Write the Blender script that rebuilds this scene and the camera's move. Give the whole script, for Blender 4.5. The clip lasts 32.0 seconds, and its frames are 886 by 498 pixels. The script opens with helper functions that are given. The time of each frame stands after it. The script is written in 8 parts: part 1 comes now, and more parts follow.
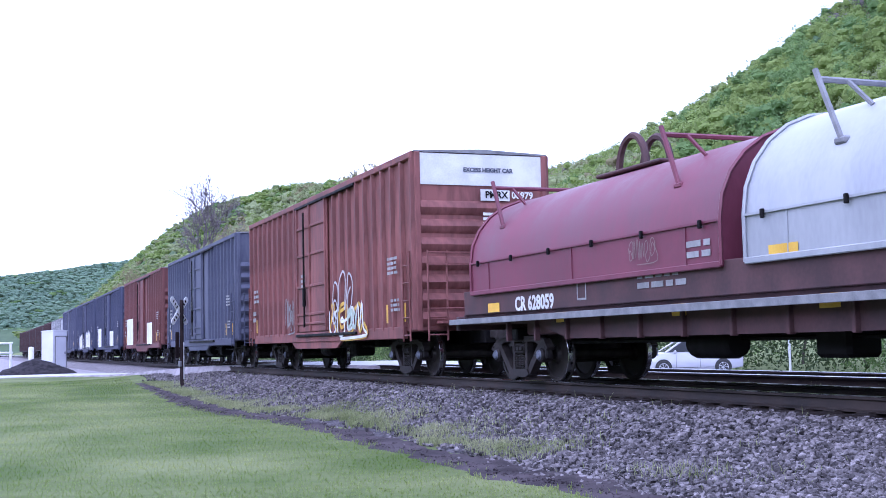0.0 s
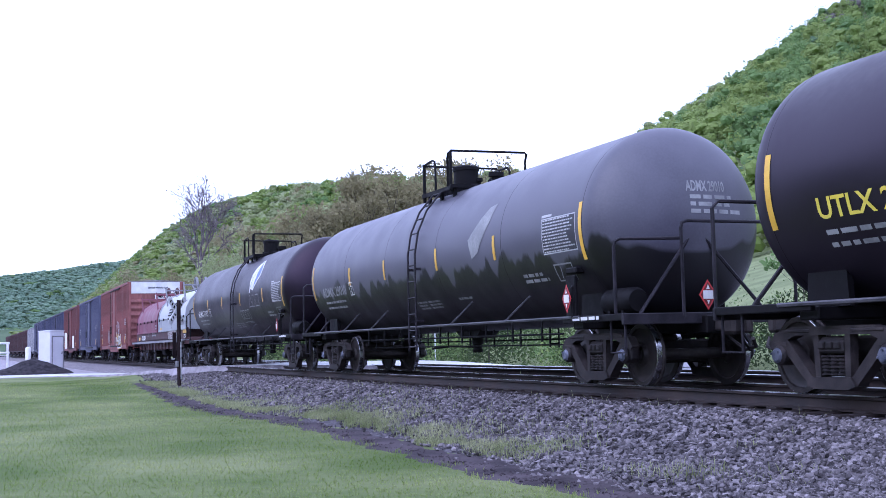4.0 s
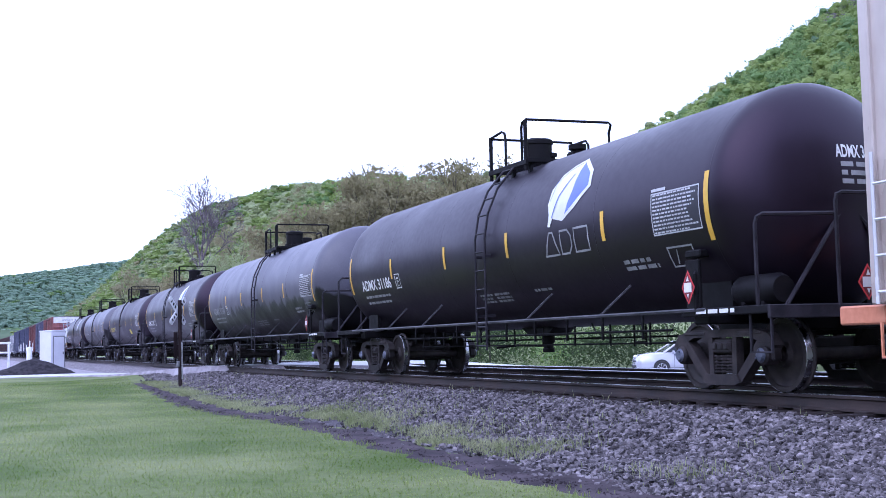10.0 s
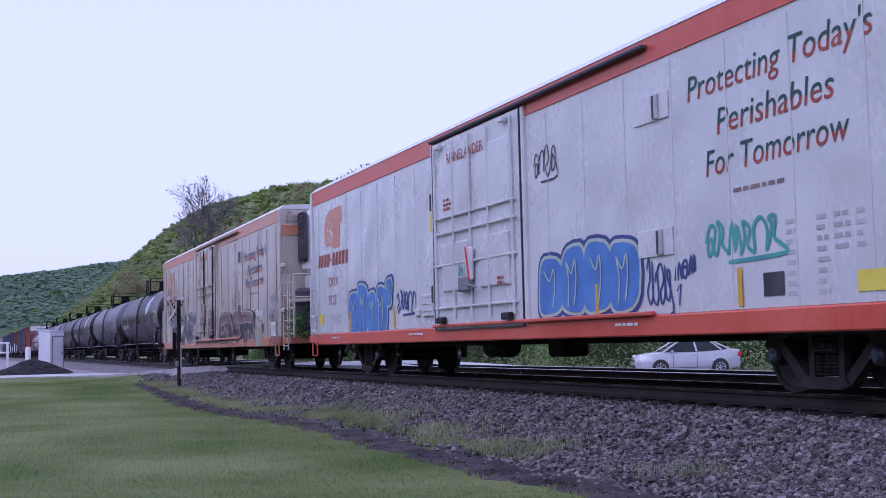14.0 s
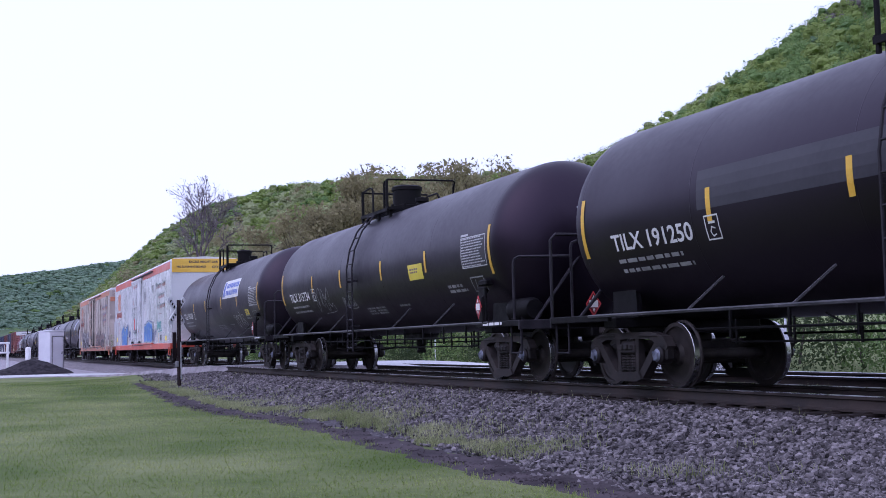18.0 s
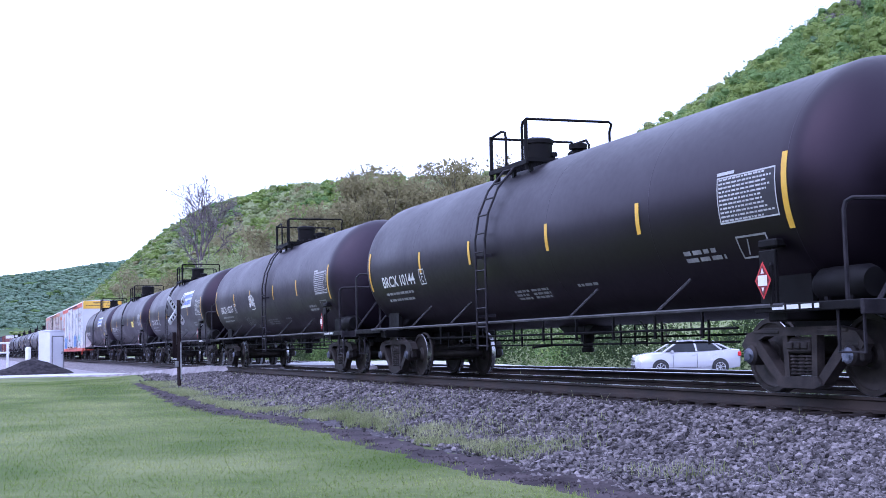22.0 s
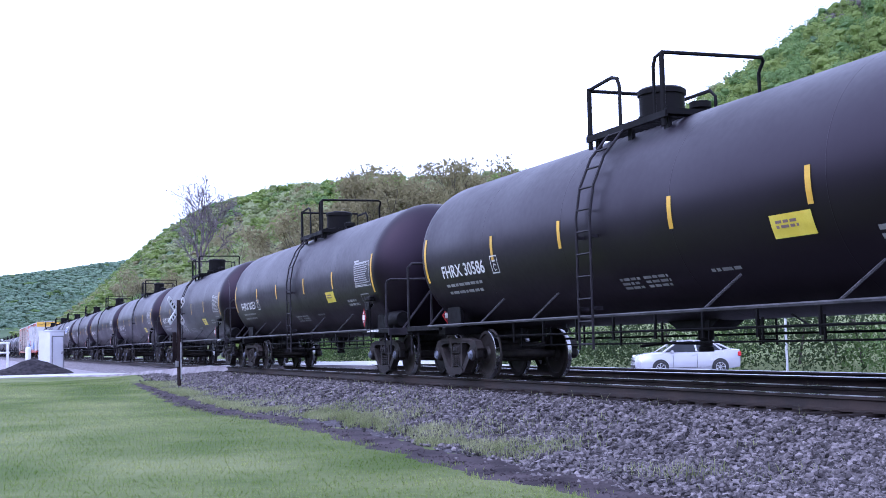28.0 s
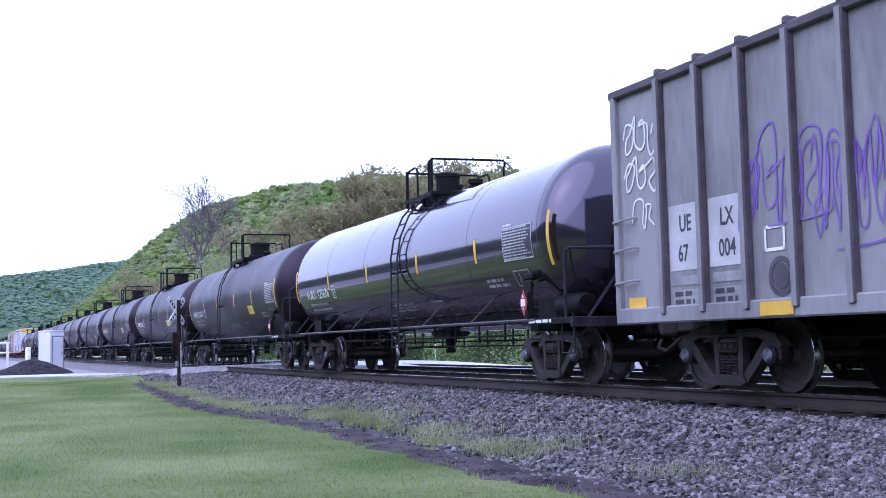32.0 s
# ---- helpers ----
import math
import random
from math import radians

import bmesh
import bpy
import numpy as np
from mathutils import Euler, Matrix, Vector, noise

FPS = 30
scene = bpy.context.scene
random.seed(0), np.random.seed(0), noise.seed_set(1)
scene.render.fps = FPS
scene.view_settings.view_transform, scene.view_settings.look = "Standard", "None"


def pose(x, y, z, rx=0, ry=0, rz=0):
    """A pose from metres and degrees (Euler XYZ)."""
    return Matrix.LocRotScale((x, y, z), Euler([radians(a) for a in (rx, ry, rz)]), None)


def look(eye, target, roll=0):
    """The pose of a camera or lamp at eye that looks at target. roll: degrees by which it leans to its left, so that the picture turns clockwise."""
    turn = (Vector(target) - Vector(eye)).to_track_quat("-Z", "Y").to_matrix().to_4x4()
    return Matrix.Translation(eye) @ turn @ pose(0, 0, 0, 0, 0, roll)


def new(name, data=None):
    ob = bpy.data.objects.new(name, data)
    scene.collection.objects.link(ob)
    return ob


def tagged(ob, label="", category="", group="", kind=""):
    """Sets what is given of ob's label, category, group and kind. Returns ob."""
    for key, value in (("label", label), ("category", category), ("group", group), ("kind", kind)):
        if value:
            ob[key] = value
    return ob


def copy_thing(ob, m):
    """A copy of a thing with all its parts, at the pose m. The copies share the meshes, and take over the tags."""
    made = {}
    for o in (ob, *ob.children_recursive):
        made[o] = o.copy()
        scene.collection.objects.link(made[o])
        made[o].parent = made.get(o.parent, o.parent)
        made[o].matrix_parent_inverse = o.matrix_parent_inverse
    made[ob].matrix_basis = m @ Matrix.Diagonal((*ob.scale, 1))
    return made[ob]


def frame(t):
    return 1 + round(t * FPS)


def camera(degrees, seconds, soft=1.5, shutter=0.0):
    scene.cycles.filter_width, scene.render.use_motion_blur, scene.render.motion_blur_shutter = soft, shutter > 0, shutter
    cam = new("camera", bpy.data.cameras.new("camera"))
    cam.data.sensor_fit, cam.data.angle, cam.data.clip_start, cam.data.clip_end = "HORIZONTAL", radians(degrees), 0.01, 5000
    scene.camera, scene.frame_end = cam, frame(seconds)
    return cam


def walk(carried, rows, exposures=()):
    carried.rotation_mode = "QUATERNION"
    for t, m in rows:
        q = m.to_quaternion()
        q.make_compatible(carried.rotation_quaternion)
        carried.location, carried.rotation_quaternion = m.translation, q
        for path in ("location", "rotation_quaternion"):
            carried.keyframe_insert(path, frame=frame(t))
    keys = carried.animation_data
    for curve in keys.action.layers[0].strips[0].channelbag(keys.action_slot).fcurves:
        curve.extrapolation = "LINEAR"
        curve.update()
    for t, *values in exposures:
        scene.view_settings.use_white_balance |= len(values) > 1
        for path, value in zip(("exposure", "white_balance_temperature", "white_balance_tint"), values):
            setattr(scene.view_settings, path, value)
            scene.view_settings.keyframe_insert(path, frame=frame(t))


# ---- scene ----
cam = camera(40.44, 32.0, soft=0.9)


def eye(turn=0.0):
    """The tripod's pose; turn: degrees to its right."""
    return pose(0, 0, 0.691, 94.48, 0, -21.76 - turn) @ pose(0, 0, 0, 0, 0, -1.33)


walk(cam, [(0, eye(-0.11)), (1.6, eye(-0.11)), (2.1, eye(-0.01)), (3, eye(0.02)), (6, eye(0.02)), (7, eye(-0.03)),
           (10, eye(-0.03)), (10.6, eye(0.02)), (20, eye(0.02)), (32, eye(0.02))],
     exposures=[(0, 0.2, 4900, 26), (1, 0.0, 4900, 26), (2, -0.35, 4900, 26), (3, -0.2, 4900, 26), (5.5, 0.05, 4900, 26), (10, 0.02, 4900, 26), (11, -0.15, 4900, 26), (12, -0.35, 4900, 26), (13.2, -0.8, 5050, 33), (14.5, -1.02, 5050, 35), (16.5, -0.96, 5350, 31), (18, -0.65, 5200, 30), (19, -0.33, 4900, 26), (20, 0.05, 4900, 26), (28, 0.05, 4900, 26), (32, -0.02, 4900, 26)])

# ---- light: a bright overcast sky ----
world = bpy.data.worlds.new("overcast")
scene.world = world
world.use_nodes = True
wn, wl = world.node_tree.nodes, world.node_tree.links
wn.clear()
sky = wn.new("ShaderNodeTexSky")
sky.sky_type = "NISHITA"
sky.sun_disc = False
sky.sun_elevation, sky.sun_rotation = radians(48), radians(250)
sky.dust_density = 4.0
veil = wn.new("ShaderNodeBackground")
veil.inputs[0].default_value = (0.93, 0.93, 1.0, 1)
veil.inputs[1].default_value = 1.65
blue = wn.new("ShaderNodeBackground")
blue.inputs[1].default_value = 0.05
both = wn.new("ShaderNodeAddShader")
wout = wn.new("ShaderNodeOutputWorld")
wl.new(sky.outputs[0], blue.inputs[0])
wl.new(veil.outputs[0], both.inputs[0])
wl.new(blue.outputs[0], both.inputs[1])
wl.new(both.outputs[0], wout.inputs[0])
sun = new("sun", bpy.data.lights.new("sun", "SUN"))
sun.data.energy, sun.data.angle, sun.data.color = 1.2, radians(75), (1.0, 0.96, 0.9)
sun.matrix_world = look((-60, -25, 70), (0, 0, 0))

# ---- materials ----


def surf(name, a, b, scale=3.0, fine=40.0, rough=(0.55, 0.8), metal=0.0, bump=0.0, bumpscale=None, jitter=0.0, island=False, stretch=(1, 1, 1), spec=0.5, coat=0.0, gain=0.35, tint=None):
    """Two colours mixed by a broad and a fine noise, with roughness and relief; jitter: brightness by object or island."""
    m = bpy.data.materials.new(name)
    m.use_nodes = True
    n, l = m.node_tree.nodes, m.node_tree.links
    bs = n["Principled BSDF"]
    co = n.new("ShaderNodeTexCoord")
    mp = n.new("ShaderNodeMapping")
    mp.inputs["Scale"].default_value = stretch
    l.new(co.outputs["Object"], mp.inputs[0])
    n1, n2 = n.new("ShaderNodeTexNoise"), n.new("ShaderNodeTexNoise")
    n1.inputs["Scale"].default_value, n2.inputs["Scale"].default_value = scale, fine
    n1.inputs["Detail"].default_value, n2.inputs["Detail"].default_value = 5, 4
    l.new(mp.outputs[0], n1.inputs[0])
    l.new(mp.outputs[0], n2.inputs[0])
    add = n.new("ShaderNodeMath")
    add.operation = "MULTIPLY_ADD"
    l.new(n2.outputs[0], add.inputs[0])
    add.inputs[1].default_value = gain
    l.new(n1.outputs[0], add.inputs[2])
    rp = n.new("ShaderNodeMapRange")
    rp.inputs[1].default_value, rp.inputs[2].default_value = 0.36 + gain * 0.5, 0.66 + gain * 0.5
    l.new(add.outputs[0], rp.inputs[0])
    mx = n.new("ShaderNodeMix")
    mx.data_type = "RGBA"
    mx.inputs[6].default_value, mx.inputs[7].default_value = (*a, 1), (*b, 1)
    l.new(rp.outputs[0], mx.inputs[0])
    col = mx.outputs[2]
    if jitter:
        info = n.new("ShaderNodeNewGeometry" if island else "ShaderNodeObjectInfo")
        hv = n.new("ShaderNodeHueSaturation")
        jr = n.new("ShaderNodeMapRange")
        jr.inputs[3].default_value, jr.inputs[4].default_value = 1 - jitter, 1 + jitter
        l.new(info.outputs["Random Per Island" if island else "Random"], jr.inputs[0])
        l.new(jr.outputs[0], hv.inputs["Value"])
        l.new(col, hv.inputs["Color"])
        col = hv.outputs[0]
    l.new(col, bs.inputs["Base Color"])
    rr = n.new("ShaderNodeMapRange")
    rr.inputs[3].default_value, rr.inputs[4].default_value = rough
    l.new(rp.outputs[0], rr.inputs[0])
    l.new(rr.outputs[0], bs.inputs["Roughness"])
    bs.inputs["Metallic"].default_value = metal
    bs.inputs["Specular IOR Level"].default_value = spec
    bs.inputs["Coat Weight"].default_value = coat
    if tint:
        bs.inputs["Specular Tint"].default_value = (*tint, 1)
    if bump:
        bp = n.new("ShaderNodeBump")
        bp.inputs["Strength"].default_value, bp.inputs["Distance"].default_value = bump, 0.07 if bumpscale else 0.02
        if bumpscale:
            n3 = n.new("ShaderNodeTexNoise")
            n3.inputs["Scale"].default_value, n3.inputs["Detail"].default_value = bumpscale, 0.6
            l.new(mp.outputs[0], n3.inputs[0])
            l.new(n3.outputs[0], bp.inputs["Height"])
        else:
            l.new(add.outputs[0], bp.inputs["Height"])
        l.new(bp.outputs[0], bs.inputs["Normal"])
    return m


def stained(name, a, b, stain, level, depth, rough, low=True):
    """Paint (a, b) with a dark ragged run-down stain below (or above) a height in the thing's own space."""
    m = surf(name, a, b, 1.2, 30, rough, bump=0.05)
    n, l = m.node_tree.nodes, m.node_tree.links
    bs = n["Principled BSDF"]
    col = bs.inputs["Base Color"].links[0].from_socket
    co = n.new("ShaderNodeTexCoord")
    sep = n.new("ShaderNodeSeparateXYZ")
    l.new(co.outputs["Object"], sep.inputs[0])
    mp = n.new("ShaderNodeMapping")
    mp.inputs["Scale"].default_value = (0.05, 1.0, 0.05)
    l.new(co.outputs["Object"], mp.inputs[0])
    nz = n.new("ShaderNodeTexNoise")
    nz.inputs["Scale"].default_value, nz.inputs["Detail"].default_value = 1.6, 3.0
    l.new(mp.outputs[0], nz.inputs[0])
    h = n.new("ShaderNodeMath")
    h.operation = "MULTIPLY_ADD"
    l.new(nz.outputs[0], h.inputs[0])
    h.inputs[1].default_value = depth
    l.new(sep.outputs[2], h.inputs[2])
    st = n.new("ShaderNodeMapRange")
    st.inputs[1].default_value, st.inputs[2].default_value = level + depth * 0.5 + 0.04, level + depth * 0.5 - 0.04
    if not low:
        st.inputs[1].default_value, st.inputs[2].default_value = st.inputs[2].default_value, st.inputs[1].default_value
    l.new(h.outputs[0], st.inputs[0])
    mx = n.new("ShaderNodeMix")
    mx.data_type = "RGBA"
    l.new(st.outputs[0], mx.inputs[0])
    l.new(col, mx.inputs[6])
    mx.inputs[7].default_value = (*stain, 1)
    l.new(mx.outputs[2], bs.inputs["Base Color"])
    return m


TANK_BLACK = surf("black_tank_paint", (0.0026, 0.0018, 0.0040), (0.0054, 0.0040, 0.0078), 0.5, 9, (0.34, 0.46), jitter=0.4, spec=0.38, tint=(0.95, 0.72, 1.0))
TANK_GREY = stained("grey_tank_paint", (0.07, 0.066, 0.09), (0.098, 0.093, 0.122), (0.006, 0.005, 0.008), 2.05, 1.7, (0.36, 0.5))
# Lighter black: faded paint, plus sky sheen and haze painted in for BRCX 10215.
TANK_DULL = surf("faded_hazed_black_tank_paint", (0.0085, 0.0066, 0.0115), (0.0165, 0.0133, 0.0215), 0.5, 9, (0.36, 0.5), jitter=0.15, spec=0.42, tint=(0.95, 0.75, 1.0))
TANK_GLOSS = surf("glossy_black_paint", (0.010, 0.0085, 0.014), (0.015, 0.0135, 0.019), 0.7, 25, (0.10, 0.15), spec=1.0, coat=0.45, tint=(0.86, 0.74, 1.0))
IRON = surf("black_painted_iron", (0.0035, 0.003, 0.0045), (0.009, 0.008, 0.0095), 4, 60, (0.5, 0.75), bump=0.1, spec=0.15)
CAST = surf("rusty_cast_steel", (0.016, 0.0135, 0.015), (0.045, 0.037, 0.037), 5, 60, (0.55, 0.8), bump=0.25, jitter=0.25, spec=0.25)
STEEL = surf("worn_bright_steel", (0.34, 0.34, 0.36), (0.52, 0.52, 0.54), 6, 70, (0.2, 0.34), metal=1.0)
CAPSTEEL = surf("blue_bearing_cap", (0.07, 0.08, 0.12), (0.17, 0.18, 0.24), 10, 80, (0.4, 0.6), metal=0.4, jitter=0.4)
WHEELMAT = surf("brown_wheel_steel", (0.025, 0.021, 0.022), (0.055, 0.046, 0.045), 8, 70, (0.45, 0.7), metal=0.3, bump=0.1, spec=0.3)
GREYIRON = surf("grey_painted_iron", (0.16, 0.16, 0.18), (0.26, 0.26, 0.28), 5, 60, (0.5, 0.7))
DUSTIRON = surf("dusty_grey_iron", (0.014, 0.0125, 0.017), (0.032, 0.028, 0.036), 5, 60, (0.5, 0.7), spec=0.2)
SIDEGREY = surf("worn_grey_side_rail", (0.03, 0.029, 0.036), (0.09, 0.086, 0.1), 3, 30, (0.4, 0.6), spec=0.35)
WHITE = surf("white_lettering", (0.62, 0.62, 0.63), (0.78, 0.78, 0.79), 2, 30, (0.5, 0.7))
DIMWHITE = surf("faded_lettering", (0.2, 0.2, 0.21), (0.36, 0.36, 0.37), 2, 20, (0.5, 0.7))
PALEGREY = surf("grey_stencil_paint", (0.42, 0.42, 0.44), (0.6, 0.6, 0.62), 2, 20, (0.5, 0.7))
YELLOW = surf("yellow_reflective_tape", (0.62, 0.36, 0.03), (0.75, 0.48, 0.06), 3, 40, (0.4, 0.6), jitter=0.12)
YELLOWSIGN = surf("yellow_label", (0.72, 0.58, 0.05), (0.8, 0.68, 0.1), 3, 40, (0.45, 0.6))
RED = surf("red_placard", (0.55, 0.03, 0.04), (0.66, 0.06, 0.06), 5, 50, (0.45, 0.6))
DARKRED = surf("dark_red_placard", (0.12, 0.012, 0.018), (0.2, 0.02, 0.026), 5, 50, (0.45, 0.6))
BLUE = surf("blue_paint", (0.05, 0.10, 0.42), (0.08, 0.15, 0.55), 3, 50, (0.4, 0.55))
LEAFBLUE = surf("blue_emblem_paint", (0.10, 0.14, 0.42), (0.15, 0.2, 0.52), 3, 50, (0.4, 0.55))
PATCH = surf("grey_patch_paint", (0.032, 0.03, 0.04), (0.052, 0.05, 0.062), 0.8, 12, (0.4, 0.52), spec=0.3)
BOXRED = surf("oxide_red_paint", (0.135, 0.044, 0.042), (0.265, 0.10, 0.094), 1.6, 9, (0.6, 0.82), bump=0.08, stretch=(1, 1, 0.25), gain=0.6)
BOXRED2 = surf("dark_oxide_paint", (0.11, 0.035, 0.036), (0.17, 0.06, 0.058), 1.0, 14, (0.6, 0.82), stretch=(1, 1, 0.35))
BOXBLUE = surf("slate_blue_paint", (0.055, 0.06, 0.11), (0.11, 0.115, 0.17), 1.0, 14, (0.6, 0.8), stretch=(1, 1, 0.35))
BOXNAVY = surf("navy_paint", (0.035, 0.04, 0.085), (0.07, 0.075, 0.13), 1.0, 14, (0.6, 0.8), stretch=(1, 1, 0.35))
MAROON = surf("maroon_cover_paint", (0.13, 0.028, 0.052), (0.19, 0.048, 0.08), 1.0, 18, (0.42, 0.62), bump=0.05, stretch=(1, 1, 0.4))
SILVER = surf("pale_grey_cover_paint", (0.31, 0.32, 0.355), (0.40, 0.41, 0.445), 0.8, 16, (0.28, 0.45), bump=0.04, stretch=(1, 1, 0.4))
DECKRUST = surf("rusty_brown_deck", (0.045, 0.02, 0.024), (0.095, 0.046, 0.05), 1.5, 20, (0.65, 0.85), bump=0.12)
REEFER = surf("white_car_paint", (0.61, 0.61, 0.64), (0.67, 0.67, 0.70), 0.5, 12, (0.22, 0.34), bump=1.0, bumpscale=1.5, stretch=(1, 1, 0.7))
REEFERDIRTY = surf("soiled_white_car_paint", (0.42, 0.35, 0.315), (0.585, 0.515, 0.475), 0.7, 5, (0.24, 0.38), bump=0.9, bumpscale=1.4, stretch=(1, 1, 0.45))
ORANGE = surf("faded_orange_paint", (0.52, 0.19, 0.10), (0.66, 0.28, 0.17), 1.0, 16, (0.28, 0.45))
REDORANGE = surf("red_orange_paint", (0.56, 0.085, 0.05), (0.66, 0.13, 0.085), 1.0, 16, (0.28, 0.45))
ENDYELLOW = surf("yellow_end_panel", (0.72, 0.42, 0.04), (0.8, 0.5, 0.07), 1.0, 16, (0.45, 0.65))
HOPPER = surf("weathered_grey_hopper_paint", (0.17, 0.16, 0.172), (0.285, 0.275, 0.293), 0.9, 10, (0.55, 0.75), bump=0.06, stretch=(1, 1, 0.3))
HOPTRIM = surf("dark_brown_ribs", (0.045, 0.036, 0.045), (0.10, 0.085, 0.10), 2, 20, (0.6, 0.8))
PURPLE = surf("purple_spray_paint", (0.16, 0.09, 0.36), (0.24, 0.15, 0.46), 2, 30, (0.5, 0.7))
SPRAYBLUE = surf("blue_spray_paint", (0.07, 0.18, 0.50), (0.12, 0.27, 0.62), 2, 30, (0.5, 0.7))
SPRAYNAVY = surf("navy_spray_paint", (0.03, 0.05, 0.2), (0.06, 0.08, 0.27), 2, 30, (0.5, 0.7))
SPRAYBROWN = surf("brown_spray_paint", (0.20, 0.13, 0.13), (0.3, 0.21, 0.2), 2, 30, (0.5, 0.7))
SPRAYRUST = surf("rust_brown_spray_paint", (0.25, 0.12, 0.10), (0.34, 0.19, 0.16), 2, 30, (0.5, 0.7))
SPRAYGREEN = surf("pale_green_spray_paint", (0.25, 0.36, 0.27), (0.36, 0.46, 0.36), 2, 30, (0.5, 0.7))
SPRAYBLACK = surf("black_spray_paint", (0.035, 0.03, 0.045), (0.08, 0.07, 0.09), 2, 30, (0.5, 0.7))
SPRAYDARK = surf("faded_black_spray_paint", (0.12, 0.11, 0.125), (0.23, 0.215, 0.235), 2, 30, (0.5, 0.7))
SPRAYGREY = surf("grey_spray_paint", (0.4, 0.39, 0.42), (0.55, 0.54, 0.57), 2, 30, (0.5, 0.7))
TEAL = surf("teal_spray_paint", (0.06, 0.3, 0.3), (0.1, 0.4, 0.38), 2, 30, (0.5, 0.7))
DARKTEAL = surf("dark_green_lettering", (0.015, 0.06, 0.06), (0.03, 0.1, 0.09), 2, 30, (0.5, 0.7))
MARKRED = surf("brick_red_lettering", (0.30, 0.055, 0.04), (0.40, 0.09, 0.065), 2, 30, (0.5, 0.7))
RAILSIDE = surf("brown_rail_steel", (0.022, 0.018, 0.018), (0.05, 0.038, 0.035), 2, 40, (0.6, 0.8), bump=0.1, spec=0.2)
RAILHEAD = surf("polished_rail_head", (0.42, 0.42, 0.45), (0.6, 0.6, 0.63), 2, 50, (0.2, 0.35), metal=1.0)
TIE = surf("weathered_tie_wood", (0.02, 0.016, 0.016), (0.05, 0.04, 0.038), 3, 40, (0.75, 0.9), bump=0.3, stretch=(0.3, 2, 2), jitter=0.25, spec=0.15)
BALLAST = surf("ballast_bed", (0.03, 0.026, 0.031), (0.12, 0.108, 0.122), 11, 30, (0.8, 0.95), bump=0.9, gain=0.8, spec=0.2)
STONE = surf("ballast_stone", (0.078, 0.069, 0.075), (0.188, 0.169, 0.179), 6, 40, (0.75, 0.92), jitter=0.75, island=True, spec=0.2)
LAWN = surf("lawn_soil_and_thatch", (0.076, 0.109, 0.029), (0.17, 0.192, 0.085), 0.34, 5, (0.85, 0.95), bump=0.3, gain=0.3, spec=0.1)
BLADE = surf("grass_blade", (0.145, 0.215, 0.045), (0.325, 0.375, 0.135), 0.34, 1.6, (0.6, 0.8), jitter=0.06, island=True, gain=0.3, spec=0.1)
DRYGRASS = surf("pale_weed_blade", (0.25, 0.285, 0.125), (0.43, 0.44, 0.25), 0.8, 5, (0.6, 0.8), jitter=0.25, island=True, spec=0.15)
DIRT = surf("damp_dark_soil", (0.032, 0.026, 0.03), (0.085, 0.07, 0.078), 1.6, 18, (0.8, 0.95), bump=0.7, spec=0.08)
ROADMAT = surf("pale_concrete_road", (0.40, 0.40, 0.42), (0.54, 0.54, 0.56), 0.4, 12, (0.75, 0.9), bump=0.05, spec=0.3)
GRAVELDARK = surf("old_trackside_gravel", (0.13, 0.117, 0.128), (0.26, 0.235, 0.25), 3, 22, (0.85, 0.95), bump=0.7, gain=0.7, spec=0.2)
SEAMDARK = surf("dark_panel_joint", (0.13, 0.11, 0.11), (0.2, 0.17, 0.165), 2, 20, (0.6, 0.8))
GRAVEL = surf("gravel_lot", (0.22, 0.20, 0.22), (0.36, 0.33, 0.36), 2, 20, (0.85, 0.95), bump=0.6, spec=0.2)
BANK = surf("leafy_bank_soil", (0.14, 0.17, 0.075), (0.22, 0.25, 0.12), 0.3, 4, (0.85, 0.95), bump=0.5, spec=0.1)
LEAF_A = surf("spring_yellow_green_leaves", (0.215, 0.29, 0.08), (0.30, 0.375, 0.12), 0.04, 0.6, (0.6, 0.8), jitter=0.09, island=True, spec=0.2)
LEAF_B = surf("fresh_green_leaves", (0.155, 0.25, 0.085), (0.225, 0.325, 0.12), 0.04, 0.6, (0.6, 0.8), jitter=0.09, island=True, spec=0.2)
LEAF_C = surf("deep_green_leaves", (0.125, 0.205, 0.115), (0.185, 0.27, 0.15), 0.04, 0.6, (0.6, 0.8), jitter=0.09, island=True, spec=0.2)
LEAF_D = surf("olive_budding_leaves", (0.255, 0.235, 0.13), (0.345, 0.315, 0.185), 0.04, 0.6, (0.6, 0.8), jitter=0.09, island=True, spec=0.2)
# Pale blue-green base colour stands in for haze on the distant ridge.
LEAF_E = surf("haze_tinted_leaves", (0.215, 0.31, 0.225), (0.295, 0.40, 0.28), 0.02, 0.2, (0.7, 0.9), jitter=0.1, island=True, spec=0.2)
# Dark colour for the unseen west slope that the tank sides mirror.
WESTWOOD = surf("unseen_dark_west_slope", (0.02, 0.03, 0.018), (0.045, 0.06, 0.035), 0.05, 0.6, (0.85, 0.95), bump=0.5, spec=0.1)
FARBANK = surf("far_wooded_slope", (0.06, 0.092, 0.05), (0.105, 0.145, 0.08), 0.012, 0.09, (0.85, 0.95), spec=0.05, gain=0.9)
BARK = surf("grey_brown_bark", (0.05, 0.042, 0.04), (0.10, 0.085, 0.08), 2, 20, (0.8, 0.95), bump=0.5, stretch=(1, 1, 0.3), spec=0.1)
LEAF_O = surf("brown_olive_buds", (0.215, 0.195, 0.105), (0.315, 0.285, 0.155), 0.3, 2, (0.6, 0.8), jitter=0.25, island=True, spec=0.15)
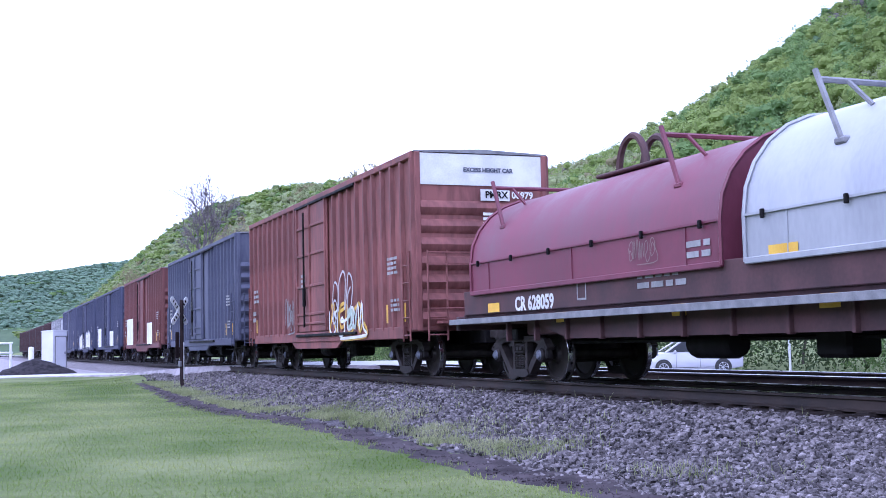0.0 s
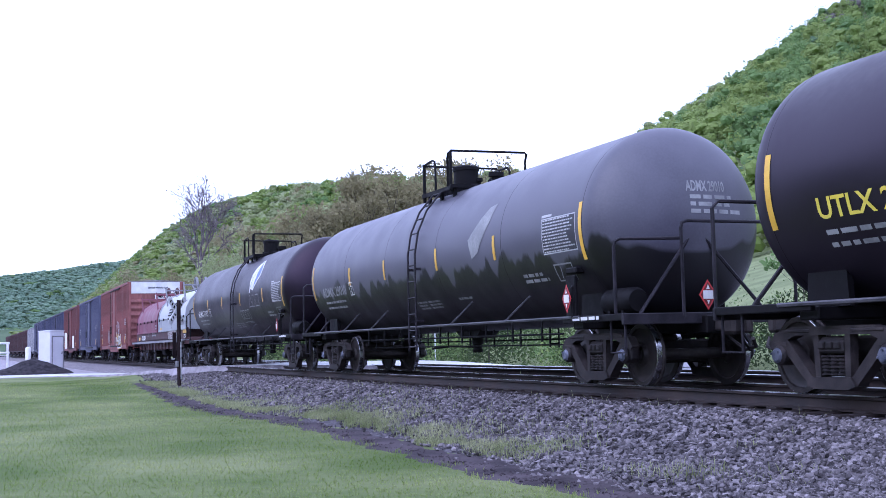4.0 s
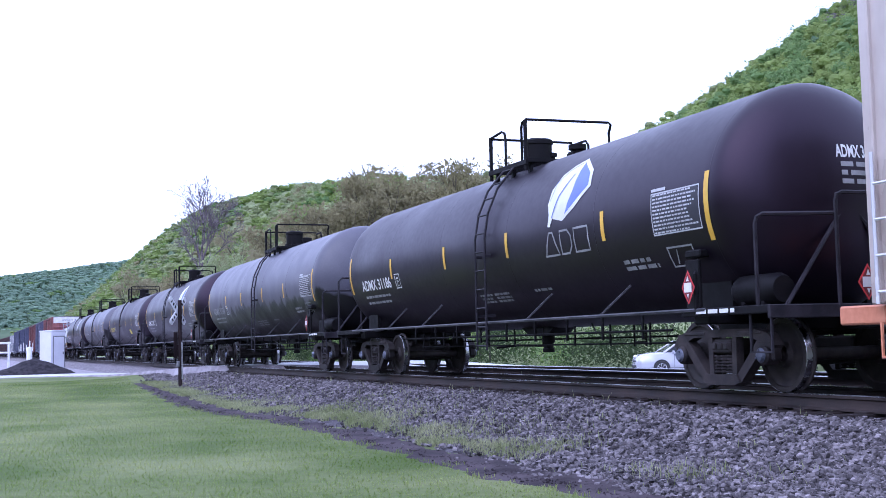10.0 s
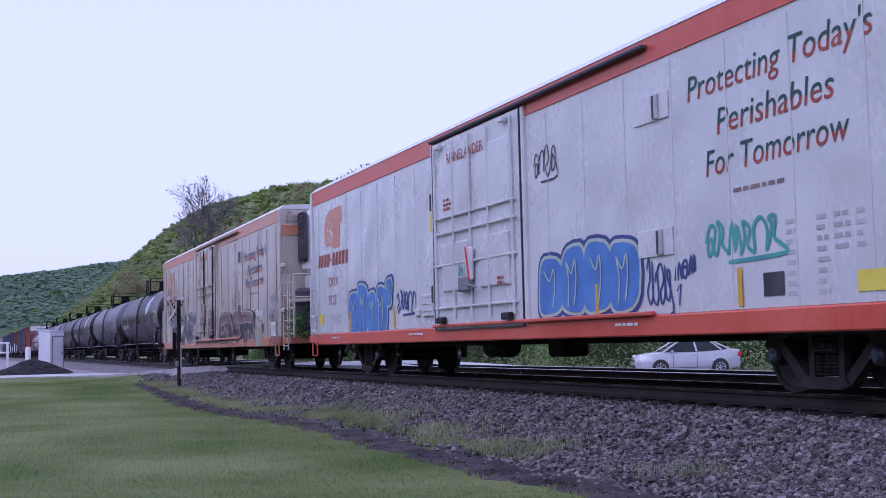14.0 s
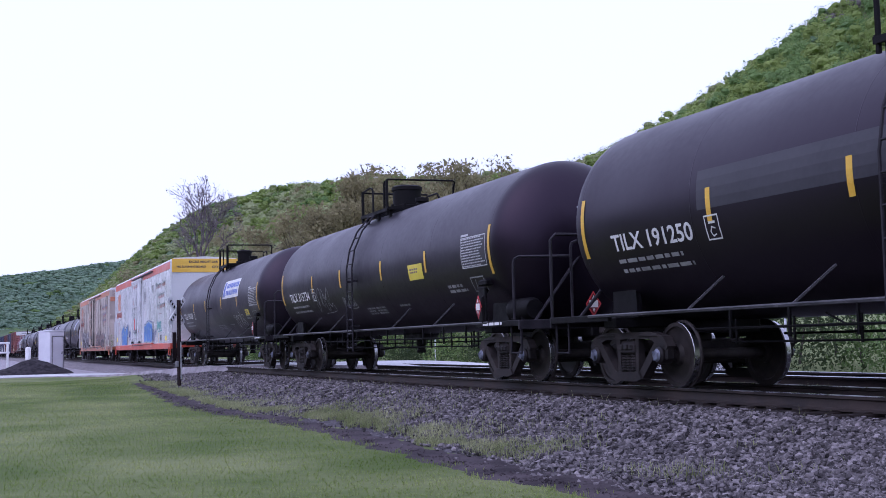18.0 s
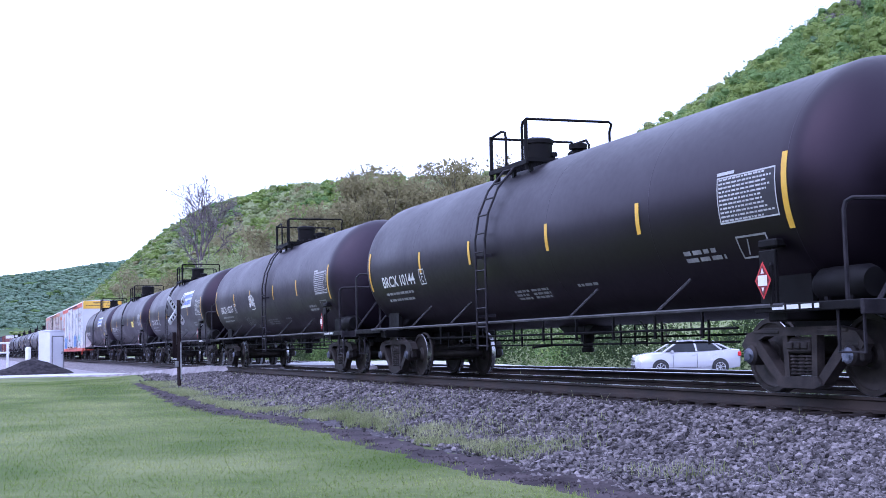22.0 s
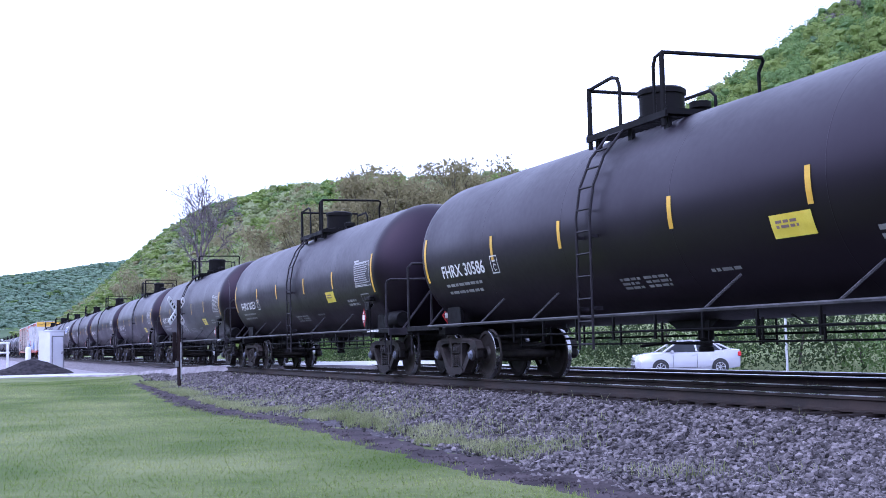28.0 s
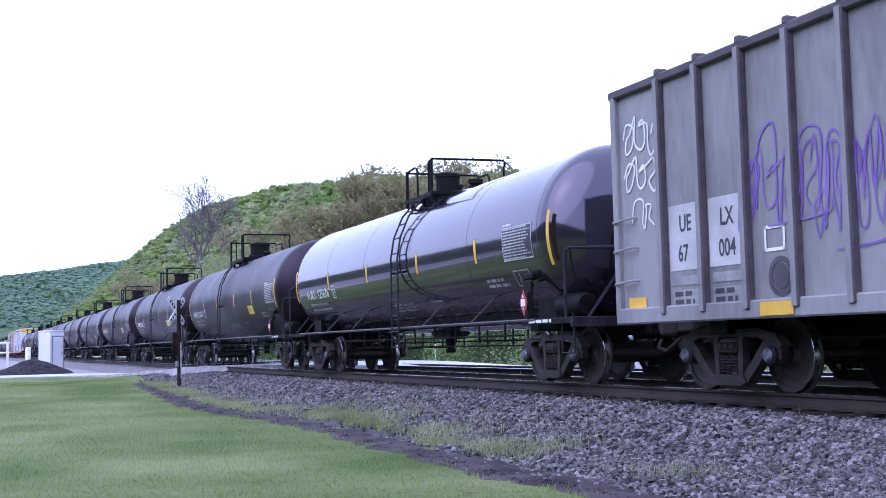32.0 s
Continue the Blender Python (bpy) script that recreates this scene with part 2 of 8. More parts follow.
# Green paled in the base colour to imitate haze over the ridge woods.
LEAF_P = surf("haze_paled_leaves", (0.29, 0.335, 0.165), (0.38, 0.42, 0.22), 0.04, 0.6, (0.6, 0.8), jitter=0.12, island=True, spec=0.2)
LEAF_T = surf("grey_budding_twigs", (0.20, 0.18, 0.185), (0.30, 0.27, 0.27), 0.04, 0.6, (0.7, 0.9), jitter=0.2, island=True, spec=0.1)
# Dark base colour stands in for deep shade inside the undergrowth.
SHRUB_A = surf("shaded_shrub_leaves", (0.035, 0.055, 0.022), (0.07, 0.10, 0.04), 0.3, 3, (0.6, 0.8), jitter=0.18, island=True, spec=0.2)
SHRUB_B = surf("green_shrub_leaves", (0.07, 0.118, 0.033), (0.125, 0.18, 0.058), 0.3, 3, (0.6, 0.8), jitter=0.18, island=True, spec=0.2)
MINT = surf("pale_mint_spray_paint", (0.40, 0.48, 0.42), (0.52, 0.6, 0.52), 2, 30, (0.5, 0.7))
TWIG = surf("grey_brown_bare_twigs", (0.12, 0.10, 0.11), (0.2, 0.17, 0.18), 1, 10, (0.8, 0.95), spec=0.1)
SHEDMAT = surf("pale_grey_sheet_metal", (0.60, 0.60, 0.66), (0.70, 0.70, 0.75), 0.8, 12, (0.4, 0.6))
WOODPOST = surf("dark_creosote_post", (0.02, 0.014, 0.016), (0.05, 0.036, 0.036), 3, 30, (0.75, 0.9), bump=0.2, stretch=(1, 1, 0.2), spec=0.1)
MOUND = surf("black_cinder_pile", (0.02, 0.018, 0.022), (0.05, 0.045, 0.052), 4, 30, (0.85, 0.97), bump=0.8, spec=0.1)
CARPAINT = surf("silver_car_paint", (0.44, 0.44, 0.48), (0.5, 0.5, 0.54), 1, 60, (0.2, 0.28), metal=0.35, coat=0.5)
TYRE = surf("tyre_rubber", (0.02, 0.02, 0.022), (0.035, 0.035, 0.037), 6, 60, (0.8, 0.9))
GLASSDARK = surf("tinted_car_glass", (0.008, 0.01, 0.014), (0.016, 0.019, 0.024), 2, 10, (0.05, 0.08), spec=0.35)
LIGHTRED = surf("red_tail_lamp", (0.5, 0.02, 0.03), (0.6, 0.03, 0.04), 6, 20, (0.15, 0.2))
LAMPCLEAR = surf("clear_head_lamp", (0.7, 0.72, 0.78), (0.85, 0.86, 0.9), 6, 20, (0.08, 0.12))
PLANT = surf("green_weed_leaves", (0.06, 0.15, 0.03), (0.12, 0.24, 0.06), 5, 20, (0.5, 0.7), jitter=0.4, island=True)


def let_light_through(m, share):
    """Mix a translucent side into a leaf material."""
    n, l = m.node_tree.nodes, m.node_tree.links
    bs = n["Principled BSDF"]
    tr, mx = n.new("ShaderNodeBsdfTranslucent"), n.new("ShaderNodeMixShader")
    l.new(bs.inputs["Base Color"].links[0].from_socket, tr.inputs[0])
    mx.inputs[0].default_value = share
    l.new(bs.outputs[0], mx.inputs[1])
    l.new(tr.outputs[0], mx.inputs[2])
    l.new(mx.outputs[0], n["Material Output"].inputs[0])


for leaf_mat in (LEAF_A, LEAF_B, LEAF_C, LEAF_D, LEAF_E, LEAF_O, LEAF_P, LEAF_T, SHRUB_A, SHRUB_B, BLADE, DRYGRASS, PLANT):
    let_light_through(leaf_mat, 0.5)


# ---- mesh tools ----


class Geo:
    """Collects points and faces of one part."""

    def __init__(self):
        self.v, self.f, self.m, self.k = [], [], [], 0

    def add(self, vs, fs):
        b = len(self.v)
        self.v += [tuple(p) for p in vs]
        self.f += [tuple(b + i for i in f) for f in fs]
        self.m += [self.k] * len(fs)
        return self

    def box(self, c, s, b=0.0, rot=None):
        hx, hy, hz = s[0] / 2, s[1] / 2, s[2] / 2
        if b <= 0:
            vs = [(x * hx, y * hy, z * hz) for x in (-1, 1) for y in (-1, 1) for z in (-1, 1)]
            fs = [(0, 1, 3, 2), (4, 6, 7, 5), (0, 4, 5, 1), (2, 3, 7, 6), (0, 2, 6, 4), (1, 5, 7, 3)]
        else:
            vs, at = [], {}
            for x in (-1, 1):
                for y in (-1, 1):
                    for z in (-1, 1):
                        at[x, y, z] = len(vs)
                        vs += [(x * hx, y * (hy - b), z * (hz - b)), (x * (hx - b), y * hy, z * (hz - b)), (x * (hx - b), y * (hy - b), z * hz)]
            fs = []
            q4 = ((-1, -1), (1, -1), (1, 1), (-1, 1))
            for d in (-1, 1):
                fs.append(tuple(at[d, p, r] for p, r in q4))
                fs.append(tuple(at[p, d, r] + 1 for p, r in q4))
                fs.append(tuple(at[p, r, d] + 2 for p, r in q4))
            for p in (-1, 1):
                for r in (-1, 1):
                    fs.append((at[p, r, -1], at[p, r, 1], at[p, r, 1] + 1, at[p, r, -1] + 1))
                    fs.append((at[p, -1, r], at[p, 1, r], at[p, 1, r] + 2, at[p, -1, r] + 2))
                    fs.append((at[-1, p, r] + 1, at[1, p, r] + 1, at[1, p, r] + 2, at[-1, p, r] + 2))
            fs += [(i, i + 1, i + 2) for i in at.values()]
        if rot:
            r = Euler([radians(a) for a in rot]).to_matrix()
            vs = [r @ Vector(p) for p in vs]
        return self.add([(p[0] + c[0], p[1] + c[1], p[2] + c[2]) for p in vs], fs)

    def tube(self, pts, r, n=6, r2=None, caps=True):
        pts = [Vector(p) for p in pts]
        rings = []
        for i, p in enumerate(pts):
            d = (pts[min(i + 1, len(pts) - 1)] - pts[max(i - 1, 0)]).normalized()
            a = d.orthogonal().normalized() if i == 0 else (a - d * a.dot(d)).normalized()
            b = d.cross(a)
            rr = r if r2 is None else r + (r2 - r) * i / (len(pts) - 1)
            rings.append([p + (a * math.cos(t * math.tau / n) + b * math.sin(t * math.tau / n)) * rr for t in range(n)])
        fs = [(i * n + j, i * n + (j + 1) % n, (i + 1) * n + (j + 1) % n, (i + 1) * n + j) for i in range(len(pts) - 1) for j in range(n)]
        if caps:
            fs += [tuple(range(n))[::-1], tuple((len(pts) - 1) * n + j for j in range(n))]
        return self.add([q for ring in rings for q in ring], fs)

    def lathe(self, prof, c=(0, 0, 0), axis="z", n=24):
        """prof: (radius, along)."""
        vs = []
        for r, h in prof:
            for j in range(n):
                a, b = r * math.cos(j * math.tau / n), r * math.sin(j * math.tau / n)
                q = {"z": (a, b, h), "y": (a, h, b), "x": (h, a, b)}[axis]
                vs.append((q[0] + c[0], q[1] + c[1], q[2] + c[2]))
        fs = [(i * n + j, i * n + (j + 1) % n, (i + 1) * n + (j + 1) % n, (i + 1) * n + j) for i in range(len(prof) - 1) for j in range(n)]
        return self.add(vs, fs)

    def prism(self, poly, lo, hi, axis="x"):
        """A polygon of (y, z) drawn along x, or of (x, z) along y, or of (x, y) along z."""
        def q(a, b, h):
            return {"x": (h, a, b), "y": (a, h, b), "z": (a, b, h)}[axis]
        n = len(poly)
        vs = [q(a, b, lo) for a, b in poly] + [q(a, b, hi) for a, b in poly]
        fs = [tuple(range(n))[::-1], tuple(range(n, 2 * n))] + [(i, (i + 1) % n, n + (i + 1) % n, n + i) for i in range(n)]
        return self.add(vs, fs)

    def mesh(self, name, mats, smooth=35, fix=True):
        me = bpy.data.meshes.new(name)
        me.from_pydata(self.v, [], self.f)
        for m in mats if isinstance(mats, (list, tuple)) else [mats]:
            me.materials.append(m)
        if max(self.m, default=0):
            me.polygons.foreach_set("material_index", self.m)
        if fix:
            bm = bmesh.new()
            bm.from_mesh(me)
            bmesh.ops.recalc_face_normals(bm, faces=bm.faces)
            bm.to_mesh(me)
            bm.free()
        if smooth:
            me.polygons.foreach_set("use_smooth", [True] * len(me.polygons))
            me.set_sharp_from_angle(angle=radians(smooth))
        me.update()
        return me


def part(name, data, material, parent, label="", m=None, smooth=35):
    """One mesh object under a thing or a part; data: a Geo or a finished mesh."""
    me = data if isinstance(data, bpy.types.Mesh) else data.mesh(name, material, smooth)
    ob = new(name, me)
    ob.parent = parent
    if m is not None:
        ob.matrix_basis = m
    return tagged(ob, label)


def thing(name, m, label, category, group="", kind=""):
    ob = new(name)
    ob.empty_display_size = 0.3
    ob.matrix_basis = m
    return tagged(ob, label, category, group, kind)


def solo(name, data, material, label, category, kind="", m=None, group="", smooth=35):
    me = data if isinstance(data, bpy.types.Mesh) else data.mesh(name, material, smooth)
    ob = new(name, me)
    if m is not None:
        ob.matrix_basis = m
    return tagged(ob, label, category, group, kind)


def arrays(name, verts, faces, mats, idx=None, smooth=False):
    """A large mesh from arrays: verts (n, 3), faces (m, 3 or 4)."""
    me = bpy.data.meshes.new(name)
    k = faces.shape[1]
    me.vertices.add(len(verts))
    me.vertices.foreach_set("co", np.ascontiguousarray(verts, dtype=np.float32).ravel())
    me.loops.add(faces.size)
    me.loops.foreach_set("vertex_index", np.ascontiguousarray(faces, dtype=np.int32).ravel())
    me.polygons.add(len(faces))
    me.polygons.foreach_set("loop_start", np.arange(0, faces.size, k, dtype=np.int32))
    me.polygons.foreach_set("loop_total", np.full(len(faces), k, dtype=np.int32))
    for m in mats:
        me.materials.append(m)
    if idx is not None:
        me.polygons.foreach_set("material_index", np.ascontiguousarray(idx, dtype=np.int32))
    me.polygons.foreach_set("use_smooth", np.full(len(faces), smooth, dtype=bool))
    me.update()
    me.validate()
    return me


# ---- the line of the track and the train's way along it ----
TRACK = 10.034


def line_x(y):
    """Middle of the near track at y (arrays): a faint bend one way, then the other."""
    y = np.maximum(np.asarray(y, float), 0.0)
    d = np.maximum(y - 55.0, 0.0)
    return TRACK + 7.8e-5 * np.minimum(y, 55.0) ** 2 + 0.0086 * d - 4e-5 * d ** 2


def track_x(y):
    return float(line_x(y))


def travelled(t):
    """Metres that the train has gone at t seconds."""
    ks, vs = (0, 3, 5.5, 9, 13.5, 18, 23, 28, 32), (12.2, 12.0, 11.85, 12.0, 11.85, 11.83, 11.68, 11.52, 11.5)
    s = 0.0
    for (a, va), (b, vb) in zip(zip(ks, vs), zip(ks[1:], vs[1:])):
        if t <= a:
            break
        u = min(t, b) - a
        s += va * u + (vb - va) / (b - a) * u * u / 2
    return s


def on_track(y):
    return pose(track_x(y), y, 0, 0, 0, -math.degrees(math.atan((track_x(y + 4) - track_x(y - 4)) / 8)))


TRAIN = []      # (thing, place of its middle at 0 s)

# ---- ground, hills, road ----


def crest(y):
    """Height of the valley wall's crest along the valley."""
    return np.interp(y, (-400, 120, 309, 331, 364, 406, 474, 535, 590, 685, 795, 926, 1036, 1147, 1283, 1490, 1666, 1826, 2053, 2400, 3200),
                     (113, 111, 103, 96, 91, 83, 78.5, 80.5, 88, 99, 114.5, 127, 139, 146, 157, 164, 164, 157, 152, 140, 140))


def land(x, y):
    """Height of the open ground (arrays)."""
    x, y = np.asarray(x, float), np.asarray(y, float)
    lawn = np.interp(y, (0, 30, 45, 70, 140), (-0.82, -0.80, -0.62, -0.55, -0.55))
    z = np.where(x < 8.0, lawn, np.interp(x, (8, 10, 20), (-0.75, -0.75, -0.98)))
    z = z + np.where(x < 10.0, 0.40 * np.exp(-((x - 9.8) / 2.8) ** 2 - ((y - 54.5) / 6.5) ** 2), 0)
    rise = np.interp(x, (35, 60, 110, 190, 262, 420, 900), (0, 0.03, 0.15, 0.52, 1.0, 1.06, 0.8))
    wob = 1 + (0.06 * np.sin(y * 0.021 + x * 0.013) + 0.04 * np.sin(y * 0.053 - x * 0.031)) * np.interp(x, (150, 240), (1, 0.08))
    z = z + np.where(x > 35, rise * crest(y) * wob, 0)
    # West slope, out of view, added to darken reflections in the tank sides.
    z = z + np.interp(x, (-3500, -300, -150, -80, -42), (60, 64, 46, 17, 0))
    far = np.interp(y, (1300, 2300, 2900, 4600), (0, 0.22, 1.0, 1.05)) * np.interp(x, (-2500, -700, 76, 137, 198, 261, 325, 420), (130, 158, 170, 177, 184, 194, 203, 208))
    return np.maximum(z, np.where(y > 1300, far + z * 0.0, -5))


def sheet(name, xs, ys, zf, mats, pick=None):
    gx, gy = np.meshgrid(xs, ys)
    gz = zf(gx, gy)
    nx, ny = len(xs), len(ys)
    i = (np.arange(ny - 1)[:, None] * nx + np.arange(nx - 1)[None]).ravel()
    f = np.stack([i, i + 1, i + nx + 1, i + nx], 1)
    idx = None if pick is None else pick(gx.ravel()[f].mean(1), gy.ravel()[f].mean(1))
    return arrays(name, np.stack([gx.ravel(), gy.ravel(), gz.ravel()], 1), f, mats, idx, True)


def lawn_edge(y):
    """Where the lawn stops and bare soil begins, along the track."""
    return np.interp(y, (0, 10.2, 12, 15.5, 17.8, 20, 23.7, 26.4, 30, 34.5, 39.6, 47, 60), (5.6, 5.55, 5.33, 5.46, 5.5, 5.7, 5.7, 5.38, 5.12, 5.2, 5.55, 6.0, 6.8)) + 0.07 * np.sin(np.asarray(y) * 2.9) + 0.05 * np.sin(np.asarray(y) * 7.3 + 1) + 0.03 * np.sin(np.asarray(y) * 17.0)


xs = np.concatenate([[-3500, -2200, -1200, -600, -300, -150, -80, -45, -25, -15], np.arange(-10, 8.01, 0.5), np.arange(9, 36, 1.5), np.arange(38, 70, 4), np.arange(75, 300, 9), [320, 360, 420, 520, 700, 900, 1400, 2200, 3500]])
ys = np.concatenate([[-3000, -1500, -700, -300, -150, -70, -30, -10], np.arange(0, 60, 1.0), np.arange(62, 150, 4), np.arange(160, 700, 15), np.arange(720, 2000, 60), np.arange(2050, 3600, 150), [4200, 4900]])
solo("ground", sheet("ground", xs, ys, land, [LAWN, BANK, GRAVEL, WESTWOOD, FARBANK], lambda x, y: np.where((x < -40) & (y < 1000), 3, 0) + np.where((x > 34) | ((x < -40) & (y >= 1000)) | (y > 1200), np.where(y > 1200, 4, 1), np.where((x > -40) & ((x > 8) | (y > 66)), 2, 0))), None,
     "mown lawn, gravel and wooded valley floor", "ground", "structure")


def bed(x, y):
    """The raised ballast bed and its shoulder."""
    c = line_x(y)
    d = x - c
    wav = 0.02 * np.sin(y * 1.7 + x * 3) + 0.015 * np.sin(y * 4.1 - x * 5)
    z = np.interp(d, (-4.35, -3.9, -2.9, -1.75, -1.35, 1.2, 5.4, 5.9, 7.6, 8.2), (-1.1, -0.83, -0.68, -0.32, -0.25, -0.225, -0.22, -0.25, -0.85, -1.1))
    return z + wav * (np.abs(d) > 1.7)


yy = np.concatenate([np.arange(-60, 0, 3), np.arange(0, 60, 0.5), np.arange(60, 420, 5.0)])
dx = np.concatenate([np.arange(-4.35, -1.1, 0.2), np.arange(-1.0, 8.3, 0.6), [8.2]])
gx, gy = np.meshgrid(dx, yy)
cx = line_x(gy)
i = (np.arange(len(yy) - 1)[:, None] * len(dx) + np.arange(len(dx) - 1)[None]).ravel()
solo("ballast_bed", arrays("ballast_bed", np.stack([(gx + cx).ravel(), gy.ravel(), bed(gx + cx, gy).ravel()], 1), np.stack([i, i + 1, i + len(dx) + 1, i + len(dx)], 1), [BALLAST, GRAVELDARK], (gy.ravel()[i] > 52).astype(int), True), None,
     "raised bed of grey-mauve crushed stone under the tracks", "ballast", "structure")

# the soil strip between lawn and stones
sy = np.arange(6, 48, 0.4)
e = lawn_edge(sy)
w = np.interp(sy, (6, 12, 17, 22, 27, 34, 44, 60), (0.55, 0.62, 0.5, 0.38, 0.55, 0.6, 0.3, 0.2)) * (1 + 0.3 * np.sin(sy * 1.7) * np.sin(sy * 0.63 + 1))
cols = np.array([-0.1, 0.15, 0.45, 0.75, 1.05, 1.3])
gx = e[:, None] + cols[None] * w[:, None] * 1.1
gz = land(gx, np.repeat(sy[:, None], 6, 1)) + np.array([-0.03, 0.012, 0.02, 0.03, 0.035, 0.02])[None] + 0.012 * np.sin(sy[:, None] * 5 + cols[None] * 9)
i = (np.arange(len(sy) - 1)[:, None] * 6 + np.arange(5)[None]).ravel()
solo("soil_strip", arrays("soil_strip", np.stack([gx.ravel(), np.repeat(sy, 6), gz.ravel()], 1), np.stack([i, i + 1, i + 7, i + 6], 1), [DIRT], None, True), None,
     "strip of damp dark bare soil beside the lawn", "soil", "structure")


def ribbon(name, line, width, mat, label, category, thick=0.12, verge=None):
    """A road: a strip with thickness along a smooth line of (x, y, z)."""
    pts = []
    for k in range(len(line) - 1):
        p0, p1, p2, p3 = (Vector(line[max(k - 1, 0)]), Vector(line[k]), Vector(line[k + 1]), Vector(line[min(k + 2, len(line) - 1)]))
        for u in np.linspace(0, 1, 8, endpoint=False):
            pts.append(0.5 * ((2 * p1) + (p2 - p0) * u + (2 * p0 - 5 * p1 + 4 * p2 - p3) * u * u + (3 * p1 - p0 - 3 * p2 + p3) * u ** 3))
    pts.append(Vector(line[-1]))
    g, rows = Geo(), []
    for k, p in enumerate(pts):
        d = (pts[min(k + 1, len(pts) - 1)] - pts[max(k - 1, 0)])
        s = Vector((d.y, -d.x, 0)).normalized() * width / 2
        rows += [p - s * 1.12 - Vector((0, 0, thick)), p - s, p + s * 0.0 + Vector((0, 0, 0.03)), p + s, p + s * 1.12 - Vector((0, 0, thick))]
    g.add(rows, [(k * 5 + j, k * 5 + j + 1, k * 5 + j + 6, k * 5 + j + 5) for k in range(len(pts) - 1) for j in range(4)])
    g.m = [1 if verge and k % 4 in (0, 3) else 0 for k in range(len(g.f))]
    return solo(name, g, [mat, verge or mat], label, category, "structure")


ribbon("road_crossing", [(-90, 70, -0.54), (-30, 69, -0.54), (1.5, 68, -0.53), (6.0, 67, -0.53), (9.6, 60.5, -0.43), (11.2, 53, -0.15), (12, 48.5, 0.004), (15, 43, 0.004), (19, 39.5, -0.3), (25, 36, -0.88)], 6.4, ROADMAT,
       "pale concrete road ramping up over the tracks", "road", 0.7, GRAVEL)
ribbon("road", [(29, -150, -0.93), (29, 0, -0.93), (29, 60, -0.93), (30, 200, -0.93), (36, 420, -0.93)], 9.0, ROADMAT, "pale concrete road beyond the tracks", "road")

# ---- rails and ties ----


def rail(off, lo, hi, name="rail"):
    g = Geo()
    prof = ((-0.076, -0.18), (-0.076, -0.165), (-0.02, -0.15), (-0.012, -0.135), (-0.012, -0.055), (-0.036, -0.04), (-0.038, -0.008), (-0.03, 0), (0.03, 0), (0.038, -0.008), (0.036, -0.04), (0.012, -0.055), (0.012, -0.135), (0.02, -0.15), (0.076, -0.165), (0.076, -0.18))
    yv = list(np.arange(lo, min(60, hi), 6.0)) + list(np.arange(60, hi + 1, 15.0))
    for y in yv:
        g.v += [(track_x(y) + off + a, y, b) for a, b in prof]
    n = len(prof)
    for k in range(len(yv) - 1):
        for j in range(n):
            g.f.append((k * n + j, k * n + (j + 1) % n, (k + 1) * n + (j + 1) % n, (k + 1) * n + j))
            g.m.append(1 if 6 <= j <= 8 else 0)
    return solo(name, g, [RAILSIDE, RAILHEAD], "long brown steel rail with a polished head", "rail", "structure", group="rails")


for o in (-0.755, 0.755, 4.0 - 0.755, 4.0 + 0.755):
    rail(o, -60, 410)
tie_mesh = Geo().box((0, 0, 0), (2.6, 0.23, 0.16), 0.015).mesh("tie", TIE)
plate_mesh = Geo().box((0, 0, 0), (0.34, 0.2, 0.022), 0.004).mesh("tie_plate", RAILSIDE)
for k in range(100):
    y = 6 + k * 0.52
    tie = tagged(new("railway_tie", tie_mesh), "weathered dark wooden tie bedded in crushed stone", "railway tie", "ties of the near track", "structure")
    tie.matrix_basis = pose(track_x(y) - 0.0 + random.uniform(-0.03, 0.03), y, -0.274 + random.uniform(-0.012, 0.012), 0, 0, random.uniform(-1, 1))
    for sx in (-0.755, 0.755):
        part("tie_plate", plate_mesh, None, tie, m=pose(sx, 0, 0.09))


# ---- stones, grass ----
rng = np.random.default_rng(7)


def rocks(n_kinds, detail):
    out = []
    for k in range(n_kinds):
        bm = bmesh.new()
        for q in range(11):
            d = Vector((random.gauss(0, 1), random.gauss(0, 1), random.gauss(0, 1))).normalized()
            bm.verts.new((d.x * random.uniform(0.42, 0.6), d.y * random.uniform(0.34, 0.5), d.z * random.uniform(0.3, 0.45)))
        bmesh.ops.convex_hull(bm, input=bm.verts[:])
        for v in [v for v in bm.verts if not v.link_faces]:
            bm.verts.remove(v)
        bm.verts.index_update()
        bm.verts.ensure_lookup_table()
        out.append((np.array([v.co[:] for v in bm.verts]), np.array([[v.index for v in f.verts] for f in bm.faces])))
        bm.free()
    return out


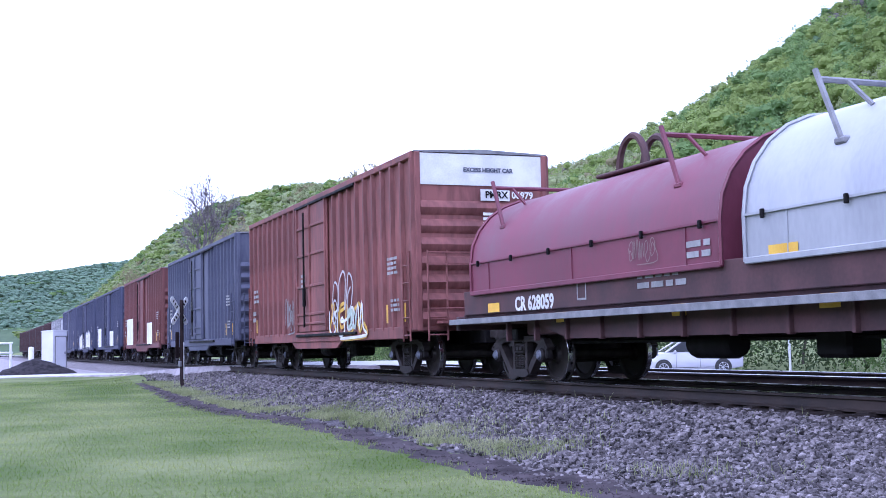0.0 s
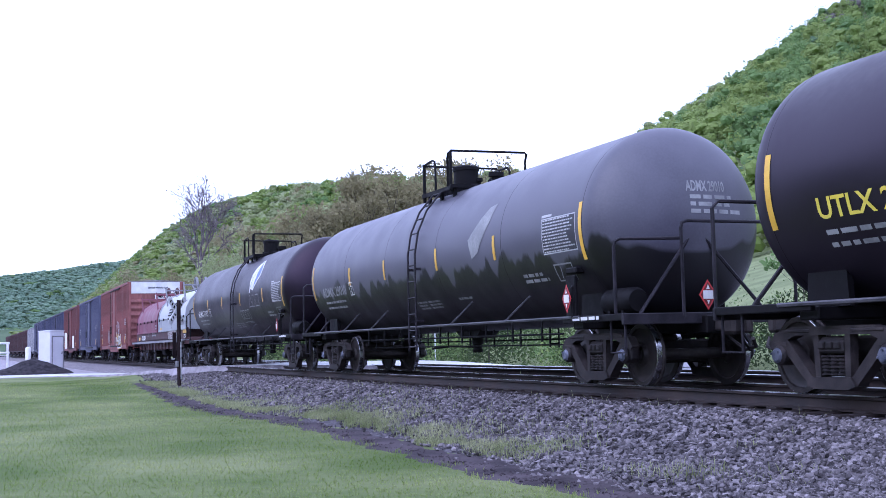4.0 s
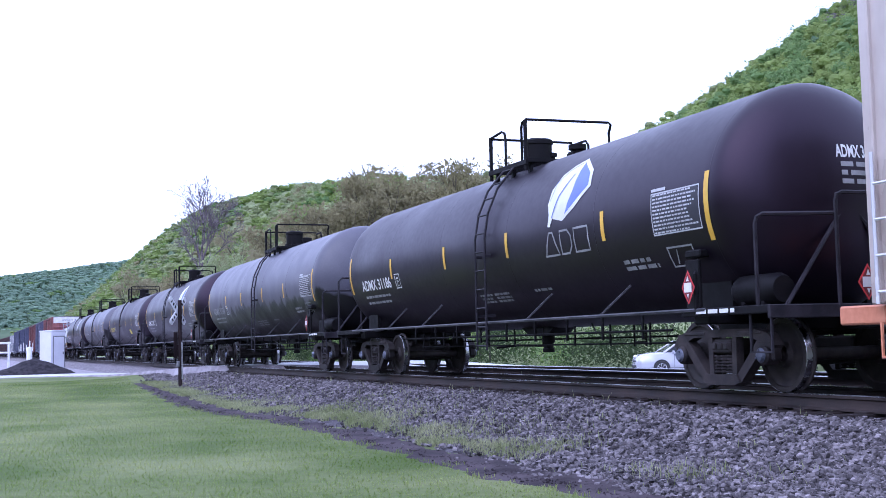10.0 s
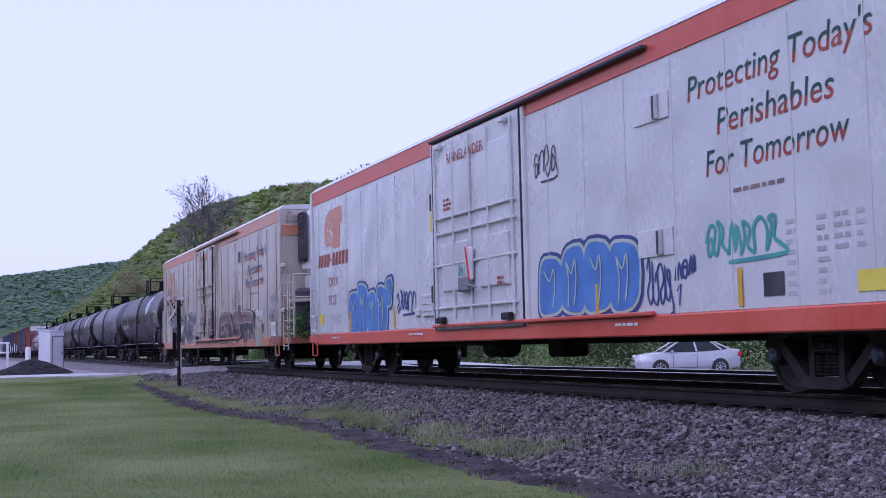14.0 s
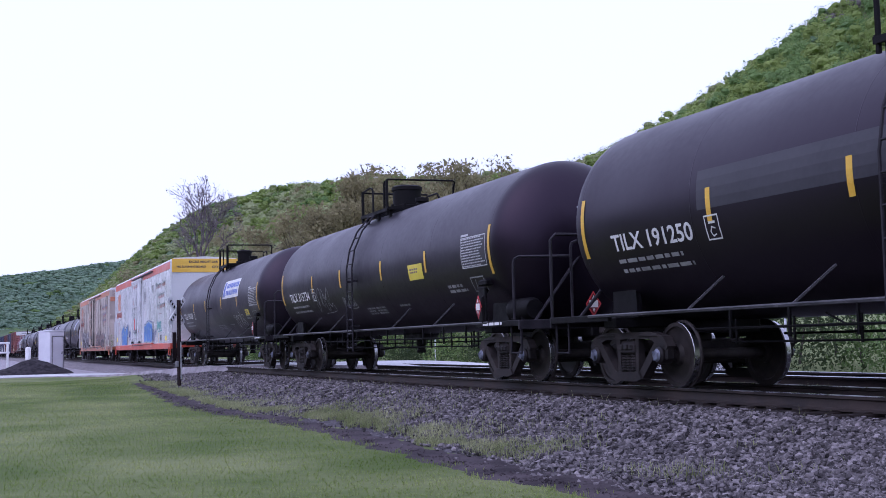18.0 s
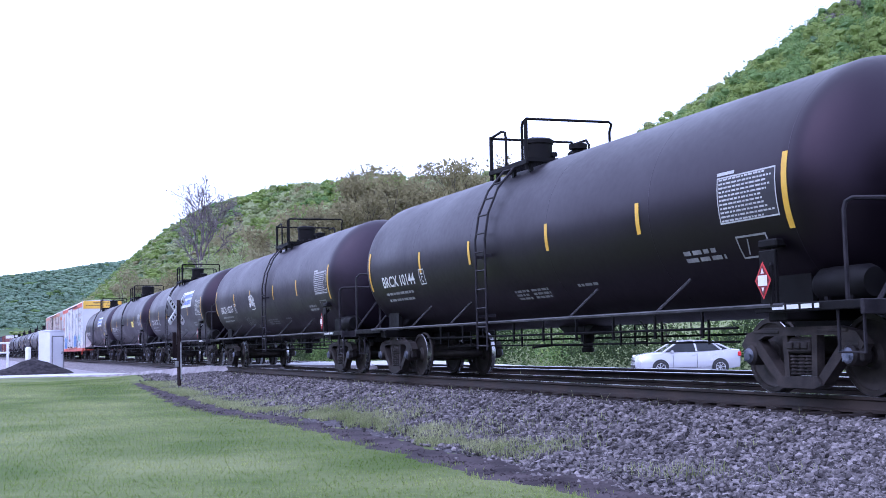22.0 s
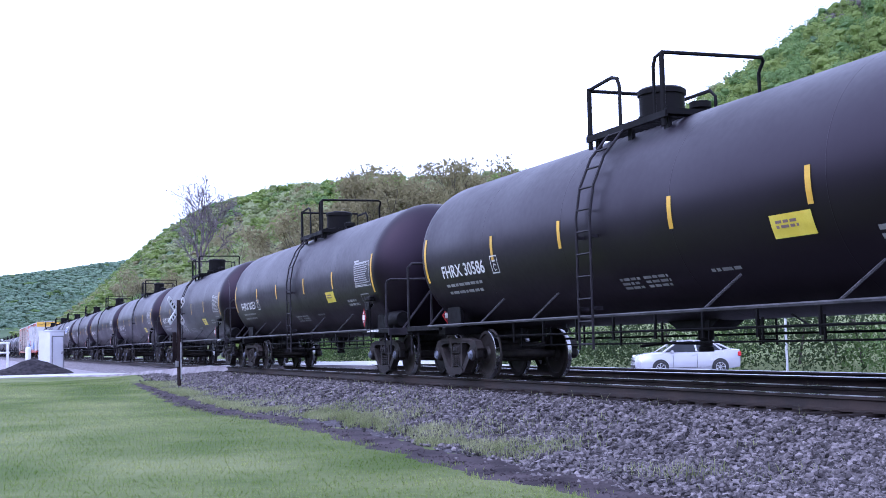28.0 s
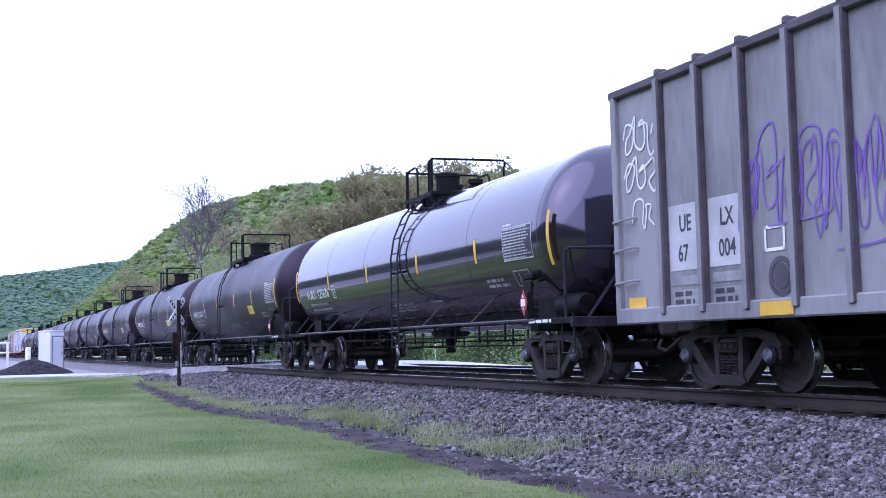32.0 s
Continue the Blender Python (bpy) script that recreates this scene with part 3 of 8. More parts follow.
def scatter(name, kinds, pos, size, mats, label, category, lay=True):
    """Many small solid pieces joined into one mesh."""
    V, F, b = [], [], 0
    pick = rng.integers(0, len(kinds), len(pos))
    for k, (tv, tf) in enumerate(kinds):
        sel = pick == k
        P, S = pos[sel], size[sel]
        m = len(P)
        if not m:
            continue
        a, t = rng.uniform(0, math.tau, m), rng.uniform(-0.6, 0.6, m)
        ca, sa, ct, st = np.cos(a), np.sin(a), np.cos(t), np.sin(t)
        x = tv[None, :, 0] * ct[:, None] + tv[None, :, 2] * st[:, None]
        z = -tv[None, :, 0] * st[:, None] + tv[None, :, 2] * ct[:, None]
        y = tv[None, :, 1] * rng.uniform(0.75, 1.2, m)[:, None]
        X, Y = x * ca[:, None] - y * sa[:, None], x * sa[:, None] + y * ca[:, None]
        vv = np.stack([X, Y, z], 2) * S[:, None, None] + P[:, None]
        V.append(vv.reshape(-1, 3))
        F.append((tf[None] + (np.arange(m) * len(tv))[:, None, None]).reshape(-1, 3) + b)
        b += m * len(tv)
    return solo(name, arrays(name, np.concatenate(V), np.concatenate(F), mats), None, label, category, "stuff")


n = 2600
py = 8 + 38 * rng.random(n) ** 1.4
px = lawn_edge(py) + 0.2 + 0.4 * rng.random(n)
scatter("soil_clods", rocks(4, 1), np.stack([px, py, np.maximum(land(px, py) + 0.02, bed(px, py))], 1), rng.uniform(0.012, 0.045, n) * (1 + py / 90), [DIRT], "crumbs and clods of damp dark soil", "soil")
n = 60000
py = 8 + 46 * rng.random(n) ** 1.75
pd = -1.05 - 3.3 * rng.random(n)
px = line_x(py) + pd
keep = px > lawn_edge(py) + 0.3 + 1.0 * rng.random(n) ** 0.8 + np.interp(py, (12, 20, 40), (0.1, 0.75, 0.5)) * rng.random(n) ** 0.6
px, py = px[keep], py[keep]
pz = np.maximum(bed(px, py), land(px, py)) + 0.005 + 0.028 * rng.random(len(px))
scatter("ballast_stones", rocks(9, 1), np.stack([px, py, pz], 1), rng.uniform(0.038, 0.089, len(px)) * (1 + py / 75), [STONE], "loose crushed grey-mauve ballast stones", "stones")


def blades(name, P, h, w, mat, label, lean=0.5, mats=None):
    """Grass: one bent, tapered blade (two faces) at each place."""
    m = len(P)
    a, t = rng.uniform(0, math.tau, m), rng.uniform(0.1, lean, m)
    d = np.stack([np.cos(a), np.sin(a)], 1)
    s = np.stack([-d[:, 1], d[:, 0]], 1) * (w / 2)[:, None]
    b0 = P.copy()
    mid = P + np.concatenate([d * (h * t * 0.35)[:, None], (h * 0.55)[:, None]], 1)
    tip = P + np.concatenate([d * (h * t)[:, None], (h * np.sqrt(1 - (t * 0.6) ** 2))[:, None]], 1)
    s3 = np.concatenate([s, np.zeros((m, 1))], 1)
    V = np.stack([b0 - s3, b0 + s3, mid + s3 * 0.75, mid - s3 * 0.75, tip + s3 * 0.15, tip - s3 * 0.15], 1).reshape(-1, 3)
    o = (np.arange(m) * 6)[:, None]
    F = np.concatenate([o + np.array([[0, 1, 2, 3]]), o + np.array([[3, 2, 4, 5]])], 0)
    return solo(name, arrays(name, V, F, [mat]), None, label, "grass", "stuff")


n = 60000
py = 9.5 + 46 * rng.random(n) ** 1.7
px = -1.5 * py * 0.045 + rng.random(n) * (lawn_edge(py) + 0.12 + py * 0.07)
keep = (px < lawn_edge(py) + 0.05 + rng.normal(0, 0.08, n)) & (px > py * 0.0 - 2)
px, py = px[keep], py[keep]
far = 1 + (py - 10) / 28
blades("lawn_grass", np.stack([px, py, land(px, py) - 0.005], 1), rng.uniform(0.016, 0.042, len(px)) * (0.8 + 0.2 * far), rng.uniform(0.006, 0.012, len(px)) * far, BLADE, "short mown spring-green lawn grass", 1.5)
# weeds thin among the stones, a band along the soil
n = 60000
py = 9 + 38 * rng.random(n) ** 1.15
px = lawn_edge(py) + np.interp(py, (10, 16, 24, 34, 46), (0.95, 0.85, 0.85, 0.75, 0.3)) + rng.gamma(1.6, 0.28, n)
patch = 0.55 * np.sin(py * 1.9) + 0.6 * np.sin(py * 0.83 + 1.3) + 0.5 * np.sin(px * 5.1 + py * 1.6) + rng.normal(0, 0.55, n) + np.interp(py, (9, 15, 19, 30, 42), (-1.0, -0.5, 0.35, 0.5, 0.2))
keep = patch > 0.15
px, py = px[keep], py[keep]
blades("weeds", np.stack([px, py, np.maximum(bed(px, py), land(px, py))], 1), rng.uniform(0.05, 0.15, len(px)), rng.uniform(0.006, 0.013, len(px)), DRYGRASS, "pale weeds growing through the crushed stone", 0.9)
# ragged grass tufts creeping over the soil's edge
n = 2600
py = 9 + 32 * rng.random(n) ** 1.2
px = lawn_edge(py) + rng.normal(0.03, 0.11, n)
keep = np.sin(py * 3.7) + np.sin(py * 9.1 + 2) + rng.normal(0, 0.5, n) > 0.4
px, py = px[keep], py[keep]
blades("edge_grass", np.stack([px, py, land(px, py) + 0.01], 1), rng.uniform(0.03, 0.07, len(px)), rng.uniform(0.006, 0.012, len(px)), BLADE, "ragged grass creeping over the soil edge", 1.2)
n = 1500
py = 8 + 34 * rng.random(n)
px = line_x(py) + rng.choice([-1.35, 2.1, 2.6], n) + rng.normal(0, 0.12, n)
keep = np.sin(py * 5.3) + rng.normal(0, 0.8, n) > 0.9
px, py = px[keep], py[keep]
blades("rail_weeds", np.stack([px, py, bed(px, py)], 1), rng.uniform(0.06, 0.2, len(px)), rng.uniform(0.006, 0.012, len(px)), DRYGRASS, "thin pale weeds along the rails", 0.9)

# ---- trees ----


def crown_template(k, quads, size, cores=7, fat=1.0):
    """Leaf clumps of one crown in a unit box (height 1), as quads: a lumpy inner mass and small sprays round it."""
    r = np.random.default_rng(100 + k)
    lobes = [(r.normal(0, 0.15), r.normal(0, 0.15), r.uniform(0.36, 0.84), r.uniform(0.12, 0.2)) for _ in range(9)]
    lobes.append((0, 0, 0.6, 0.22))
    L = np.array(lobes)
    C = L[r.integers(0, 10, quads)]
    d = r.normal(0, 1, (quads, 3))
    d /= np.linalg.norm(d, axis=1)[:, None]
    p = C[:, :3] + d * (C[:, 3] * r.uniform(0.66, 1.16, quads))[:, None]
    d = d * 0.8 + np.array([0, 0, 0.3])
    d /= np.linalg.norm(d, axis=1)[:, None]
    a = r.normal(0, 1, (quads, 3))
    a -= d * (a * d).sum(1)[:, None] * 0.8
    a /= np.linalg.norm(a, axis=1)[:, None]
    b = np.cross(d, a)
    b /= np.linalg.norm(b, axis=1)[:, None] + 1e-9
    s = (size * r.uniform(0.6, 1.4, quads))[:, None]
    V = [np.stack([p - a * s - b * s * 0.6, p + a * s * 0.5 - b * s, p + a * s + b * s * 0.6, p - a * s * 0.6 + b * s], 1).reshape(-1, 3)]
    grid = [-1, 0, 1]
    for x, y, z, rad in L[10 - cores:]:
        at = {}
        for ax in range(3):
            for sg in (-1, 1):
                for u in (0, 1):
                    for v in (0, 1):
                        quad = []
                        for du, dv in ((0, 0), (1, 0), (1, 1), (0, 1)):
                            c = [grid[u + du], grid[v + dv]]
                            c.insert(ax, sg)
                            key = tuple(c)
                            if key not in at:
                                q = np.array(c, float)
                                at[key] = q / np.linalg.norm(q) * rad * fat * r.uniform(0.5, 0.86) + (x, y, z)
                            quad.append(at[key])
                        if sum(q[2] for q in quad) / 4 > z - rad * 0.45:
                            V.append(np.array(quad))
    return np.concatenate(V)


def wood(name, P, H, spread, quads, size, mats, idx, label, cores=7, fat=1.0):
    """Many crowns joined into one mesh."""
    T = [crown_template(k, quads, size, cores, fat) for k in range(6)]
    pick = rng.integers(0, 6, len(P))
    V, I = [], []
    for k in range(6):
        sel = pick == k
        m = int(sel.sum())
        if not m:
            continue
        a = rng.uniform(0, math.tau, m)
        sp = (H[sel] * spread[sel])[:, None]
        x, y, z = T[k][None, :, 0], T[k][None, :, 1], T[k][None, :, 2]
        X = (x * np.cos(a)[:, None] - y * np.sin(a)[:, None]) * sp + P[sel, 0][:, None]
        Y = (x * np.sin(a)[:, None] + y * np.cos(a)[:, None]) * sp + P[sel, 1][:, None]
        V.append(np.stack([X, Y, z * H[sel][:, None] + P[sel, 2][:, None]], 2).reshape(-1, 3))
        I.append(np.repeat(idx[sel], len(T[k]) // 4))
    V = np.concatenate(V)
    F = np.arange(len(V)).reshape(-1, 4)
    return solo(name, arrays(name, V, F, mats, np.concatenate(I)), None, label, "trees", "stuff")


def grove(step, x0, x1, y0, y1, maxaz=50, minaz=-2):
    """Jittered grid of tree places that the valley shows."""
    gx, gy = np.meshgrid(np.arange(x0, x1, step), np.arange(y0, y1, step))
    p = np.stack([gx.ravel(), gy.ravel()], 1) + rng.uniform(-0.45, 0.45, (gx.size, 2)) * step
    az = np.degrees(np.arctan2(p[:, 0], p[:, 1]))
    return p[(az < maxaz) & (az > minaz)]


def plant(name, p, h0, h1, spread, quads, size, mats, weights, label, cores=7, fat=1.0):
    P = np.concatenate([p, land(p[:, 0], p[:, 1])[:, None] - 0.5], 1)
    H = rng.uniform(h0, h1, len(p))
    P[:, 2] -= 0.2 * H
    band = np.sin(p[:, 0] * 0.05 + p[:, 1] * 0.021) * 0.5 + np.sin(p[:, 1] * 0.043 - p[:, 0] * 0.03) * 0.5
    u = np.clip((band + 1) / 2 * 0.55 + rng.random(len(p)) * 0.45, 0, 0.999)
    idx = np.searchsorted(np.cumsum(weights) / sum(weights), u)
    return wood(name, P, H, np.full(len(p), spread) * rng.uniform(0.8, 1.3, len(p)), quads, size, mats, np.clip(idx, 0, len(mats) - 1), label, cores, fat)


GREENS = [LEAF_C, LEAF_B, LEAF_A, LEAF_P, LEAF_D]
near_slope = grove(6.0, 98, 268, 80, 430, 43)
plant("hillside_wood", near_slope[near_slope[:, 0] > 165], 7.5, 12, 1.1, 360, 0.0195, GREENS, (0.35, 1.9, 2.5, 1.5, 0.6), "spring-green broadleaf wood on the steep hillside")
plant("lower_hillside_wood", near_slope[near_slope[:, 0] <= 165], 7.5, 12, 1.05, 60, 0.03, GREENS, (0.5, 1.8, 2.0, 1.5, 1.0), "spring-green broadleaf wood low on the hillside", 5)
plant("ridge_wood", grove(7.6, 90, 272, 430, 1000, 33), 8.6, 11.4, 1.2, 76, 0.031, GREENS, (0.1, 1.2, 2.0, 2.6, 1.5), "mixed green wood on the long ridge", 4, 1.22)
plant("far_ridge_wood", grove(12.5, 80, 290, 1000, 2100, 17), 9.5, 12.5, 1.6, 34, 0.05, GREENS[1:], (1.6, 1.5, 1.6, 0.9), "green wood along the receding ridge", 3, 1.45)
plant("distant_wood", grove(13.5, -60, 400, 2300, 3010, 8.5, -1), 10, 13, 2.0, 22, 0.06, [LEAF_E, LEAF_C, LEAF_E, LEAF_B], (2.4, 0.3, 2.0, 0.8), "wood on the distant ridge, haze painted into its blue-green leaves", 3, 1.55)
plant("crest_wood", grove(5.2, 250, 270, 150, 620, 43), 8.5, 12, 0.75, 110, 0.018, [LEAF_T, LEAF_D, LEAF_B], (1, 1, 1.0), "thin budding trees along the crest", 2)
plant("valley_wood", grove(9, 42, 80, 120, 900, 40, -2), 8, 14, 0.9, 130, 0.024, GREENS[1:], (0.7, 1.6, 1.0, 1.4), "young olive and green trees at the foot of the hill", 6)


def limbs(g, p, d, length, r, depth, rnd, spread=0.55, lift=0.12, taper=0.55):
    """A branching skeleton of tapered limbs."""
    pts = [p]
    for k in range(3):
        d = (d + Vector((rnd.uniform(-1, 1), rnd.uniform(-1, 1), rnd.uniform(-0.4, 0.8))) * 0.16).normalized()
        pts.append(pts[-1] + d * length / 3)
    g.tube(pts, r, 5 if depth > 1 else 3, r * taper, caps=False)
    if depth == 0:
        return [pts[-1]]
    tips = []
    for k in range(rnd.choice((2, 3, 3))):
        a = rnd.uniform(0, math.tau)
        side = (d.orthogonal().normalized() * math.cos(a) + d.cross(d.orthogonal()).normalized() * math.sin(a))
        nd = (d + side * rnd.uniform(spread * 0.6, spread * 1.3) + Vector((0, 0, lift))).normalized()
        tips += limbs(g, pts[rnd.choice((2, 3, 3))], nd, length * rnd.uniform(0.62, 0.82), r * taper, depth - 1, rnd, spread, lift, taper)
    return tips


def leafy_tree(x, y, h, mat, seed, label, spread=0.5, quads=900, size=0.028):
    """A trunk with limbs and a ragged crown of many leaf clumps."""
    rnd = random.Random(seed)
    z = float(land(x, y))
    tree = thing("tree", pose(x, y, z - 0.1), label, "tree", "trees behind the road")
    g = Geo()
    tips = limbs(g, Vector((0, 0, 0)), Vector((0, 0, 1)), h * 0.42, h * 0.016, 4, rnd, 0.5)
    part("trunk", g, BARK, tree, smooth=60)
    T = np.array([t[:] for t in tips])
    r = np.random.default_rng(seed)
    c = T[r.integers(0, len(T), quads)] + np.clip(r.normal(0, h * 0.035, (quads, 3)), -h * 0.06, h * 0.06)
    a, b = r.normal(0, 1, (quads, 3)), r.normal(0, 1, (quads, 3))
    s = (h * size * r.uniform(0.5, 1.2, quads) / np.linalg.norm(a, axis=1))[:, None]
    a, b = a * s, b * s
    V = np.stack([c - a, c - b * 0.7, c + a, c + b * 0.7], 1).reshape(-1, 3)
    part("crown", arrays("crown", V, np.arange(len(V)).reshape(-1, 4), [mat]), None, tree)


def bare_tree(x, y, h, seed):
    rnd = random.Random(seed)
    tree = thing("tree", pose(x, y, float(land(x, y)) - 0.1), "tall bare tree with pale thin twigs", "tree", "trees behind the road")
    g = Geo()
    trunk = [(0, 0, 0), (-0.15, 0, h * 0.2), (0.1, 0, h * 0.4), (-0.1, 0.1, h * 0.62)]
    g.tube(trunk, h * 0.008, 7, h * 0.005)
    tips = []
    for k in range(9):
        a = k * 2.4 + rnd.uniform(-0.3, 0.3)
        f = rnd.uniform(0.44, 0.62)
        tips += limbs(g, Vector((0, 0, h * f)), Vector((math.cos(a) * 0.4, math.sin(a) * 0.4, 0.9)).normalized(), h * rnd.uniform(0.105, 0.14), h * 0.0032, 5, rnd, 0.66, 0.06, 0.78)
    part("trunk", g, TWIG, tree, smooth=60)
    r = np.random.default_rng(seed)
    T = np.array([t[:] for t in tips])
    n = 800
    c = T[r.integers(0, len(T), n)] + r.normal(0, 0.2, (n, 3)).clip(-0.35, 0.35)
    a, b = r.normal(0, 0.08, (n, 3)), r.normal(0, 0.08, (n, 3))
    tagged(part("bud_haze", arrays("bud_haze", np.stack([c - a, c - b, c + a, c + b], 1).reshape(-1, 3), np.arange(n * 4).reshape(-1, 4), [LEAF_T]), None, tree, "pale swelling buds"), kind="stuff")


bare_tree(34.2, 186.6, 28.6, 4)
rt = random.Random(17)
for k in range(13):
    y = 92 + k * 9.5
    leafy_tree(43 + rt.uniform(-1.5, 8) + k * 0.25, y + rt.uniform(-3, 3), rt.uniform(9.5, 11.5) * (0.80 + y / 420), LEAF_D, 40 + k, "budding olive-brown tree with visible limbs", quads=1500, size=0.022)
for k, (x, y, h) in enumerate(((41.0, 135, 16.1), (40.5, 128, 15.5), (46.0, 140, 17.3), (42.6, 125, 16.3), (46.4, 132, 17.3), (50.2, 138, 17.5), (47.7, 126, 15.8), (52.4, 134, 16.9), (52.8, 130, 16.9), (59.0, 140, 17.5))):
    leafy_tree(x, y, h, LEAF_O, 300 + k, "tall olive-brown tree just coming into leaf", quads=3600, size=0.0125)
for k, (x, y, h) in enumerate(((24.7, 190, 11.5), (37.1, 170, 13.5), (43.6, 160, 14.8), (48.6, 200, 17.1), (50.4, 175, 17.2), (34.2, 200, 12.4), (29.5, 205, 12.8))):
    leafy_tree(x, y, h, (LEAF_D, LEAF_P, LEAF_O)[k % 3], 340 + k, "tall budding tree with slim limbs", quads=2600, size=0.0125)
leafy_tree(62, 116, 11.5, LEAF_A, 71, "fresh green leafing tree at the hill's foot", quads=1300)
leafy_tree(66, 106, 11.0, LEAF_B, 72, "fresh green leafing tree at the hill's foot", quads=1300)
for k, (x, y, h) in enumerate(((39, 47, 4.5), (41, 62, 5), (40, 76, 5), (43, 33, 5), (38.5, 100, 5), (40, 125, 5.5), (44, 54, 5.5))):
    leafy_tree(x, y, h, (LEAF_B, LEAF_A, LEAF_C)[k % 3], 90 + k, "young green tree beside the road", quads=900, size=0.035)

for k in range(12):
    leafy_tree(36.0 + rt.uniform(0, 2.5), 22 + k * 6.5 + rt.uniform(-2, 2), rt.uniform(3.6, 5.5), SHRUB_B, 120 + k, "slim dark-stemmed sapling beside the road", quads=320, size=0.03)
# undergrowth on the bank beyond the road
n = 130000
py = 8 + 150 * rng.random(n) ** 1.3
px = 34.2 + np.abs(rng.normal(0, 3.2, n))
ht = np.clip(0.5 + 2.2 * (0.5 + 0.5 * np.sin(py * 0.31) * np.sin(py * 0.117 + 2)) + (px - 34) * 0.35, 0.4, 5.5)
pz = land(px, py) + rng.random(n) ** 0.8 * ht
C = np.stack([px, py, pz], 1)
A, B = rng.normal(0, 1, (n, 3)), rng.normal(0, 1, (n, 3))
sc = (rng.uniform(0.035, 0.105, n) / np.linalg.norm(A, axis=1))[:, None]
V = np.stack([C - A * sc, C - B * sc * 0.6, C + A * sc, C + B * sc * 0.6], 1).reshape(-1, 3)
# Patches of the dark leaf colour imitate shaded gaps between the shrubs.
band = np.sin(py * 0.37 + 0.5) + np.sin(py * 0.9 + px * 0.8) * 0.6 + rng.normal(0, 0.22, n)
idx = np.where(band > 1.4, 3, np.where(band > 1.05, 2, np.where(band > 0.25, 1, 0)))
solo("undergrowth", arrays("undergrowth", V, np.arange(n * 4).reshape(-1, 4), [SHRUB_A, SHRUB_B, LEAF_B, LEAF_A], idx), None, "dense green shrubs and weeds on the bank", "shrubs", "stuff")

# ---- beside the track ----


def equipment_shed():
    shed = thing("equipment_shed", pose(5.75, 89.2, -0.56, 0, 0, 35), "pale grey sheet-metal signal equipment shed", "shed")
    w, d, h = 1.2, 1.25, 2.72
    part("wall", Geo().box((0, 0, h / 2), (w, d, h), 0.02), SHEDMAT, shed)
    part("roof", Geo().prism([(-w / 2 - 0.03, h), (w / 2 + 0.03, h), (w / 2 + 0.03, h + 0.05), (0, h + 0.09), (-w / 2 - 0.03, h + 0.05)], -d / 2 - 0.03, d / 2 + 0.03, "y"), SHEDMAT, shed)
    door = part("door", Geo().box((0.05, -d / 2 - 0.02, 1.25), (0.85, 0.05, 2.1), 0.015), SHEDMAT, shed)
    part("door_handle", Geo().box((0.38, -d / 2 - 0.06, 1.2), (0.05, 0.05, 0.16), 0.01), IRON, door)
    part("door_frame", Geo().box((0.05, -d / 2 - 0.01, 2.36), (0.98, 0.05, 0.08)).box((-0.42, -d / 2 - 0.01, 1.25), (0.06, 0.05, 2.2)).box((0.52, -d / 2 - 0.01, 1.25), (0.06, 0.05, 2.2)), GREYIRON, door)
    part("base", Geo().box((0, 0, -0.05), (w + 0.25, d + 0.25, 0.24), 0.02), ROADMAT, shed)


equipment_shed()


def crossing_sign():
    sign = thing("crossing_sign", pose(7.1, 43.2, -0.66, 0, 0, 49), "wooden crossing post with white crossed boards", "crossing sign")
    part("post", Geo().box((0, 0, 1.55), (0.11, 0.11, 3.1), 0.015), WOODPOST, sign)
    part("reflector_strip", Geo().box((0.028, -0.062, 0.95), (0.05, 0.012, 1.3)), WHITE, sign)
    for a, y in ((48, 0.075), (-48, 0.105)):
        b = part("board", Geo().prism([(-0.11, -0.62), (-0.06, -0.68), (0.06, -0.68), (0.11, -0.62), (0.11, 0.62), (0.06, 0.68), (-0.06, 0.68), (-0.11, 0.62)], -0.012, 0.012, "y"), WHITE, sign, "white crossing board", pose(0, y, 2.72, 0, a, 0))
        for q in (-1, 1):
            for k in range(3):
                part("lettering", Geo().box((0, -0.016, q * (0.2 + k * 0.15)), (0.1, 0.006, 0.06)), IRON, b)
    part("plate", Geo().box((-0.17, 0.075, 1.5), (0.24, 0.03, 0.92), 0.01), WOODPOST, sign, "brown board behind the post")
    part("bracket", Geo().box((-0.13, 0.0, 0.84), (0.12, 0.1, 0.2), 0.02), GREYIRON, sign)


crossing_sign()

# heap of black cinders
bm = bmesh.new()
bmesh.ops.create_icosphere(bm, subdivisions=5, radius=1)
for v in bm.verts:
    q = v.co.copy()
    r0 = math.hypot(q.x, q.y)
    hgt = max(0.0, 1 - r0 ** 1.25)
    v.co = Vector((q.x * 2.35, q.y * 1.7, (hgt * 0.92 + 0.07 * noise.noise(q * 4) + 0.03 * noise.noise(q * 13)) if q.z > 0 else -0.1))
me = bpy.data.meshes.new("cinder_mound")
bm.to_mesh(me)
bm.free()
me.materials.append(MOUND)
solo("cinder_mound", me, None, "heap of black cinders on the gravel", "pile", m=pose(3.75, 73.9, -0.56))


def roadside_post(x, y, h):
    p = thing("roadside_post", pose(x, y, float(land(x, y)) - 0.02), "slim pale roadside marker post", "post", "roadside posts")
    part("shaft", Geo().tube([(0, 0, 0), (0, 0, h)], 0.055, 8), SHEDMAT, p)
    part("cap", Geo().lathe([(0.065, h - 0.02), (0.065, h + 0.03), (0, h + 0.06)], (0, 0, 0), "z", 8), SHEDMAT, p)


roadside_post(34.6, 45.0, 2.5)
roadside_post(34.9, 89.5, 2.6)


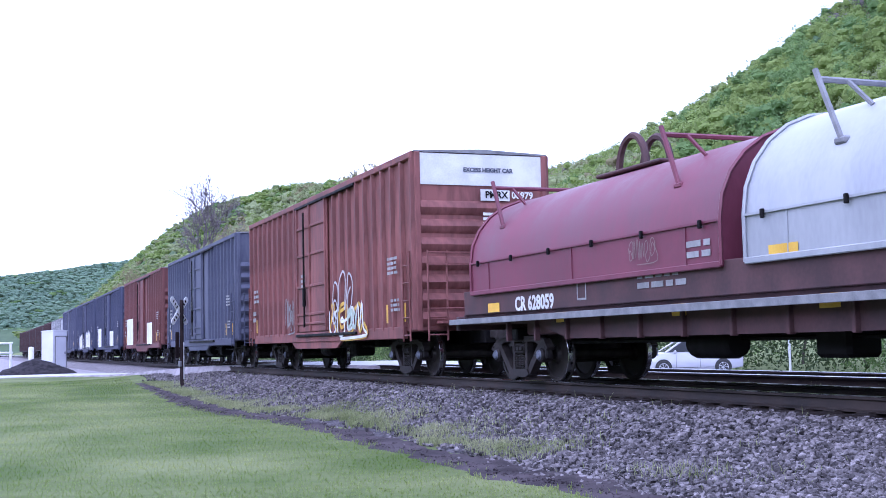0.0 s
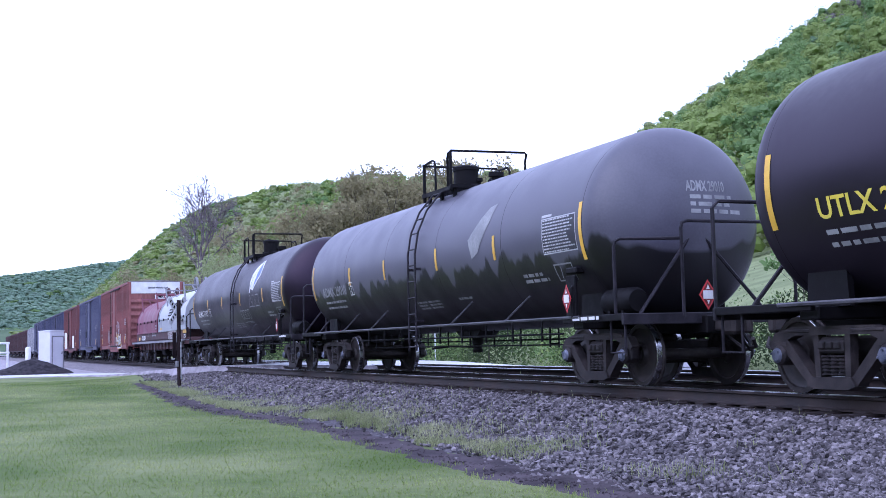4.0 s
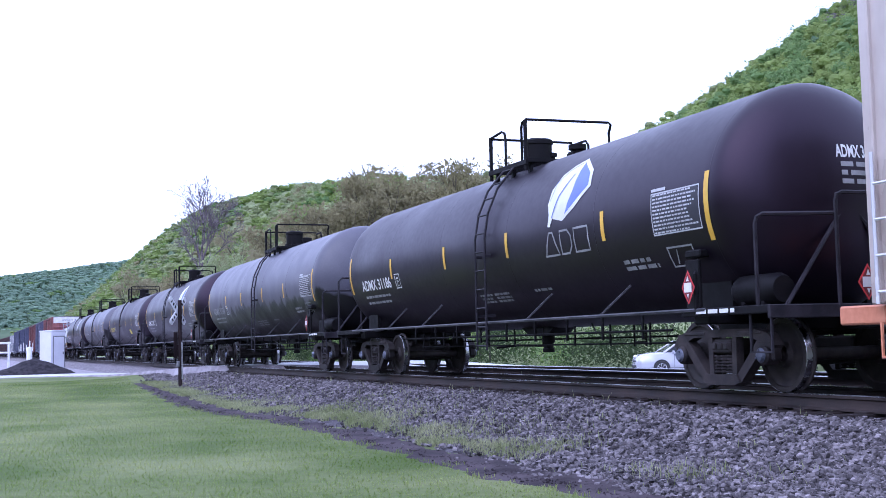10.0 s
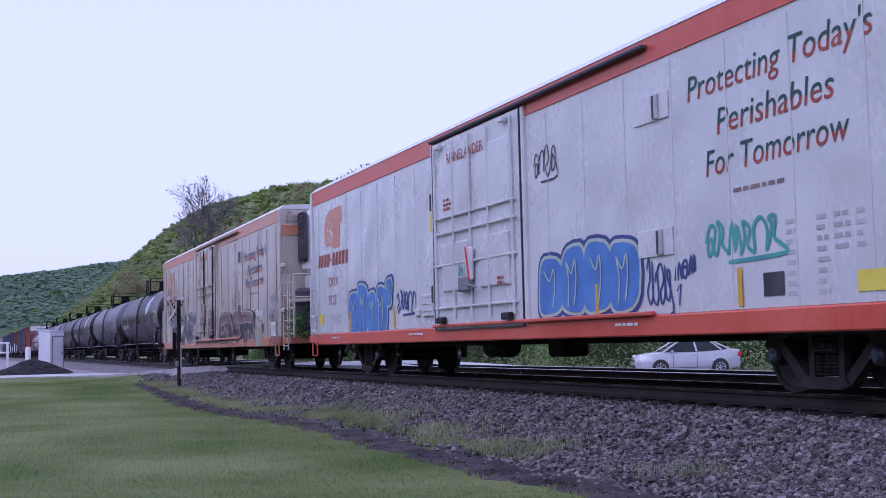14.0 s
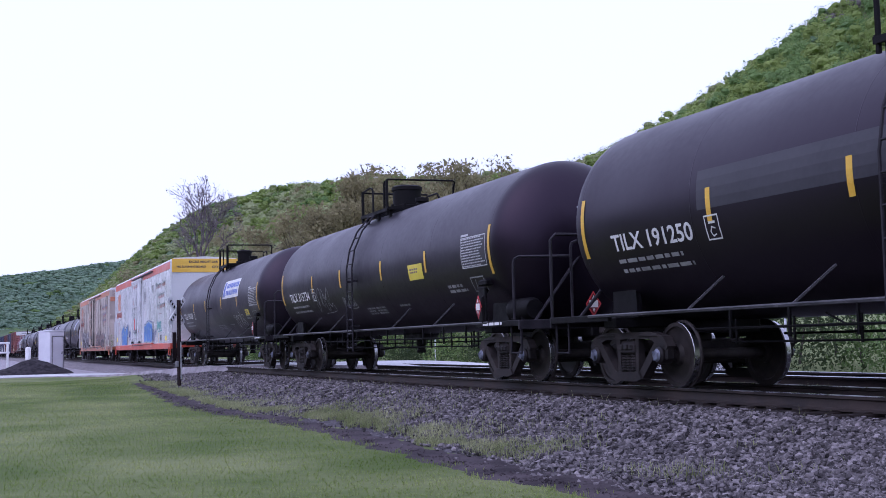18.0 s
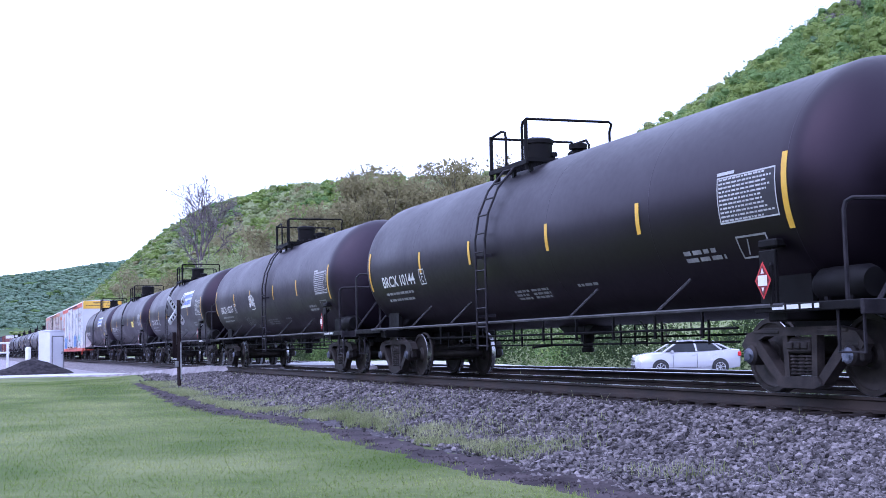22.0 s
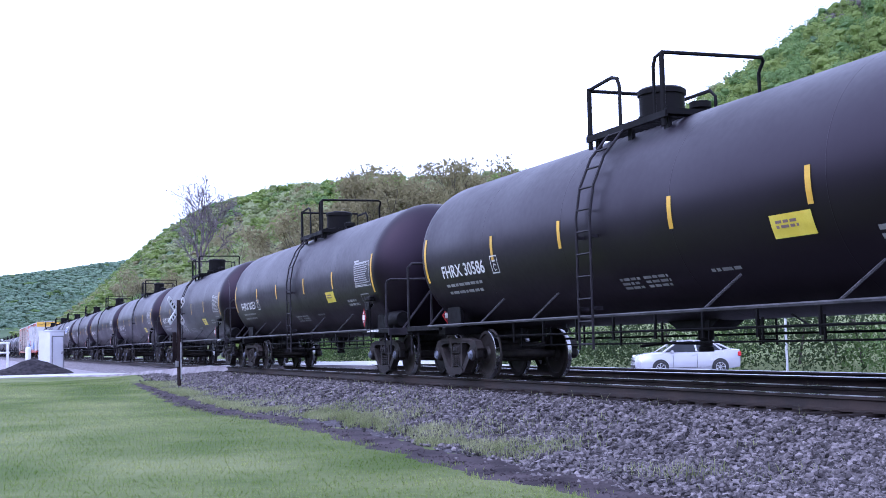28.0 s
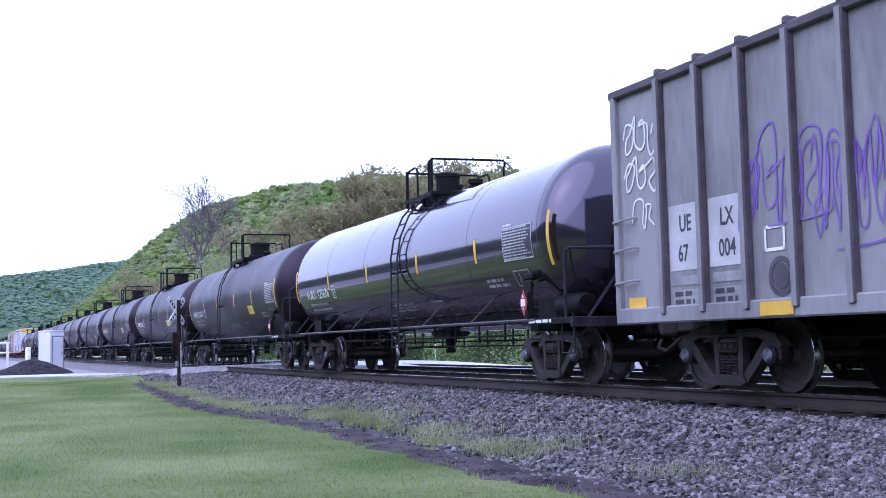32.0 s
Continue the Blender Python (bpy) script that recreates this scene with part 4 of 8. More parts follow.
def bollard(x, y, z, h, r):
    b = thing("bollard", pose(x, y, z), "stout white-painted pipe post", "bollard")
    part("shaft", Geo().lathe([(r, 0), (r, h - 0.06), (r * 0.8, h), (0, h + 0.03)], (0, 0, 0), "z", 14), WHITE, b)


bollard(3.78, 80.0, -0.56, 1.6, 0.17)


def barrier(x, y):
    b = thing("barrier_rail", pose(x, y, -0.56, 0, 0, 6), "white-painted steel pipe barrier", "barrier")
    for k in range(3):
        part("post", Geo().tube([(-k * 1.1, 0, 0), (-k * 1.1, 0, 2.1)], 0.09, 8), WHITE, b)
    for z in (1.3, 2.0):
        part("rail", Geo().tube([(-2.4, 0, z), (0.15, 0, z)], 0.07, 8), WHITE, b)


barrier(3.05, 95.0)


def sedan():
    """A silver four-door saloon seen from its side."""
    car = thing("car", pose(29.4, 45.3, -0.915, 0, 0, 71), "silver four-door saloon parked on the road", "car")
    L = 2.27
    st = [(-2.27, 0.70, 0.42, 0.94), (-2.22, 0.80, 0.31, 1.06), (-1.75, 0.86, 0.24, 1.10), (-1.0, 0.88, 0.20, 1.05), (0, 0.88, 0.18, 1.02), (1.0, 0.88, 0.2, 1.0), (1.5, 0.87, 0.21, 0.98), (1.9, 0.84, 0.22, 0.92), (2.12, 0.78, 0.23, 0.85), (2.24, 0.67, 0.25, 0.75), (2.29, 0.54, 0.29, 0.62)]
    g = Geo()
    vs = []
    for y, w, zb, zt in st:
        vs += [(-w * 0.9, y, zb), (-w, y, zb + 0.12), (-w * 1.01, y, (zb + zt) / 2), (-w * 0.97, y, zt - 0.06), (-w * 0.86, y, zt), (w * 0.86, y, zt), (w * 0.97, y, zt - 0.06), (w * 1.01, y, (zb + zt) / 2), (w, y, zb + 0.12), (w * 0.9, y, zb)]
    n = 10
    fs = [(k * n + j, k * n + (j + 1) % n, (k + 1) * n + (j + 1) % n, (k + 1) * n + j) for k in range(len(st) - 1) for j in range(n)]
    fs += [tuple(range(n)), tuple((len(st) - 1) * n + j for j in range(n))]
    body = part("body", g.add(vs, fs), CARPAINT, car, smooth=50)
    # glasshouse: dark panes with a painted roof and pillars
    base = [(-1.85, 0.77, 1.07), (-0.95, 0.82, 1.03), (0.0, 0.83, 1.0), (1.2, 0.76, 0.985)]
    roof = [(-1.05, 0.56, 1.41), (-0.6, 0.62, 1.47), (0.0, 0.62, 1.485), (0.42, 0.58, 1.45)]
    vs = [(s * w, y, z) for (y, w, z) in base for s in (-1, 1)] + [(s * w, y, z) for (y, w, z) in roof for s in (-1, 1)]
    fs = []
    for k in range(3):
        for s in (0, 1):
            fs.append((2 * k + s, 2 * k + 2 + s, 8 + 2 * k + 2 + s, 8 + 2 * k + s))
    fs += [(0, 1, 9, 8), (6, 7, 15, 14)]
    part("window_band", Geo().add(vs, fs), GLASSDARK, car, "dark tinted windows")
    vs = [(s * (w + 0.02), y, z + dz) for (y, w, z) in roof for s in (-1, 1) for dz in (-0.03, 0.025)]
    g = Geo()
    for k in range(3):
        a, b = 4 * k, 4 * k + 4
        g.add([vs[i] for i in (a, a + 1, a + 2, a + 3, b, b + 1, b + 2, b + 3)], [(1, 3, 7, 5), (0, 4, 6, 2), (0, 1, 5, 4), (2, 6, 7, 3)])
    part("roof", g, CARPAINT, car)
    for s in (-1, 1):
        for (ya, za, wa), (yb, zb, wb) in (((-1.8, 1.05, 0.77), (-1.08, 1.43, 0.57)), ((-1.42, 1.05, 0.8), (-0.95, 1.43, 0.59)), ((-0.32, 1.0, 0.82), (-0.25, 1.47, 0.62)), ((1.17, 0.97, 0.77), (0.4, 1.46, 0.58))):
            part("pillar", Geo().tube([(s * wa, ya, za), (s * wb, yb, zb)], 0.045, 6), CARPAINT, car)
        part("mirror", Geo().box((s * 0.98, 0.78, 1.0), (0.2, 0.12, 0.14), 0.04), CARPAINT, car)
        part("head_lamp", Geo().box((s * 0.69, 1.99, 0.79), (0.16, 0.4, 0.13), 0.04, (14, 0, s * 24)), LAMPCLEAR, car)
        part("tail_lamp", Geo().box((s * 0.72, -2.2, 0.86), (0.26, 0.16, 0.2), 0.04), LIGHTRED, car)
        for y in (-1.32, 1.28):
            w = part("wheel", Geo().lathe([(0.10, -0.1), (0.3, -0.1), (0.315, -0.07), (0.315, 0.07), (0.3, 0.1), (0.1, 0.1)], (0, 0, 0), "x", 22), TYRE, car, "black tyre", pose(s * 0.83, y, 0.315))
            g = Geo().lathe([(0.2, -0.0), (0.215, 0.11), (0.19, 0.11), (0.17, 0.06), (0.0, 0.06)], (0, 0, 0), "x", 20)
            for k in range(7):
                a = k * math.tau / 7
                g.box((0.09, 0.1 * math.cos(a), 0.1 * math.sin(a)), (0.03, 0.035, 0.2), 0.006, (math.degrees(a) - 90, 0, 0))
            part("rim", g, STEEL, w, "bright alloy rim", pose(0, 0, 0) if s > 0 else pose(0, 0, 0, 0, 0, 180))
            # A flat dark disc on the body stands in for the shaded wheel well.
            part("wheel_arch", Geo().lathe([(0, -0.012), (0.365, -0.012), (0.365, 0.012), (0, 0.012)], (0, 0, 0), "x", 24), TYRE, car, "flat dark disc for the shaded wheel opening", pose(s * 0.886, y, 0.33))
        part("door_line", Geo().box((s * 0.887, -0.32, 0.62), (0.012, 0.012, 0.6)).box((s * 0.887, 0.72, 0.6), (0.012, 0.012, 0.55)).box((s * 0.887, 0.2, 0.32), (0.012, 2.4, 0.02)), TYRE, car)
        for y in (-0.18, -1.1):
            part("door_handle", Geo().box((s * 0.905, y, 0.85), (0.03, 0.16, 0.03), 0.01), CARPAINT, car)
    part("grille", Geo().box((0, 2.27, 0.64), (0.62, 0.08, 0.06), 0.02).box((0, 2.28, 0.4), (0.8, 0.08, 0.14), 0.02).box((-0.56, 2.2, 0.4), (0.16, 0.1, 0.1), 0.02).box((0.56, 2.2, 0.4), (0.16, 0.1, 0.1), 0.02), TYRE, car)


sedan()

# ---- rolling stock: running gear ----


def flip(poly):
    return [(-a, b) for a, b in poly][::-1]


def side_frame_geo():
    """A cast side frame: arched top chord, slanting arms, open windows beside the spring nest."""
    g = Geo()
    t = (-0.07, 0.07)
    g.prism([(-1.10, 0.58), (-0.98, 0.72), (-0.64, 0.785), (0.64, 0.785), (0.98, 0.72), (1.10, 0.58), (1.04, 0.52), (0.86, 0.60), (0.62, 0.685), (-0.62, 0.685), (-0.86, 0.60), (-1.04, 0.52)], *t)
    for f in (lambda p: p, flip):
        g.prism(f([(0.90, 0.585), (0.76, 0.645), (0.30, 0.19), (0.40, 0.12)]), *t)
        g.prism(f([(0.22, 0.69), (0.31, 0.69), (0.29, 0.2), (0.20, 0.2)]), -0.055, 0.055)
        g.box((-0.072, (0.60 if f is not flip else -0.60), 0.735), (0.02, 0.5, 0.035), 0.006)
    g.prism([(-0.41, 0.12), (-0.28, 0.08), (0.28, 0.08), (0.41, 0.12), (0.34, 0.215), (-0.34, 0.215)], -0.1, 0.1)
    for s in (-1, 1):
        g.box((0, s * 0.889, 0.585), (0.15, 0.30, 0.10), 0.03)
        g.box((0, s * 1.03, 0.49), (0.13, 0.07, 0.2), 0.02)
        g.box((0, s * 0.75, 0.51), (0.13, 0.07, 0.16), 0.02)
        g.lathe([(0.0, -0.12), (0.095, -0.12), (0.12, -0.09), (0.12, 0.09), (0.095, 0.12), (0.0, 0.12)], (0, s * 0.889, 0.457), "x", 16)
    return g


def spring_geo():
    g = Geo()
    for s in (-0.13, 0.0, 0.13):
        prof = []
        for k in range(6):
            z = 0.23 + k * 0.04
            prof += [(0.042, z), (0.06, z + 0.009), (0.06, z + 0.02), (0.042, z + 0.03)]
        g.lathe(prof, (-0.02, s, 0), "z", 7)
    g.box((0, 0, 0.555), (0.16, 0.4, 0.14), 0.02)
    for s in (-0.13, 0.0, 0.13):
        g.box((-0.09, s, 0.57), (0.04, 0.1, 0.08), 0.012)
    return g


def wheelset_geo():
    g = Geo()
    for s in (-1, 1):
        g.k = 0
        g.lathe([(0.085, s * 0.83), (0.135, s * 0.83), (0.15, s * 0.80), (0.17, s * 0.775), (0.30, s * 0.745), (0.385, s * 0.775), (0.395, s * 0.80), (0.45, s * 0.80)], (0, 0, 0), "x", 26)
        g.k = 1
        g.lathe([(0.45, s * 0.80), (0.457, s * 0.795), (0.459, s * 0.715)], (0, 0, 0), "x", 26)
        g.k = 0
        g.lathe([(0.459, s * 0.715), (0.486, s * 0.70), (0.486, s * 0.675), (0.40, s * 0.665), (0.38, s * 0.69), (0.30, s * 0.71), (0.16, s * 0.70), (0.14, s * 0.64), (0.085, s * 0.63)], (0, 0, 0), "x", 26)
        g.k = 2
        g.lathe([(0.08, s * 1.06), (0.092, s * 1.06), (0.092, s * 1.12), (0.065, s * 1.15), (0.03, s * 1.155), (0.0, s * 1.15)], (0, 0, 0), "x", 12)
        for a in range(3):
            c, d = 0.06 * math.cos(a * math.tau / 3), 0.06 * math.sin(a * math.tau / 3)
            g.lathe([(0.014, s * 1.12), (0.014, s * 1.165), (0.0, s * 1.165)], (0, c, d), "x", 6)
    g.k = 0
    g.lathe([(0.085, -1.1), (0.085, -0.62), (0.078, 0), (0.085, 0.62), (0.085, 1.1)], (0, 0, 0), "x", 12)
    return g


SIDE_FRAME = side_frame_geo().mesh("side_frame", CAST)
SPRING = spring_geo().mesh("spring_pack", CAST)
WHEELSET = wheelset_geo().mesh("wheelset", [WHEELMAT, STEEL, CAPSTEEL])
BOLSTER = Geo().box((0, 0, 0.57), (2.1, 0.42, 0.2), 0.03).box((0, 0, 0.70), (0.5, 0.5, 0.12), 0.03).box((0, -0.35, 0.36), (1.5, 0.09, 0.1), 0.02).box((0, 0.35, 0.36), (1.5, 0.09, 0.1), 0.02).mesh("truck", CAST)
COUPLER = Geo().box((0, -0.35, 0.86), (0.14, 0.7, 0.16), 0.02).box((0, -0.72, 0.86), (0.26, 0.3, 0.28), 0.05).box((0.1, -0.9, 0.86), (0.1, 0.16, 0.26), 0.03).tube([(0.3, -0.1, 0.7), (0.32, -0.5, 0.5), (0.25, -0.85, 0.55), (0.1, -1.0, 0.66)], 0.028).mesh("coupler", CAST)


def trucks(car, at):
    for s in (-1, 1):
        tr = part("truck", BOLSTER, None, car, "rusty cast-steel truck with two wheelsets", pose(0, s * at, 0))
        for x in (-1, 1):
            part("side_frame", SIDE_FRAME, None, tr, m=pose(x * 1.0, 0, 0))
            part("spring_pack", SPRING, None, tr, m=pose(x * 1.0, 0, 0))
        for y in (-1, 1):
            part("wheelset", WHEELSET, None, tr, "bright-treaded steel wheels on one axle", pose(0, y * 0.889, 0.457))


def couplers(car, half):
    part("coupler", COUPLER, None, car, m=pose(0, -half, 0))
    part("coupler", COUPLER, None, car, m=pose(0, half, 0, 0, 0, 180))


# ---- marks on the cars ----
R_TANK, Z_TANK = 1.5, 2.42


def on_tank(u, v, w=0.006):
    """u: forward along the car, v: height of the mark as if the side were flat."""
    a = (v - Z_TANK) / R_TANK
    return (-(R_TANK + w) * math.cos(a), u, Z_TANK + (R_TANK + w) * math.sin(a))


def on_wall(x):
    return lambda u, v, w=0.006: (-(x + w), u, v)


def on_end(y):
    """The rear end wall: u to the viewer's left."""
    return lambda u, v, w=0.006: (-u, y - w, v)


def on_head(u, v, w=0.008):
    """The rear tank head; u to the viewer's left."""
    r2 = (u * u + (v - Z_TANK) ** 2) / R_TANK ** 2
    return (-u, -7.6 - 0.75 * math.sqrt(max(0.0, 1 - r2)) - w, v)


FLAT = {}


def flat_text(body, size, bold=0.0, narrow=1.0):
    """Points and faces of a line of writing in the built-in font, starting at 0, 0."""
    key = (body, size, bold, narrow)
    if key not in FLAT:
        cu = bpy.data.curves.new("writing", "FONT")
        cu.body, cu.size, cu.offset, cu.resolution_u = body, size, bold, 3
        ob = bpy.data.objects.new("writing", cu)
        me = bpy.data.meshes.new_from_object(ob)
        bm = bmesh.new()
        bm.from_mesh(me)
        for v in bm.verts:
            v.co.x *= narrow
        for k in range(-2, 14):
            bmesh.ops.bisect_plane(bm, geom=bm.verts[:] + bm.edges[:] + bm.faces[:], plane_co=(0, k * 0.11, 0), plane_no=(0, 1, 0))
        bm.verts.index_update()
        FLAT[key] = ([(v.co.x, v.co.y) for v in bm.verts], [[v.index for v in f.verts] for f in bm.faces])
        bm.free()
        bpy.data.objects.remove(ob)
        bpy.data.curves.remove(cu)
        bpy.data.meshes.remove(me)
    return FLAT[key]


def writing(car, body, u, v, size, mat, to=on_tank, bold=0.006, narrow=1.0, name="lettering", w=0.006, label=""):
    vs, fs = flat_text(body, size, bold, narrow)
    g = Geo().add([to(u - a, v + b, w) for a, b in vs], fs)
    return part(name, g.mesh(name, mat, 0, False), None, car, label)


def fill(g, u0, u1, v0, v1, to, w=0.006):
    """A painted rectangle, from u0 (forward) back to u1, v0 up to v1."""
    n, k = max(1, int(abs(v1 - v0) / 0.12)), max(1, int(abs(u1 - u0) / 0.5))
    vs = [to(u0 + (u1 - u0) * i / k, v0 + (v1 - v0) * j / n, w) for j in range(n + 1) for i in range(k + 1)]
    return g.add(vs, [(j * (k + 1) + i, j * (k + 1) + i + 1, (j + 1) * (k + 1) + i + 1, (j + 1) * (k + 1) + i) for j in range(n) for i in range(k)])


def frame_of(g, u0, u1, v0, v1, t, to, w=0.006):
    fill(g, u0, u1, v0, v0 + t, to, w)
    fill(g, u0, u1, v1 - t, v1, to, w)
    d = -t if u1 < u0 else t
    fill(g, u0, u0 + d, v0, v1, to, w)
    fill(g, u1 - d, u1, v0, v1, to, w)
    return g


def bars(g, u, v, rows, width, h, to, r=None, w=0.006, gap=1.7):
    """Lines of writing too small to read: short bars."""
    r = r or random.Random(3)
    for k in range(rows):
        x = 0.0
        end = width * r.uniform(0.75, 1.0)
        while x < end:
            d = min(r.uniform(1.5, 4.5) * h, end - x)
            if d < h * 0.6:
                break
            fill(g, u - x, u - x - d, v - k * h * gap, v - k * h * gap + h, to, w)
            x += d + h * 0.8
    return g


def poly_on(g, pts, to, w=0.006):
    """A painted outline filled by rings; pts: (u, v)."""
    cu, cv = sum(p[0] for p in pts) / len(pts), sum(p[1] for p in pts) / len(pts)
    edge = []
    for (a, b), (c, d) in zip(pts, pts[1:] + pts[:1]):
        k = max(1, int(math.hypot(c - a, d - b) / 0.15))
        edge += [(a + (c - a) * i / k, b + (d - b) * i / k) for i in range(k)]
    n = len(edge)
    rings = max(2, int(max(math.hypot(a - cu, b - cv) for a, b in edge) / 0.13))
    vs = [to(cu, cv, w)]
    for k in range(1, rings + 1):
        vs += [to(cu + (a - cu) * k / rings, cv + (b - cv) * k / rings, w) for a, b in edge]
    fs = [(0, 1 + i, 1 + (i + 1) % n) for i in range(n)]
    for k in range(rings - 1):
        o = 1 + k * n
        fs += [(o + i, o + (i + 1) % n, o + n + (i + 1) % n, o + n + i) for i in range(n)]
    return g.add(vs, fs)


def stroke(g, pts, t, to, w=0.006):
    """A painted line of width t through (u, v) points, one strip that rises a little along its way."""
    fine = [pts[0]]
    for (a, b), (c, d) in zip(pts, pts[1:]):
        k = max(1, int(math.hypot(c - a, d - b) / 0.16))
        fine += [(a + (c - a) * i / k, b + (d - b) * i / k) for i in range(1, k + 1)]
    n, vs = len(fine), []
    for i, (x, y) in enumerate(fine):
        (a, b), (c, d) = fine[max(i - 1, 0)], fine[min(i + 1, n - 1)]
        ln = math.hypot(c - a, d - b)
        if ln < 1e-6:
            (a, b), (c, d) = fine[max(i - 1, 0)], (x, y)
            ln = math.hypot(c - a, d - b) or 1
        dx, dy = (c - a) / ln, (d - b) / ln
        e = -0.4 * t if i == 0 else (0.4 * t if i == n - 1 else 0)
        h = t / 2 * (0.75 if i in (0, n - 1) else 1)
        x, y, z = x + dx * e, y + dy * e, w + 0.004 * i / n
        vs += [to(x - dy * h, y + dx * h, z), to(x + dy * h, y - dx * h, z)]
    return g.add(vs, [(2 * i, 2 * i + 1, 2 * i + 3, 2 * i + 2) for i in range(n - 1)])


# rounded strokes of no alphabet: arches, hooks, loops and waves
SIGNS = (((0, 0.1), (0.05, 0.75), (0.5, 1.0), (0.95, 0.75), (1, 0.1)), ((0, 0.9), (0.1, 0.2), (0.5, 0.0), (0.9, 0.25), (0.7, 0.75), (0.35, 0.55)), ((0, 0.15), (0.25, 0.95), (0.5, 0.1), (0.75, 0.95), (1, 0.2)),
         ((0.1, 0.5), (0.4, 0.9), (0.9, 0.8), (0.8, 0.2), (0.3, 0.05), (0.25, 0.45), (0.6, 0.6)), ((0, 0.8), (0.5, 1.0), (0.7, 0.55), (0.2, 0.3), (0.6, 0.0), (1, 0.25)), ((0, 0), (0.3, 0.6), (0.15, 0.95), (0.65, 0.85), (0.55, 0.35), (1, 0.05)))


def rounded(pts):
    """A smooth line through points."""
    out = []
    for k in range(len(pts) - 1):
        p = [pts[max(k - 1, 0)], pts[k], pts[k + 1], pts[min(k + 2, len(pts) - 1)]]
        for u in (0, 0.25, 0.5, 0.75):
            out.append(tuple(0.5 * (2 * p[1][i] + (p[2][i] - p[0][i]) * u + (2 * p[0][i] - 5 * p[1][i] + 4 * p[2][i] - p[3][i]) * u * u + (3 * p[1][i] - p[0][i] - 3 * p[2][i] + p[3][i]) * u ** 3) for i in (0, 1)))
    return out + [pts[-1]]


def scrawl(car, u, v, width, h, mat, to, seed, t=0.05, n=5, w=0.007, name="graffiti", label=""):
    """A spray-painted tag: one running line through rounded loops."""
    r = random.Random(seed)
    pts = []
    for k in range(n):
        up = r.uniform(-0.12, 0.15) * h
        for a, b in r.choice(SIGNS):
            x = (k + 0.08 + 0.92 * (a + r.uniform(-0.1, 0.1))) / n + 0.1 * (b - 0.5) / n
            pts.append((u - width * x, v + up + h * (b * r.uniform(0.85, 1.05)) + r.uniform(-0.04, 0.04) * h))
    if n > 3:
        pts += [(u - width * 1.05, v - 0.12 * h), (u - width * 0.35, v - 0.2 * h)]
    return part(name, stroke(Geo(), rounded(pts), t, to, w).mesh(name, mat, 0, False), None, car, label)


def layer(car, shapes, mat, to, w, label=""):
    """One coat of a painted piece, letter by letter, each a hair higher than the last."""
    for k, pts in enumerate(shapes):
        part("graffiti", poly_on(Geo(), pts, to, w + 0.0006 * k).mesh("graffiti", mat, 0, False), None, car, label if k == 0 else "")


def blob(cx, cy, a, b, lean, r, grow=0.0, ragged=0.04):
    """A fat rounded letter form, wider than an ellipse."""
    out = []
    for k in range(20):
        t = k * math.tau / 20
        c, q = math.cos(t), math.sin(t)
        x = math.copysign(abs(c) ** 0.6, c) * (a + grow)
        y = math.copysign(abs(q) ** 0.6, q) * (b + grow)
        f = 1 + ragged * math.sin(3 * t + r)
        out.append((cx - x * f - lean * y, cy + y * f))
    return out


def throwup(car, u, v, width, h, mats, to, seed, n=4, label="", w=0.007, lean=0.06):
    """Fat rounded letters: outline, pale rim, filling and thin inner lines."""
    r = random.Random(seed)
    cell = width / n
    forms = []
    for k in range(n):
        top = h * r.uniform(0.86, 1.12)
        forms.append((u - cell * (k + 0.5), v + top / 2, cell * r.uniform(0.5, 0.6), top / 2, r.uniform(-0.4, 1) * lean, r.uniform(0, 6)))
    layer(car, [blob(*f, 0.09, 0.05) for f in forms], mats[0], to, w, label)
    layer(car, [blob(*f, 0.035, 0.05) for f in forms], mats[1], to, w + 0.006)
    layer(car, [blob(cx, cy, a - 0.015, b - 0.015, le, q, 0, 0.05) for cx, cy, a, b, le, q in forms], mats[2], to, w + 0.011)
    for k, (cx, cy, a, b, le, q) in enumerate(forms):
        z = w + 0.018 + 0.0012 * k
        x0, x1 = cx + a * r.uniform(0.25, 0.45), cx - a * r.uniform(0.2, 0.4)
        way_in = [(x0, cy - b * 0.75), (x0 - 0.04, cy), (x0 + 0.03, cy + b * 0.55), ((x0 + x1) / 2, cy + b * 0.2), (x1, cy + b * 0.6), (x1 - 0.03, cy), (x1 + 0.05, cy - b * 0.7)]
        part("graffiti", stroke(Geo(), rounded(way_in if k % 2 else way_in[::-1][:5]), 0.035, to, z).mesh("graffiti", mats[3], 0, False), None, car)


